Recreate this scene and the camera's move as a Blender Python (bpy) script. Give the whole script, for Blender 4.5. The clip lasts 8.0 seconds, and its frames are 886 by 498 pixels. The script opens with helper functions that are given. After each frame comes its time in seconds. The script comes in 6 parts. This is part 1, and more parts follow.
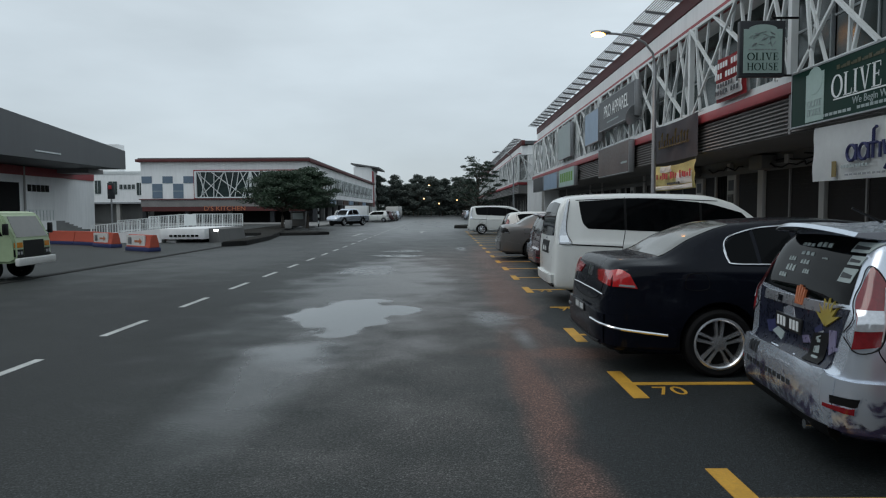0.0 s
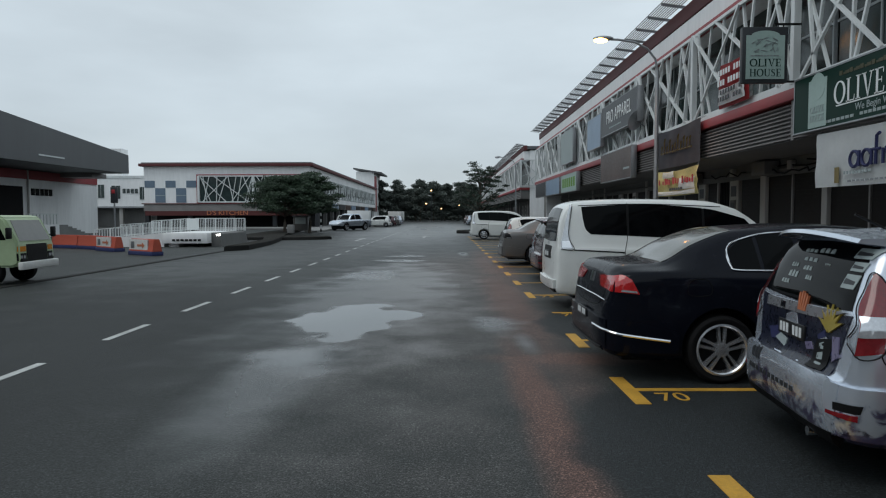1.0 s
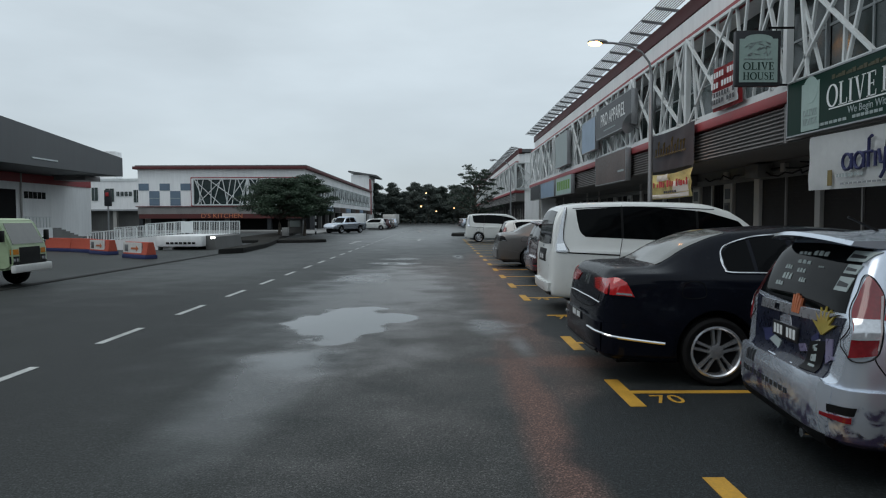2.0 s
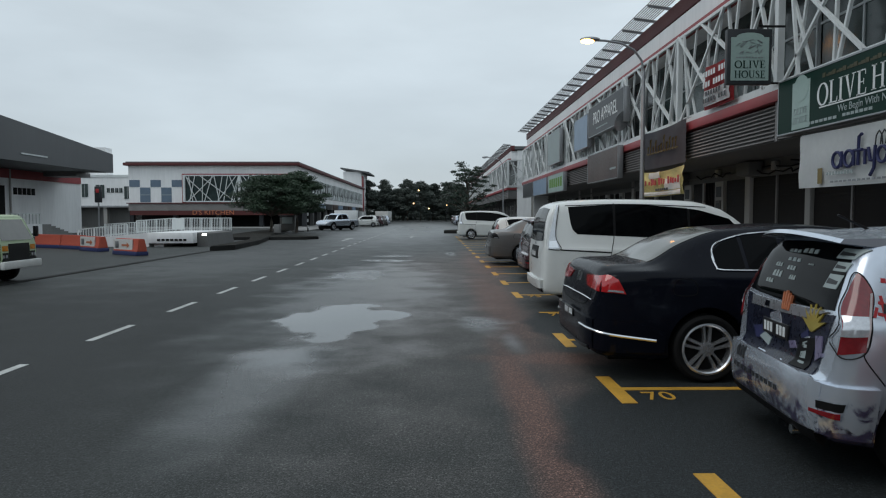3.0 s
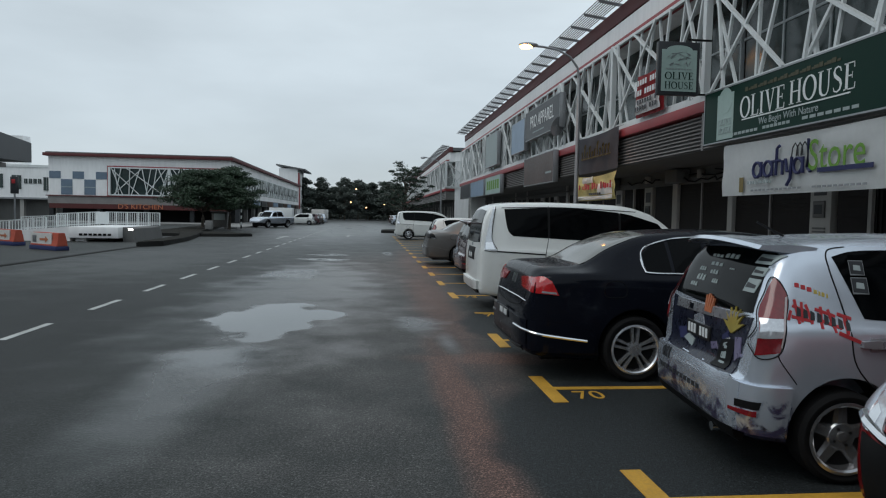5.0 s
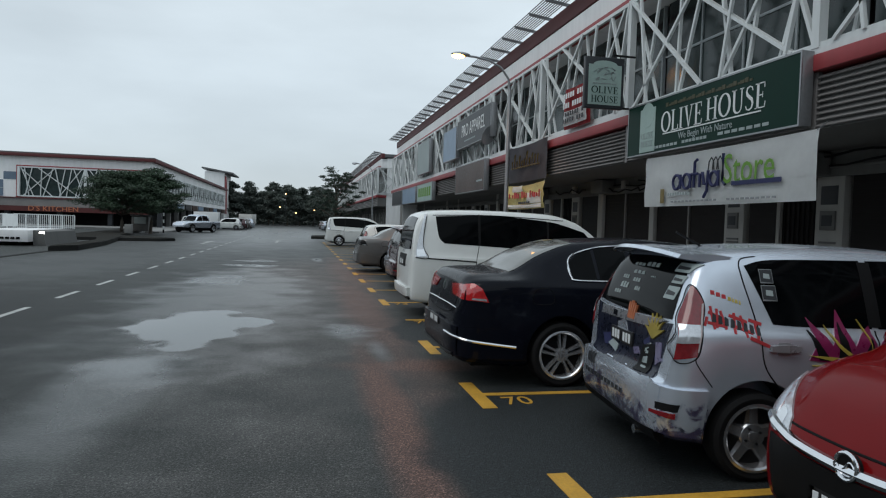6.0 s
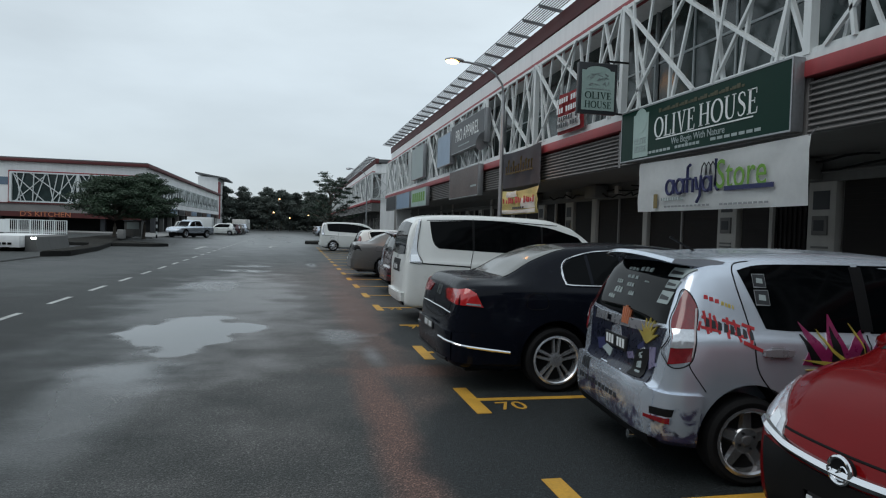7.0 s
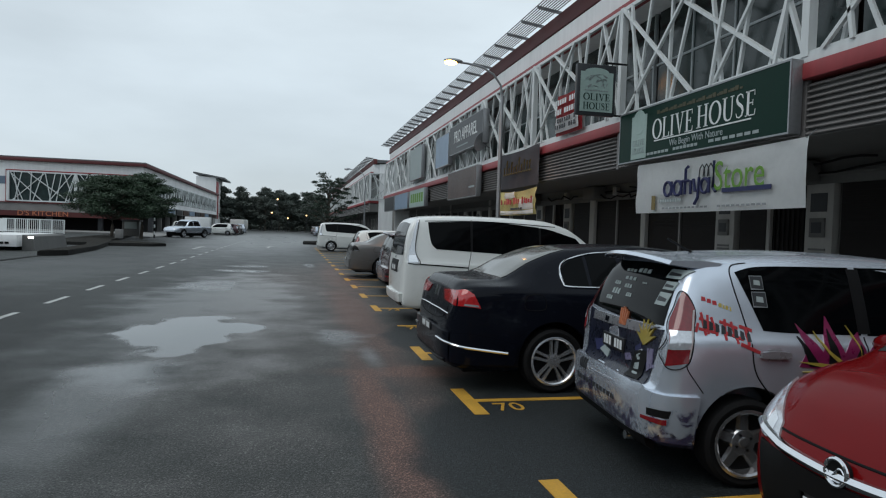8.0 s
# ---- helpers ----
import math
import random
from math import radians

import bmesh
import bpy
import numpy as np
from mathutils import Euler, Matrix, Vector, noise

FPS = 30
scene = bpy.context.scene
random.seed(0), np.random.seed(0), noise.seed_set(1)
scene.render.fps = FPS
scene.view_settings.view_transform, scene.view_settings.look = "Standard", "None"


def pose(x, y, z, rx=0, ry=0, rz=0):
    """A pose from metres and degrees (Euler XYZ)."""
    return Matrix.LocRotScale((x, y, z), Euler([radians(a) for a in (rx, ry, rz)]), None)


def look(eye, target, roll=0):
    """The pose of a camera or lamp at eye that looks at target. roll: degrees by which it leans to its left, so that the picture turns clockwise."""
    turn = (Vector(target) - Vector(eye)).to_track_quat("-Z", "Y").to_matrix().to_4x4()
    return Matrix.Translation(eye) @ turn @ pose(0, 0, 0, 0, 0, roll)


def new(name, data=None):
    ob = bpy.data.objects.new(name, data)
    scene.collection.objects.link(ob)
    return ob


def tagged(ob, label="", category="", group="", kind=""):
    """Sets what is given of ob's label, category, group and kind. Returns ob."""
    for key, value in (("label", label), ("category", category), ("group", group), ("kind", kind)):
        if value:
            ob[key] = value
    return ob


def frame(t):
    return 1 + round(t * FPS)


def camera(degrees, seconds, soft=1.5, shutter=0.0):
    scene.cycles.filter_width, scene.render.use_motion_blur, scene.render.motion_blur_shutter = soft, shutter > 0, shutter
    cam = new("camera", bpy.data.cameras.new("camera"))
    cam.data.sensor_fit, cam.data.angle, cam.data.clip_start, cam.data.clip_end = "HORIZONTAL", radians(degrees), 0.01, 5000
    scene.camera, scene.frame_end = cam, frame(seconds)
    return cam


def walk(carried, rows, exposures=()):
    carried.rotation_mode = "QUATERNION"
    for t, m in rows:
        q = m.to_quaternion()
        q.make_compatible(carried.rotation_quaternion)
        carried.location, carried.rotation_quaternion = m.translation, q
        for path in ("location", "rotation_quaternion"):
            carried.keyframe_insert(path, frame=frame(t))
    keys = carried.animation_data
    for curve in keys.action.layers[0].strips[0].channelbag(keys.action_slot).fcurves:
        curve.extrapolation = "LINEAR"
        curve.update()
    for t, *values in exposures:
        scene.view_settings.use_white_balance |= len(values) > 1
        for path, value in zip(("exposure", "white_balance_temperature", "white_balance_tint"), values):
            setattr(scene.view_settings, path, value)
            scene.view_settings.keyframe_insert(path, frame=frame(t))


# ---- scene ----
# camera: carried at eye height, turning from the street towards the shop row
EYE = 1.6
cam = camera(68.11, 8.0, soft=1.15)
ROWS = [
    (0.0, 0.074, -3.397, 0.282),
    (0.5, 0.22, -3.112, 0.138),
    (1.0, 0.273, -2.956, 0.122),
    (1.5, 0.082, -2.625, 0.134),
    (3.0, -0.825, -2.964, 0.049),
    (3.5, -1.302, -2.86, -0.078),
    (4.0, -1.709, -2.827, -0.058),
    (4.5, -3.088, -2.924, -0.431),
    (5.0, -6.269, -2.903, -1.143),
    (5.2, -7.8, -2.575, -1.443),
    (6.3, -12.694, -2.103, -1.836),
    (6.5, -12.63, -1.984, -1.779),
    (7.0, -12.764, -1.684, -1.802),
    (7.5, -12.62, -1.684, -1.835),
    (8.0, -12.93, -1.609, -2.014),
]
walk(cam, [(t, pose(0, 0, EYE, 90 + p, r, y)) for t, y, p, r in ROWS], [(0.0, 0.0), (5.0, 0.0), (6.3, 0.11), (8.0, 0.11)])

# world: overcast dawn sky
world = bpy.data.worlds.new("world")
scene.world = world
world.use_nodes = True
wn, wl = world.node_tree.nodes, world.node_tree.links
bg = wn["Background"]
tc = wn.new("ShaderNodeTexCoord")
sep = wn.new("ShaderNodeSeparateXYZ")
wl.new(tc.outputs["Generated"], sep.inputs[0])
sky = wn.new("ShaderNodeTexSky")
sky.sky_type = "NISHITA"
sky.sun_disc = False
sky.sun_elevation, sky.sun_rotation = radians(50), radians(-110)
ramp = wn.new("ShaderNodeValToRGB")
ramp.color_ramp.elements[0].position, ramp.color_ramp.elements[0].color = 0.0, (0.54, 0.615, 0.67, 1)
ramp.color_ramp.elements[1].position, ramp.color_ramp.elements[1].color = 1.0, (0.56, 0.65, 0.71, 1)
mid = ramp.color_ramp.elements.new(0.35)
mid.color = (0.68, 0.77, 0.82, 1)
wl.new(sep.outputs[2], ramp.inputs[0])
cl = wn.new("ShaderNodeTexNoise")
cl.inputs["Scale"].default_value, cl.inputs["Detail"].default_value = 2.2, 5
wmap = wn.new("ShaderNodeMapping")
wmap.inputs["Scale"].default_value = (1, 1, 3.2)
wl.new(tc.outputs["Generated"], wmap.inputs[0])
wl.new(wmap.outputs[0], cl.inputs["Vector"])
cr = wn.new("ShaderNodeMapRange")
cr.inputs["From Min"].default_value, cr.inputs["From Max"].default_value = 0.3, 0.7
cr.inputs["To Min"].default_value, cr.inputs["To Max"].default_value = 0.82, 1.07
wl.new(cl.outputs["Fac"], cr.inputs[0])
mul = wn.new("ShaderNodeVectorMath")
mul.operation = "SCALE"
wl.new(ramp.outputs[0], mul.inputs[0])
wl.new(cr.outputs[0], mul.inputs["Scale"])
addn = wn.new("ShaderNodeMix")
addn.data_type = "RGBA"
addn.inputs["Factor"].default_value = 0.015
wl.new(mul.outputs[0], addn.inputs["A"])
wl.new(sky.outputs[0], addn.inputs["B"])
wl.new(addn.outputs["Result"], bg.inputs["Color"])
bg.inputs["Strength"].default_value = 0.96
sun = new("sun", bpy.data.lights.new("sun", "SUN"))
sun.data.energy, sun.data.angle, sun.data.color = 0.75, radians(40), (1.0, 0.98, 0.95)
sun.matrix_world = look((0, 0, 50), (26, 15, 0))
glow = new("sodium_light", bpy.data.lights.new("sodium_light", "SPOT"))
glow.data.energy, glow.data.color, glow.data.shadow_soft_size = 300, (1.0, 0.42, 0.14), 0.15
glow.data.spot_size, glow.data.spot_blend = radians(112), 0.7
glow.location = (4.84, 20.8, 6.85)

# ---- materials ----
def mat(name, col, rough=0.6, metal=0.0, var=0.12, scale=6.0, bump=0.0, bscale=60.0, coat=0.0, spec=0.5, emit=None, power=0.0, streak=False):
    """Principled surface with colour variation at two scales, optional relief and clear coat."""
    m = bpy.data.materials.new(name)
    m.use_nodes = True
    n, l = m.node_tree.nodes, m.node_tree.links
    p = n["Principled BSDF"]
    p.inputs["Roughness"].default_value, p.inputs["Metallic"].default_value = rough, metal
    p.inputs["Coat Weight"].default_value, p.inputs["Coat Roughness"].default_value = coat, 0.04
    p.inputs["Specular IOR Level"].default_value = spec
    p.inputs["Base Color"].default_value = (*col, 1)
    if var > 0:
        t = n.new("ShaderNodeTexCoord")
        mp = n.new("ShaderNodeMapping")
        mp.inputs["Scale"].default_value = (1, 1, 0.15) if streak else (1, 1, 1)
        l.new(t.outputs["Object"], mp.inputs[0])
        a, b = n.new("ShaderNodeTexNoise"), n.new("ShaderNodeTexNoise")
        for q, s, d in ((a, scale * 0.2, 4), (b, scale * 3, 6)):
            q.inputs["Scale"].default_value, q.inputs["Detail"].default_value = s, d
            l.new(mp.outputs[0], q.inputs["Vector"])
        mx = n.new("ShaderNodeMath")
        mx.operation = "MULTIPLY_ADD"
        mx.inputs[1].default_value = 0.6
        l.new(a.outputs["Fac"], mx.inputs[0])
        sc = n.new("ShaderNodeMath")
        sc.operation = "MULTIPLY"
        sc.inputs[1].default_value = 0.4
        l.new(b.outputs["Fac"], sc.inputs[0])
        l.new(sc.outputs[0], mx.inputs[2])
        r = n.new("ShaderNodeMapRange")
        r.inputs["From Min"].default_value, r.inputs["From Max"].default_value = 0.3, 0.7
        r.inputs["To Min"].default_value, r.inputs["To Max"].default_value = 1 - var, 1 + var
        l.new(mx.outputs[0], r.inputs[0])
        v = n.new("ShaderNodeVectorMath")
        v.operation = "SCALE"
        v.inputs[0].default_value = col
        l.new(r.outputs[0], v.inputs["Scale"])
        l.new(v.outputs[0], p.inputs["Base Color"])
        r2 = n.new("ShaderNodeMapRange")
        r2.inputs["To Min"].default_value, r2.inputs["To Max"].default_value = max(0.02, rough - 0.4 * var), min(1, rough + 0.4 * var)
        l.new(b.outputs["Fac"], r2.inputs[0])
        l.new(r2.outputs[0], p.inputs["Roughness"])
        if bump > 0:
            c = n.new("ShaderNodeTexNoise")
            c.inputs["Scale"].default_value, c.inputs["Detail"].default_value = bscale, 3
            l.new(t.outputs["Object"], c.inputs["Vector"])
            bp = n.new("ShaderNodeBump")
            bp.inputs["Strength"].default_value, bp.inputs["Distance"].default_value = bump, 0.01
            l.new(c.outputs["Fac"], bp.inputs["Height"])
            l.new(bp.outputs[0], p.inputs["Normal"])
    if emit:
        p.inputs["Emission Color"].default_value, p.inputs["Emission Strength"].default_value = (*emit, 1), power
    return m


M = {
    "white_steel": mat("white_steel", (0.60, 0.63, 0.63), 0.45, var=0.14, scale=3, streak=True),
    "white_wall": mat("white_wall", (0.8, 0.81, 0.81), 0.8, var=0.12, scale=1.5, bump=0.2, streak=True),
    "cream_wall": mat("cream_wall", (0.36, 0.35, 0.33), 0.8, var=0.18, scale=2, bump=0.2, streak=True),
    # darker copy of cream_wall: the canopy's shade is put into the colour
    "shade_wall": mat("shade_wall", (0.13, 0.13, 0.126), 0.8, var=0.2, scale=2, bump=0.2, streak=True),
    "red_paint": mat("red_paint", (0.28, 0.035, 0.04), 0.5, var=0.18, scale=3, streak=True),
    "dark_red": mat("dark_red", (0.095, 0.017, 0.018), 0.6, var=0.2, scale=3),
    "grey_roof": mat("grey_roof", (0.10, 0.105, 0.11), 0.55, var=0.15, scale=1, streak=True),
    "louvre": mat("louvre", (0.20, 0.19, 0.185), 0.5, var=0.2, scale=4),
    "grating": mat("grating", (0.20, 0.21, 0.22), 0.5, 0.4, var=0.15),
    # brown taken near black, so the walkway's shade is in the colour
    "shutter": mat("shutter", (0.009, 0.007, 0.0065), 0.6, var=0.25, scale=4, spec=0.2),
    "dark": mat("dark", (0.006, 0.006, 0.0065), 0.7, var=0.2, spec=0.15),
    "rubber": mat("rubber", (0.007, 0.007, 0.0075), 0.8, spec=0.2, var=0.2, scale=12, bump=0.3, bscale=200),
    "plastic": mat("plastic", (0.006, 0.006, 0.0065), 0.5, var=0.15, spec=0.18),
    "glass": mat("glass", (0.0015, 0.002, 0.0025), 0.03, var=0.15, scale=0.8, spec=0.08),
    # glossy glass; its raised beige base paints in part of the sky's reflection
    "screen_glass": mat("screen_glass", (0.075, 0.075, 0.062), 0.06, var=0.2, scale=2, spec=0.9),
    "window_glass": mat("window_glass", (0.018, 0.034, 0.033), 0.06, var=0.6, scale=0.9, spec=0.5),
    "mullion": mat("mullion", (0.33, 0.36, 0.37), 0.5, var=0.1),
    "chrome": mat("chrome", (0.75, 0.76, 0.78), 0.12, 1.0, var=0.05),
    "alloy": mat("alloy", (0.60, 0.61, 0.63), 0.25, 0.8, var=0.08),
    "dull_alloy": mat("dull_alloy", (0.36, 0.37, 0.39), 0.28, 0.65, var=0.12),
    "steel": mat("steel", (0.30, 0.31, 0.32), 0.4, 0.7, var=0.15),
    "paint_black": mat("paint_black", (0.004, 0.005, 0.009), 0.25, var=0.2, scale=3, coat=0.2, spec=0.05),
    "paint_white": mat("paint_white", (0.72, 0.74, 0.72), 0.28, var=0.05, scale=2, coat=0.7),
    "paint_silver": mat("paint_silver", (0.58, 0.63, 0.70), 0.24, 0.72, var=0.08, scale=2, coat=0.4),
    "paint_red": mat("paint_red", (0.135, 0.003, 0.004), 0.25, var=0.12, scale=2, coat=0.25, spec=0.05),
    "paint_grey": mat("paint_grey", (0.14, 0.135, 0.13), 0.3, 0.5, var=0.08, coat=0.6),
    "paint_maroon": mat("paint_maroon", (0.07, 0.03, 0.035), 0.25, 0.2, var=0.1, coat=0.8),
    "paint_green": mat("paint_green", (0.34, 0.43, 0.26), 0.45, var=0.14, scale=3),
    "lamp_red": mat("lamp_red", (0.17, 0.004, 0.008), 0.15, var=0.4, scale=14, coat=1.0),
    "lamp_bright": mat("lamp_bright", (0.42, 0.012, 0.014), 0.15, var=0.35, scale=14, coat=1.0),
    "lamp_clear": mat("lamp_clear", (0.55, 0.57, 0.6), 0.12, 0.6, var=0.3, scale=18, coat=1.0),
    "lamp_pale": mat("lamp_pale", (0.36, 0.31, 0.31), 0.15, var=0.25, scale=18, coat=1.0),
    "amber": mat("amber", (0.6, 0.22, 0.02), 0.2, var=0.2, scale=14),
    "plate_black": mat("plate_black", (0.01, 0.01, 0.011), 0.35, var=0.1),
    "mark_white": mat("mark_white", (0.42, 0.43, 0.42), 0.7, var=0.4, scale=14, bump=0.3),
    "mark_yellow": mat("mark_yellow", (0.50, 0.27, 0.03), 0.65, var=0.3, scale=14, bump=0.3),
    "print_white": mat("print_white", (0.7, 0.72, 0.72), 0.6, var=0.08),
    "print_dim": mat("print_dim", (0.30, 0.35, 0.35), 0.6, var=0.08),
    "sign_green": mat("sign_green", (0.0045, 0.027, 0.019), 0.45, var=0.12, scale=2, spec=0.12),
    "pale_green": mat("pale_green", (0.30, 0.40, 0.37), 0.45, var=0.12, scale=5),
    "dim_gold": mat("dim_gold", (0.05, 0.045, 0.016), 0.5, var=0.1),
    "gold": mat("gold", (0.16, 0.115, 0.03), 0.5, var=0.1),
    "cloth_white": mat("cloth_white", (0.84, 0.86, 0.86), 0.7, var=0.07, scale=3),
    "cloth_grey": mat("cloth_grey", (0.10, 0.10, 0.115), 0.75, var=0.2, scale=4),
    "cloth_yellow": mat("cloth_yellow", (0.72, 0.66, 0.30), 0.7, var=0.25, scale=5),
    "navy": mat("navy", (0.012, 0.016, 0.075), 0.6, var=0.1),
    "leaf_print": mat("leaf_print", (0.11, 0.25, 0.025), 0.6, var=0.1),
    "print_red": mat("print_red", (0.36, 0.022, 0.028), 0.6, var=0.12),
    "sign_dark": mat("sign_dark", (0.035, 0.038, 0.042), 0.4, spec=0.2, var=0.15, scale=3),
    "sign_brown": mat("sign_brown", (0.07, 0.045, 0.038), 0.4, spec=0.2, var=0.4, scale=3),
    "sign_blue": mat("sign_blue", (0.20, 0.28, 0.38), 0.45, var=0.15),
    "chequer_blue": mat("chequer_blue", (0.12, 0.17, 0.23), 0.6, var=0.12),
    "yellow_wall": mat("yellow_wall", (0.5, 0.42, 0.13), 0.7, var=0.12),
    "shaded_red_board": mat("shaded_red_board", (0.075, 0.012, 0.011), 0.6, var=0.25, scale=2),
    "concrete": mat("concrete", (0.20, 0.20, 0.195), 0.85, var=0.22, scale=3, bump=0.4),
    "kerb_dark": mat("kerb_dark", (0.024, 0.024, 0.023), 0.85, var=0.35, scale=4, bump=0.4, spec=0.15),
    "barrier_red": mat("barrier_red", (0.45, 0.09, 0.055), 0.5, var=0.15, scale=4),
    "barrier_white": mat("barrier_white", (0.62, 0.62, 0.6), 0.5, var=0.15, scale=4),
    "barrier_blue": mat("barrier_blue", (0.03, 0.04, 0.12), 0.5, var=0.15, scale=4),
    "soil": mat("soil", (0.022, 0.021, 0.018), 0.95, spec=0.1, var=0.4, scale=5, bump=0.8, bscale=25),
    "wheel_alloy": mat("wheel_alloy", (0.42, 0.42, 0.43), 0.2, 0.85, var=0.15, scale=9),
    "bark": mat("bark", (0.09, 0.075, 0.06), 0.9, var=0.3, scale=9, bump=0.8, bscale=30),
    "leaf": mat("leaf", (0.036, 0.066, 0.036), 0.55, var=0.45, scale=3),
    # paler leaf green: the haze of distance is put into the colour
    "leaf_hazed": mat("leaf_hazed", (0.085, 0.104, 0.09), 0.7, var=0.45, scale=0.6),
    "leaf_dark": mat("leaf_dark", (0.03, 0.052, 0.034), 0.6, var=0.45, scale=3),
    "purple": mat("purple", (0.17, 0.15, 0.25), 0.3, var=0.35, scale=7, coat=0.6),
    "magenta": mat("magenta", (0.16, 0.012, 0.06), 0.3, var=0.3, scale=7, coat=0.6),
    "wrap_dark": mat("wrap_dark", (0.014, 0.017, 0.032), 0.3, var=0.6, scale=9, coat=0.4, spec=0.2),
    "wrap_gold": mat("wrap_gold", (0.36, 0.28, 0.05), 0.35, var=0.2, coat=0.5),
    "wrap_orange": mat("wrap_orange", (0.5, 0.16, 0.07), 0.35, var=0.25, coat=0.5),
    "sodium": mat("sodium", (0.9, 0.7, 0.4), 0.4, var=0.0, emit=(1.0, 0.42, 0.08), power=14),
    "far_glow": mat("far_glow", (0.9, 0.7, 0.5), 0.4, var=0.0, emit=(1.0, 0.52, 0.22), power=5),
    "cool_glow": mat("cool_glow", (0.9, 0.9, 0.9), 0.4, var=0.0, emit=(1.0, 0.97, 0.9), power=8),
}


def printed_wrap():
    """Silver paint with a printed pattern of violet and dark swirls on the lower panels."""
    m = mat("printed_silver", (0.655, 0.71, 0.79), 0.25, 0.72, var=0.08, scale=2, coat=0.4)
    n, l = m.node_tree.nodes, m.node_tree.links
    p = n["Principled BSDF"]
    old = p.inputs["Base Color"].links[0].from_socket
    t, sp = n.new("ShaderNodeTexCoord"), n.new("ShaderNodeSeparateXYZ")
    l.new(t.outputs["Object"], sp.inputs[0])
    prev = old
    for scale, dist, top, col, seed in ((3.2, 1.6, 0.45, (0.20, 0.19, 0.30), 0.0), (6.5, 2.2, 0.40, (0.035, 0.03, 0.06), 4.0), (5.0, 2.0, 0.46, (0.12, 0.10, 0.20), 9.0)):
        mp, q = n.new("ShaderNodeMapping"), n.new("ShaderNodeTexNoise")
        mp.inputs["Location"].default_value = (seed, seed, 0)
        l.new(t.outputs["Object"], mp.inputs[0])
        l.new(mp.outputs[0], q.inputs["Vector"])
        q.inputs["Scale"].default_value, q.inputs["Detail"].default_value, q.inputs["Distortion"].default_value = scale, 4, dist
        a = n.new("ShaderNodeMath")
        a.operation = "SUBTRACT"
        a.inputs[0].default_value = top
        l.new(sp.outputs[2], a.inputs[1])
        b = n.new("ShaderNodeMath")
        b.operation = "MULTIPLY_ADD"
        b.inputs[1].default_value = 0.9
        l.new(a.outputs[0], b.inputs[0])
        l.new(q.outputs["Fac"], b.inputs[2])
        r = n.new("ShaderNodeMapRange")
        r.interpolation_type = "SMOOTHSTEP"
        r.inputs["From Min"].default_value, r.inputs["From Max"].default_value = 0.56, 0.72
        l.new(b.outputs[0], r.inputs[0])
        x = n.new("ShaderNodeMix")
        x.data_type = "RGBA"
        x.inputs["B"].default_value = (*col, 1)
        l.new(r.outputs[0], x.inputs["Factor"])
        l.new(prev, x.inputs["A"])
        prev = x.outputs["Result"]
    l.new(prev, p.inputs["Base Color"])
    return m


M["printed_silver"] = printed_wrap()


# ---- mesh helpers ----
def to_mesh(name, bm, material, smooth=35):
    bmesh.ops.recalc_face_normals(bm, faces=bm.faces[:])
    me = bpy.data.meshes.new(name)
    bm.to_mesh(me)
    bm.free()
    me.materials.append(M[material])
    if smooth:
        me.shade_smooth()
        me.set_sharp_from_angle(angle=radians(smooth))
    return me


def part(name, bm, material, parent=None, label="", smooth=35):
    ob = new(name, to_mesh(name, bm, material, smooth))
    if parent:
        ob.parent = parent
    if label:
        ob["label"] = label
    return ob


def thing(name, label, category, group="", kind="", at=None):
    ob = new(name)
    if at is not None:
        ob.matrix_basis = at
    return tagged(ob, label, category, group, kind)


def slab(bm, x0, x1, y0, y1, z0, z1, bevel=0.0):
    g = bmesh.ops.create_cube(bm, size=1, matrix=Matrix.Translation(((x0 + x1) / 2, (y0 + y1) / 2, (z0 + z1) / 2)) @ Matrix.Diagonal((abs(x1 - x0), abs(y1 - y0), abs(z1 - z0), 1)))
    if bevel:
        es = list({e for v in g["verts"] for e in v.link_edges})
        bmesh.ops.bevel(bm, geom=es, offset=bevel, segments=2, affect="EDGES", profile=0.5)
    return bm


def box(x0, x1, y0, y1, z0, z1, bevel=0.0):
    return slab(bmesh.new(), x0, x1, y0, y1, z0, z1, bevel)


def beam(bm, p, q, w, d=None, n=4):
    """A bar from p to q, w thick (square for n = 4, else round)."""
    p, q = Vector(p), Vector(q)
    r = w / 2 * (2 ** 0.5 if n == 4 else 1)
    m = Matrix.Translation((p + q) / 2) @ (q - p).to_track_quat("Z", "Y").to_matrix().to_4x4()
    if d:
        m = m @ Matrix.Diagonal((1, d / w, 1, 1))
    bmesh.ops.create_cone(bm, cap_ends=True, segments=n, radius1=r, radius2=r, depth=(q - p).length, matrix=m @ pose(0, 0, 0, 0, 0, 45 if n == 4 else 0))
    return bm


def bar(p, q, w, d=None, n=4):
    return beam(bmesh.new(), p, q, w, d, n)


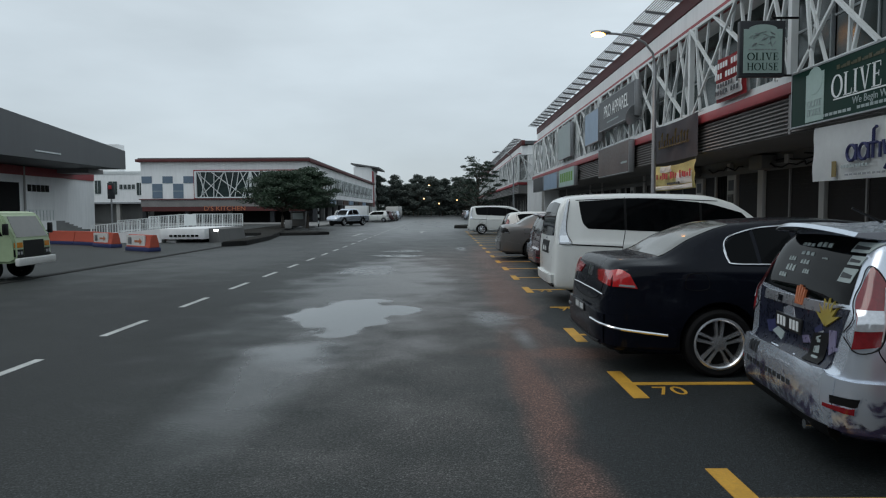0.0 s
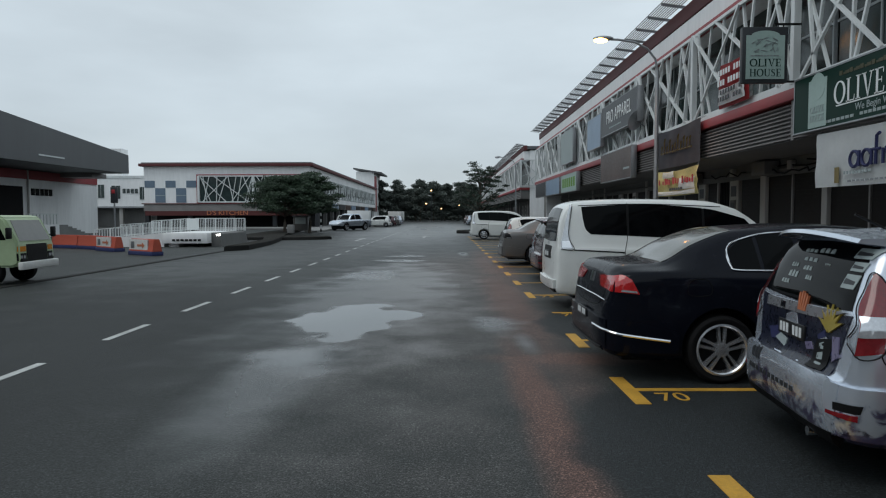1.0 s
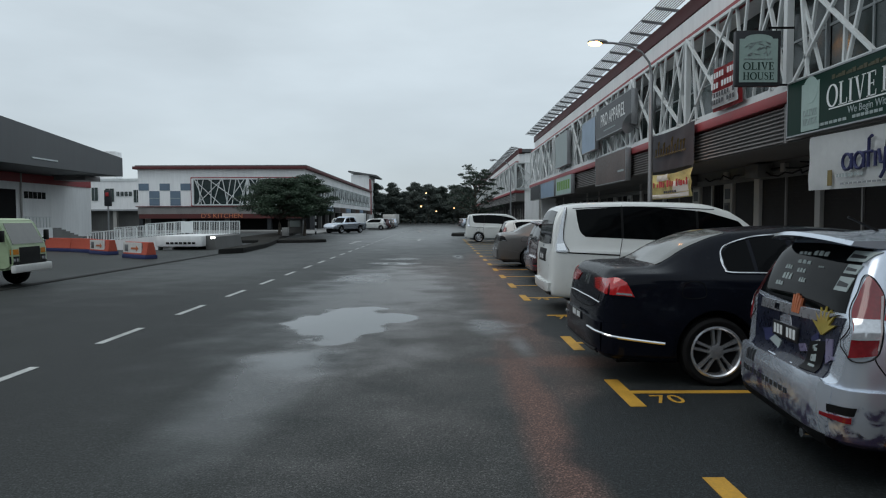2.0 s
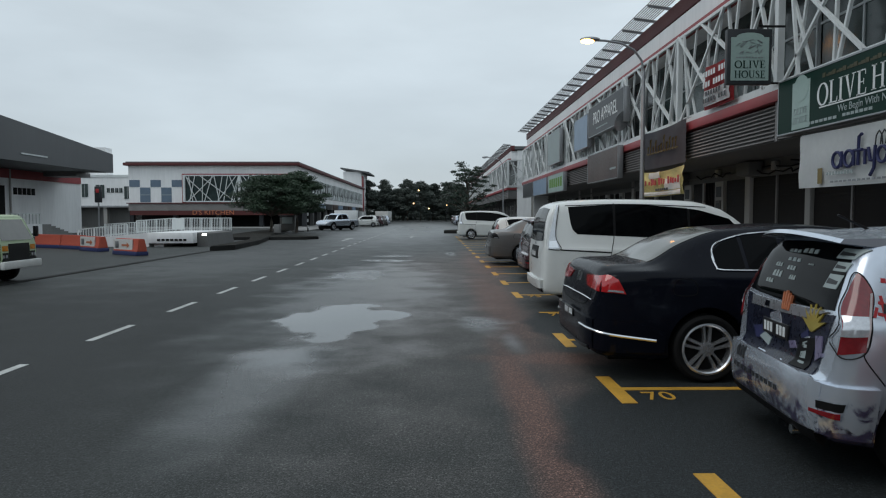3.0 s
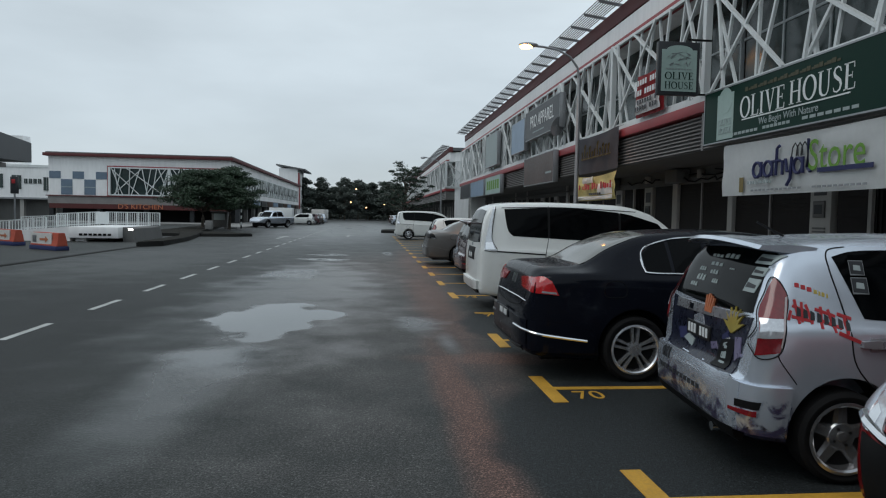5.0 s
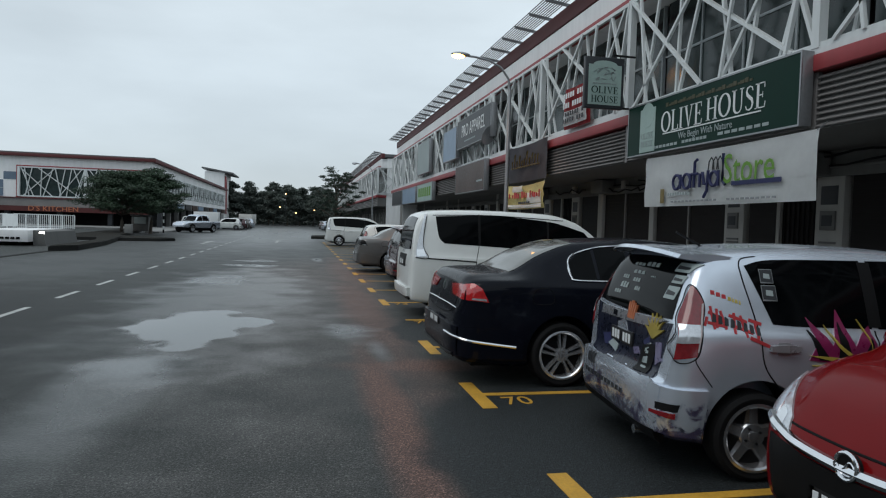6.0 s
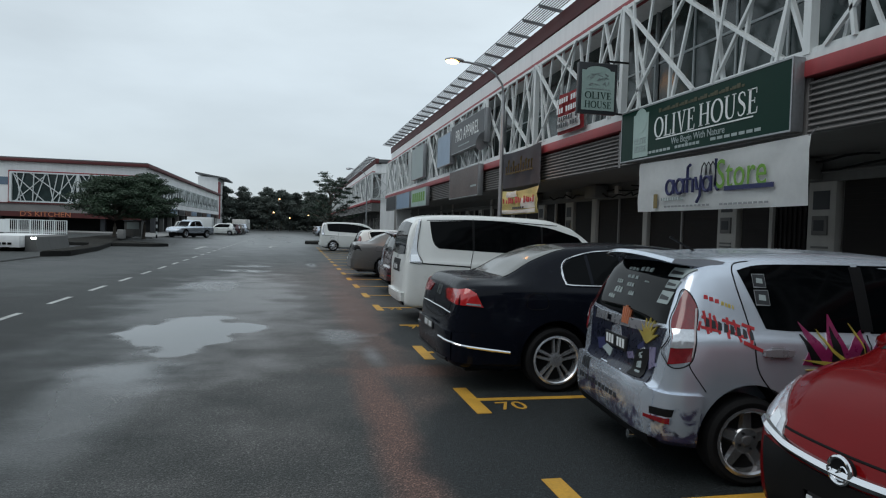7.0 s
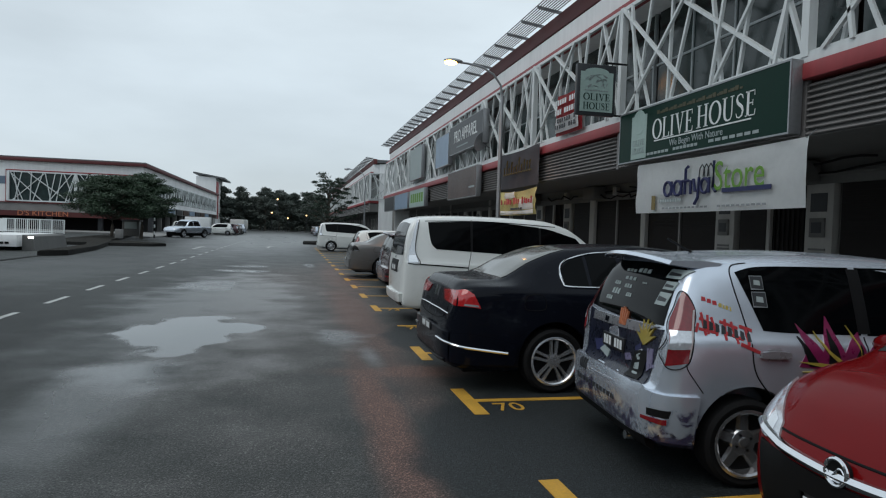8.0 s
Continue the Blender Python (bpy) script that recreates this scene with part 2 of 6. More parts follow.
def tube(pts, r, n=8, taper=None):
    """A round tube along a line of points; taper gives a radius for each point."""
    bm = bmesh.new()
    rings = []
    pts = [Vector(p) for p in pts]
    for i, p in enumerate(pts):
        d = (pts[min(i + 1, len(pts) - 1)] - pts[max(i - 1, 0)]).normalized()
        q = d.to_track_quat("Z", "Y").to_matrix()
        rr = taper[i] if taper else r
        rings.append([bm.verts.new(p + q @ Vector((rr * math.cos(2 * math.pi * k / n), rr * math.sin(2 * math.pi * k / n), 0))) for k in range(n)])
    for a, b in zip(rings, rings[1:]):
        for k in range(n):
            bm.faces.new((a[k], a[(k + 1) % n], b[(k + 1) % n], b[k]))
    bm.faces.new(rings[0][::-1])
    bm.faces.new(rings[-1])
    return bm


def lathe(profile, n=32):
    """Turned about the y axis: profile of (radius, y)."""
    bm = bmesh.new()
    rings = [[bm.verts.new((r * math.cos(2 * math.pi * k / n), y, r * math.sin(2 * math.pi * k / n))) for k in range(n)] for r, y in profile]
    for a, b in zip(rings, rings[1:]):
        for k in range(n):
            bm.faces.new((a[k], a[(k + 1) % n], b[(k + 1) % n], b[k]))
    return bm


def text(name, words, size, m, material, parent, label="", depth=0.004, squeeze=1.0):
    cu = bpy.data.curves.new(name, "FONT")
    cu.body, cu.size, cu.extrude, cu.resolution_u = words, size, depth, 3
    cu.align_x, cu.align_y = "CENTER", "CENTER"
    tmp = new(name, cu)
    me = bpy.data.meshes.new_from_object(tmp.evaluated_get(bpy.context.evaluated_depsgraph_get()))
    bpy.data.objects.remove(tmp)
    bpy.data.curves.remove(cu)
    me.transform(m @ Matrix.Diagonal((squeeze, 1, 1, 1)))
    me.materials.clear()
    me.materials.append(M[material])
    ob = new(name, me)
    ob.parent = parent
    if label:
        ob["label"] = label
    return ob


def pchip(x, y, q):
    """Monotone cubic through (x, y), at q."""
    x, y, q = np.asarray(x, float), np.asarray(y, float), np.asarray(q, float)
    h, d = np.diff(x), np.diff(y) / np.diff(x)
    s = np.zeros(len(x))
    s[0], s[-1] = d[0], d[-1]
    for i in range(1, len(x) - 1):
        if d[i - 1] * d[i] > 0:
            s[i] = 2 * d[i - 1] * d[i] / (d[i - 1] + d[i])
    k = np.clip(np.searchsorted(x, q) - 1, 0, len(x) - 2)
    t = (q - x[k]) / h[k]
    return (2 * t**3 - 3 * t**2 + 1) * y[k] + (t**3 - 2 * t**2 + t) * h[k] * s[k] + (-2 * t**3 + 3 * t**2) * y[k + 1] + (t**3 - t**2) * h[k] * s[k + 1]

# ---- ground: wet asphalt, with puddles, mud and dark soaked patches ----
def asphalt():
    m = bpy.data.materials.new("asphalt")
    m.use_nodes = True
    n, l = m.node_tree.nodes, m.node_tree.links
    p = n["Principled BSDF"]
    tc = n.new("ShaderNodeTexCoord")
    sp = n.new("ShaderNodeSeparateXYZ")
    l.new(tc.outputs["Object"], sp.inputs[0])

    def noise_node(scale, detail=4, sx=1, sy=1):
        q, mp = n.new("ShaderNodeTexNoise"), n.new("ShaderNodeMapping")
        mp.inputs["Scale"].default_value = (sx, sy, 1)
        l.new(tc.outputs["Object"], mp.inputs[0])
        l.new(mp.outputs[0], q.inputs["Vector"])
        q.inputs["Scale"].default_value, q.inputs["Detail"].default_value = scale, detail
        return q.outputs["Fac"]

    def op(kind, a, b=None, c=None):
        q = n.new("ShaderNodeMath")
        q.operation = kind
        for k, v in enumerate((a, b, c)):
            if v is None:
                continue
            if isinstance(v, (int, float)):
                q.inputs[k].default_value = v
            else:
                l.new(v, q.inputs[k])
        return q.outputs[0]

    wob = noise_node(1.1, 5)
    wob2 = noise_node(0.5, 5, 1.0, 0.5)

    def spot(cx, cy, rx, ry, lo, hi, k, w=None):
        """1 inside an uneven oval, 0 outside; lo to hi is the soft edge."""
        a = op("DIVIDE", op("SUBTRACT", sp.outputs[0], cx), rx)
        b = op("DIVIDE", op("SUBTRACT", sp.outputs[1], cy), ry)
        d = op("SQRT", op("ADD", op("MULTIPLY", a, a), op("MULTIPLY", b, b)))
        d = op("ADD", d, op("MULTIPLY", op("SUBTRACT", w or wob, 0.5), k))
        q = n.new("ShaderNodeMapRange")
        q.interpolation_type = "SMOOTHSTEP"
        q.inputs["From Min"].default_value, q.inputs["From Max"].default_value = lo, hi
        q.inputs["To Min"].default_value, q.inputs["To Max"].default_value = 1, 0
        l.new(d, q.inputs[0])
        return q.outputs[0]

    def most(*v):
        r = v[0]
        for q in v[1:]:
            r = op("MAXIMUM", r, q)
        return r

    pool = most(spot(-1.45, 10.1, 0.62, 1.75, 0.90, 1.12, 1.3), spot(-1.98, 10.1, 0.48, 0.7, 0.8, 1.15, 1.3), spot(-0.95, 10.45, 0.55, 0.55, 0.85, 1.12, 1.1),
                op("MULTIPLY", spot(-1.6, 7.35, 0.6, 0.75, 0.4, 1.25, 1.8), 0.62), op("MULTIPLY", spot(-1.6, 23.0, 0.8, 0.7, 0.4, 1.25, 1.6), 0.9), op("MULTIPLY", spot(-1.5, 25.6, 0.7, 0.6, 0.4, 1.25, 1.6), 0.8), op("MULTIPLY", spot(0.7, 27, 0.25, 1.6, 0.2, 1.2, 1.2), 0.5),
                op("MULTIPLY", spot(0.75, 9.6, 0.42, 0.9, 0.2, 1.25, 2.2), 0.6), op("MULTIPLY", spot(-2.0, 17.5, 0.8, 1.6, 0.4, 1.1, 1.8), 0.55), op("MULTIPLY", spot(1.0, 8.1, 0.16, 0.9, 0.1, 1.3, 1.4), 0.55))
    damp = most(op("MULTIPLY", spot(-1.75, 6.5, 0.62, 2.6, 0.3, 1.3, 1.2), 0.92), op("MULTIPLY", spot(-1.4, 15, 2.2, 10, 0.3, 1.25, 1.4), 0.75), op("MULTIPLY", spot(-7, 24, 3.5, 12, 0.3, 1.2, 1.5), 0.3), op("MULTIPLY", spot(-2.5, 78, 10, 66, 0.3, 1.15, 0.3), 0.8))
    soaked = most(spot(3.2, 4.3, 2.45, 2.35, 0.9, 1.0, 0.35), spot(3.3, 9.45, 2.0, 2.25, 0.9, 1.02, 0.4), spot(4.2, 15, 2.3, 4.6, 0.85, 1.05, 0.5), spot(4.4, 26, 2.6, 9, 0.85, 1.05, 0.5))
    mud = most(op("MULTIPLY", spot(0.80, 5.2, 0.25, 3.6, 0.25, 1.25, 1.0), 0.95), op("MULTIPLY", spot(1.3, 7.25, 1.1, 0.38, 0.3, 1.2, 0.9), 0.9), op("MULTIPLY", spot(1.15, 12, 0.5, 6.5, 0.2, 1.25, 1.2), 0.75), op("MULTIPLY", spot(1.5, 22, 0.7, 9, 0.2, 1.2, 1.2), 0.55))
    brown = spot(-0.1, 16, 2.1, 13, 0.3, 1.25, 1.2)

    def mix(f, a, b):
        q = n.new("ShaderNodeMix")
        q.data_type = "RGBA"
        l.new(f, q.inputs["Factor"])
        for k, v in (("A", a), ("B", b)):
            if isinstance(v, tuple):
                q.inputs[k].default_value = (*v, 1)
            else:
                l.new(v, q.inputs[k])
        return q.outputs["Result"]

    dry_ = op("SUBTRACT", 1.0, pool)
    grain = noise_node(85, 3)
    patchy = noise_node(0.35, 6)
    base = mix(patchy, (0.019, 0.0225, 0.0215), (0.036, 0.040, 0.038))
    base = mix(spot(-6.5, 8, 4.5, 9, 0.5, 1.2, 0.6), base, (0.009, 0.011, 0.0105))
    base = mix(op("MULTIPLY", brown, 0.8), base, (0.098, 0.091, 0.086))
    base = mix(mud, base, (0.135, 0.074, 0.058))
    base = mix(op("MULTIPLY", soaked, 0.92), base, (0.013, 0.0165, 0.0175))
    base = mix(pool, base, (0.016, 0.020, 0.022))
    stone = n.new("ShaderNodeMapRange")
    stone.inputs["From Min"].default_value, stone.inputs["From Max"].default_value = 0.42, 0.70
    stone.inputs["To Min"].default_value, stone.inputs["To Max"].default_value = 0.35, 2.1
    l.new(grain, stone.inputs[0])
    chip = noise_node(38, 5)
    vor = n.new("ShaderNodeTexVoronoi")
    vor.inputs["Scale"].default_value = 75
    l.new(tc.outputs["Object"], vor.inputs["Vector"])
    vsep = n.new("ShaderNodeSeparateColor")
    l.new(vor.outputs["Color"], vsep.inputs[0])
    pebble = op("MULTIPLY_ADD", op("POWER", vsep.outputs[0], 3.0), 1.1, 0.75)
    chips = n.new("ShaderNodeMapRange")
    chips.inputs["From Min"].default_value, chips.inputs["From Max"].default_value = 0.3, 0.72
    chips.inputs["To Min"].default_value, chips.inputs["To Max"].default_value = 0.62, 1.45
    l.new(chip, chips.inputs[0])
    sc = n.new("ShaderNodeVectorMath")
    sc.operation = "SCALE"
    l.new(base, sc.inputs[0])
    l.new(op("MULTIPLY", op("MULTIPLY", stone.outputs[0], chips.outputs[0]), op("ADD", op("MULTIPLY", pebble, dry_), pool)), sc.inputs["Scale"])
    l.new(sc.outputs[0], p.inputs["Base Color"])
    rough = op("SUBTRACT", 0.68, op("MULTIPLY", damp, 0.47))
    rough = op("SUBTRACT", rough, op("MULTIPLY", op("SUBTRACT", wob2, 0.4), 0.13))
    dry = dry_
    rough = op("MAXIMUM", op("MULTIPLY", rough, dry), 0.035)
    l.new(rough, p.inputs["Roughness"])
    p.inputs["Specular IOR Level"].default_value = 0.37
    bp = n.new("ShaderNodeBump")
    bp.inputs["Distance"].default_value = 0.012
    l.new(op("MULTIPLY", dry, op("SUBTRACT", 0.52, op("MULTIPLY", damp, 0.35))), bp.inputs["Strength"])
    l.new(op("ADD", grain, chip), bp.inputs["Height"])
    l.new(bp.outputs[0], p.inputs["Normal"])
    return m


M["asphalt"] = asphalt()
bm = bmesh.new()
xs = [-1500, -300, -60, -20, -8, 0, 8, 20, 60, 300, 1500]
ys = [-600, -60, 0, 12, 30, 60, 120, 300, 900, 2400]
vs = [[bm.verts.new((x, y, 0)) for y in ys] for x in xs]
for i in range(len(xs) - 1):
    for j in range(len(ys) - 1):
        bm.faces.new((vs[i][j], vs[i + 1][j], vs[i + 1][j + 1], vs[i][j + 1]))
tagged(part("ground", bm, "asphalt", smooth=0), "wet dark grey asphalt with puddles and reddish mud", "ground", kind="structure")

# painted markings
BAY, FIRST = 2.37, 5.93
road = tagged(new("road_marking"), "white dashed lane line and turning arrows on the asphalt", "road marking", kind="structure")
for k in range(-2, 36):
    part("lane_dash", box(-4.445, -4.345, 8.35 + 2.52 * k, 9.55 + 2.52 * k, 0, 0.004), "mark_white", road, smooth=0)
for x, y, d in ((-5.7, 43.0, -1), (-1.6, 48.0, 1)):
    part("road_arrow", box(x - 0.09, x + 0.09, y - 2, y + 1.2, 0, 0.004), "mark_white", road, smooth=0)
    bm = bmesh.new()
    bm.faces.new([bm.verts.new(c) for c in ((x - 0.4, y + 1.2, 0.005), (x + 0.4, y + 1.2, 0.005), (x, y + 2.6, 0.005))])
    part("road_arrow", bm, "mark_white", road, smooth=0)
bays = tagged(new("bay_marking"), "worn yellow parking bay lines with painted numbers", "bay marking", kind="structure")
for k in range(-2, 20):
    y = FIRST + BAY * (k - 1) - (0.07 if k == 0 else 0)
    if k != 3:
        part("bay_bar", box(1.60, 1.735, y - 0.46, y + 0.46, 0, 0.005), "mark_yellow", bays, smooth=0)
    part("bay_line", box(1.735, 6.4, y - 0.045, y + 0.045, 0, 0.004), "mark_yellow", bays, smooth=0)
    if k in (1, 2, 3, 4):
        text("bay_number", "70" if k == 1 else "71" if k == 2 else "72" if k == 3 else "73", 0.36, pose(1.99, y - 0.25, 0.003), "mark_yellow", bays, depth=0.002, squeeze=0.8)

# pavement along the shop row, with its kerb
tagged(part("pavement", box(6.75, 10.4, -20, 60, -0.1, 0.14, 0.02), "concrete"), "grey concrete walkway under the shop canopy", "pavement", kind="structure")
tagged(part("kerb", box(6.55, 6.745, -20, 60, -0.1, 0.13, 0.02), "kerb_dark"), "dark weathered concrete kerb", "kerb", kind="structure")

# ---- the shop rows ----
STRUTS = ((0.503, -0.10, 0.085), (0.912, 0.279, 0.11), (0.327, 0.343, 0.06), (0.06, 0.542, 0.06), (0.362, 0.51, 0.06), (0.635, 0.544, 0.07), (0.604, 0.69, 0.055), (0.60, 0.943, 0.06), (0.712, 0.792, 0.06), (0.892, 0.99, 0.07), (0.99, 0.819, 0.08), (0.848, 1.0, 0.055), (0.15, 0.08, 0.06), (0.22, 0.03, 0.05), (0.10, 0.20, 0.055))
PITCH = 5.8


def truss_panel(parent, origin, along_dir, width, z0, z1, mirror=False, deep=0.06, thick=1.0):
    """A white steel lattice: two chords, end posts and slanting struts."""
    o, a = Vector(origin), Vector(along_dir)
    for z in (z0 + 0.04, z1 - 0.04):
        part("truss_chord", bar(o + Vector((0, 0, z)), o + a * width + Vector((0, 0, z)), 0.085 * thick), "white_steel", parent)
    part("truss_post", bar(o + Vector((0, 0, z0)), o + Vector((0, 0, z1)), 0.15 * thick), "white_steel", parent)
    zn = Vector((0, 0, 1))
    out = Vector((a.y, -a.x, 0))
    for i, (b, t, w) in enumerate(STRUTS):
        if mirror:
            b, t = 1 - b, 1 - t
        b, t = min(max(b, 0.01), 0.99), min(max(t, 0.01), 0.99)
        off = out * (0.055 * ((i % 3) - 1))
        part("truss_strut", bar(o + off + a * (b * width) + zn * (z0 + 0.05), o + off + a * (t * width) + zn * (z1 - 0.05), w * thick, deep), "white_steel", parent)


def shop_row(name, label, y0, lots, x, detail=True, closed_end=True):
    """A two-storey terrace: canopy with louvres, glazing behind a steel lattice, red fascia and a grating eave. x is the lattice's plane."""
    root = thing(name, label, "building")
    y1 = y0 + PITCH * lots
    part("rear_block", box(x + 2.3, x + 14, y0, y1, 0, 7.9), "cream_wall", root)
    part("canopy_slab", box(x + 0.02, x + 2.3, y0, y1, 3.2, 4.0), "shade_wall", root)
    part("canopy_edge", box(x - 0.12, x + 1.0, y0, y1, 4.05, 4.29, 0.01), "red_paint", root, "red painted canopy edge")
    part("sill_band", box(x - 0.06, x + 1.05, y0, y1, 4.294, 4.40), "white_steel", root)
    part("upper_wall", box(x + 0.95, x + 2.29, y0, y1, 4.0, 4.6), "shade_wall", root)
    part("upper_beam", box(x + 0.30, x + 2.29, y0, y1, 6.98, 7.85, 0.02), "white_wall", root, "white upper beam")
    part("beam_trim", box(x + 0.02, x + 0.296, y0, y1, 7.0, 7.12), "red_paint", root)
    part("fascia", box(x + 0.28, x + 0.62, y0 - 0.3, y1 + 0.3, 7.88, 8.36, 0.015), "dark_red", root, "dark red roof fascia")
    part("roof", box(x + 0.62, x + 14.2, y0 - 0.3, y1 + 0.3, 8.0, 8.3), "grey_roof", root)
    glass_x = x + 0.9
    for k in range(lots):
        a = y0 + PITCH * k
        for j in range(4):
            for z0, z1 in ((4.62, 5.7), (5.75, 6.97)):
                part("window_pane", box(glass_x, glass_x + 0.05, a + 0.14 + j * 1.41, a + 0.14 + (j + 1) * 1.41 - 0.05, z0, z1), "window_glass", root, smooth=0)
            if detail:
                part("mullion", box(glass_x - 0.03, glass_x + 0.06, a + 0.09 + j * 1.41, a + 0.14 + j * 1.41, 4.6, 6.98), "mullion", root, smooth=0)
        for z in (4.56, 5.70):
            part("transom", box(glass_x - 0.025, glass_x + 0.06, a + 0.14, a + PITCH - 0.01, z, z + 0.05), "mullion", root, smooth=0)
        truss_panel(root, (x, a, 0), (0, 1, 0), PITCH, 4.40, 6.98, mirror=True)
        for j in range(9 if detail else 5):
            z = 3.24 + j * 0.089 if detail else 3.24 + j * 0.16
            bm = bmesh.new()
            slab(bm, -0.045, 0.045, a + 0.06, a + PITCH - 0.06, -0.008, 0.008)
            bm.transform(Matrix.Translation((x, 0, z + 0.02)) @ Matrix.Rotation(radians(-38), 4, "Y"))
            part("louvre_slat", bm, "louvre", root, smooth=0)
        part("louvre_post", box(x - 0.03, x + 0.05, a - 0.05, a + 0.05, 3.2, 4.05), "louvre", root)
        for j in range(4):
            yy = a + 0.4 + j * PITCH / 4
            part("eave_bracket", bar((x + 0.5, yy, 8.38), (x - 0.42, yy, 8.50), 0.05, 0.09), "grating", root)
    for j in range(9):
        xx = x + 0.22 - 0.08 * j
        part("eave_slat", bar((xx, y0 - 0.3, 8.455 + 0.0105 * j), (xx, y1 + 0.3, 8.455 + 0.0105 * j), 0.022, 0.03), "grating", root)
    part("truss_post", bar((x, y1, 4.4), (x, y1, 6.98), 0.15), "white_steel", root)
    # ground floor: pillars, roller shutters and door panels, in pairs of lots
    wx = x + 2.2
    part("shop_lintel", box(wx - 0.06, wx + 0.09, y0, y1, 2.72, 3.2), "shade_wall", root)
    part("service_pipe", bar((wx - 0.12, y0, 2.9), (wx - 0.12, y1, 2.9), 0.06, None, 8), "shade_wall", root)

    def shutter(s0, s1):
        sh = part("roller_shutter", box(wx, wx + 0.06, s0, s1, 0.1, 2.72), "shutter", root, "closed brown roller shutter darkened for walkway shade")
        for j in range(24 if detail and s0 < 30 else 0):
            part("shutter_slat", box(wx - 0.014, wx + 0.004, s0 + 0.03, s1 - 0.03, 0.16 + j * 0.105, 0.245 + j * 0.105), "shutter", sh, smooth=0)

    def meter(s):
        pn = part("meter_panel", box(wx - 0.08, wx + 0.08, s, s + 0.66, 0.1, 2.72, 0.01), "cream_wall", root, "pale panel with vents and meter boxes")
        part("meter_box", box(wx - 0.12, wx - 0.075, s + 0.16, s + 0.52, 1.72, 2.08, 0.01), "shade_wall", pn)
        part("meter_window", box(wx - 0.128, wx - 0.119, s + 0.22, s + 0.46, 1.80, 2.0), "sign_dark", pn)
        for j in range(7):
            part("vent_slat", box(wx - 0.1, wx - 0.076, s + 0.14, s + 0.54, 1.02 + j * 0.075, 1.06 + j * 0.075), "shade_wall", pn, smooth=0)
        part("vent_dark", box(wx - 0.087, wx - 0.079, s + 0.14, s + 0.54, 2.2, 2.55), "sign_dark", pn)

    for k in range(0, lots, 2):
        a = y0 + PITCH * k
        shutter(a + 0.1, a + 1.5)
        meter(a + 1.6)
        part("stair_door", box(wx + 0.02, wx + 0.08, a + 2.3, a + 3.25, 0.1, 2.72), "shutter", root, "grille door to the stairs darkened for walkway shade")
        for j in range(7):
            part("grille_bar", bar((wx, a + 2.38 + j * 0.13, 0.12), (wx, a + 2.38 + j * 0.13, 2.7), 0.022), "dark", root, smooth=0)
        part("door_post", box(wx - 0.05, wx + 0.09, a + 3.25, a + 3.35, 0.1, 2.72), "cream_wall", root)
        shutter(a + 3.38, a + 4.25)
        meter(a + 4.35)
        shutter(a + 5.05, a + 6.5)
        part("door_post", box(wx - 0.05, wx + 0.09, a + 6.5, a + 6.56, 0.1, 2.72), "louvre", root)
        shutter(a + 6.58, a + 8.1)
        part("pillar", box(wx - 0.10, wx + 0.09, a + 8.12, a + 8.36, 0, 3.2, 0.01), "cream_wall", root)
        shutter(a + 8.4, a + 9.85)
        part("door_post", box(wx - 0.05, wx + 0.09, a + 9.86, a + 9.92, 0.1, 2.72), "louvre", root)
        shutter(a + 9.94, a + 11.3)
        part("pillar", box(wx - 0.10, wx + 0.09, a + 11.32, a + 11.65, 0, 3.2, 0.01), "cream_wall", root)
    # gable lattice on the near end
    if closed_end:
        part("end_wall", box(x + 0.9, x + 2.29, y0 - 0.12, y0 - 0.004, 0, 7.9), "white_wall", root)
        truss_panel(root, (x, y0 - 0.3, 0), (1, 0, 0), PITCH, 4.4, 6.98)
    return root


row = shop_row("shop_terrace", "two-storey shop terrace with white steel lattice and red trim", 8.5 - 4 * PITCH, 12, 7.5, True, False)
shop_row("shop_terrace", "farther shop terrace with white steel lattice and red trim", 64.5, 12, 7.3, False, True)
part("end_wall", box(8.4, 9.79, 54.92, 55.04, 0, 7.9), "white_wall", row)

GROW = Matrix.Translation((0, 0, EYE)) @ Matrix.Scale(1.043, 4) @ Matrix.Translation((0, 0, -EYE))
row.matrix_basis = GROW

# cables and ducts under the canopy
def along_line(pts, s):
    """The point at the share s of a smooth curve through the points."""
    f = s * (len(pts) - 1)
    k = min(int(f), len(pts) - 2)
    t = f - k
    t = t * t * (3 - 2 * t)
    return tuple(a + t * (b - a) for a, b in zip(pts[k], pts[k + 1]))


bm = tube([(9.55, 6 + 0.5 * k, 2.95 + 0.05 * math.sin(1.3 * k)) for k in range(30)], 0.02, 6)
part("canopy_cable", bm, "dark", row)
for y0_, z_, seed_ in ((14.2, 2.95, 1), (16.5, 2.8, 2), (20.5, 2.9, 3), (27.0, 2.85, 4), (9.0, 3.05, 5)):
    rg = random.Random(seed_)
    pts_ = [(9.35 + rg.uniform(-0.1, 0.1), y0_ + 0.35 * k, z_ + rg.uniform(-0.09, 0.09)) for k in range(9)]
    part("canopy_cable", tube([along_line(pts_, q / 40) for q in range(41)], 0.022, 6), "dark", row)
for y in (12.6, 15.4, 18.2, 21.9):
    part("junction_box", box(9.5, 9.64, y, y + 0.22, 2.86, 3.1, 0.01), "cream_wall", row, "small pale junction box")
for y in (19.0, 24.6, 10.4):
    part("air_unit", box(9.15, 9.6, y, y + 0.8, 2.75, 3.15, 0.03), "shade_wall", row, "boxed unit under the canopy")

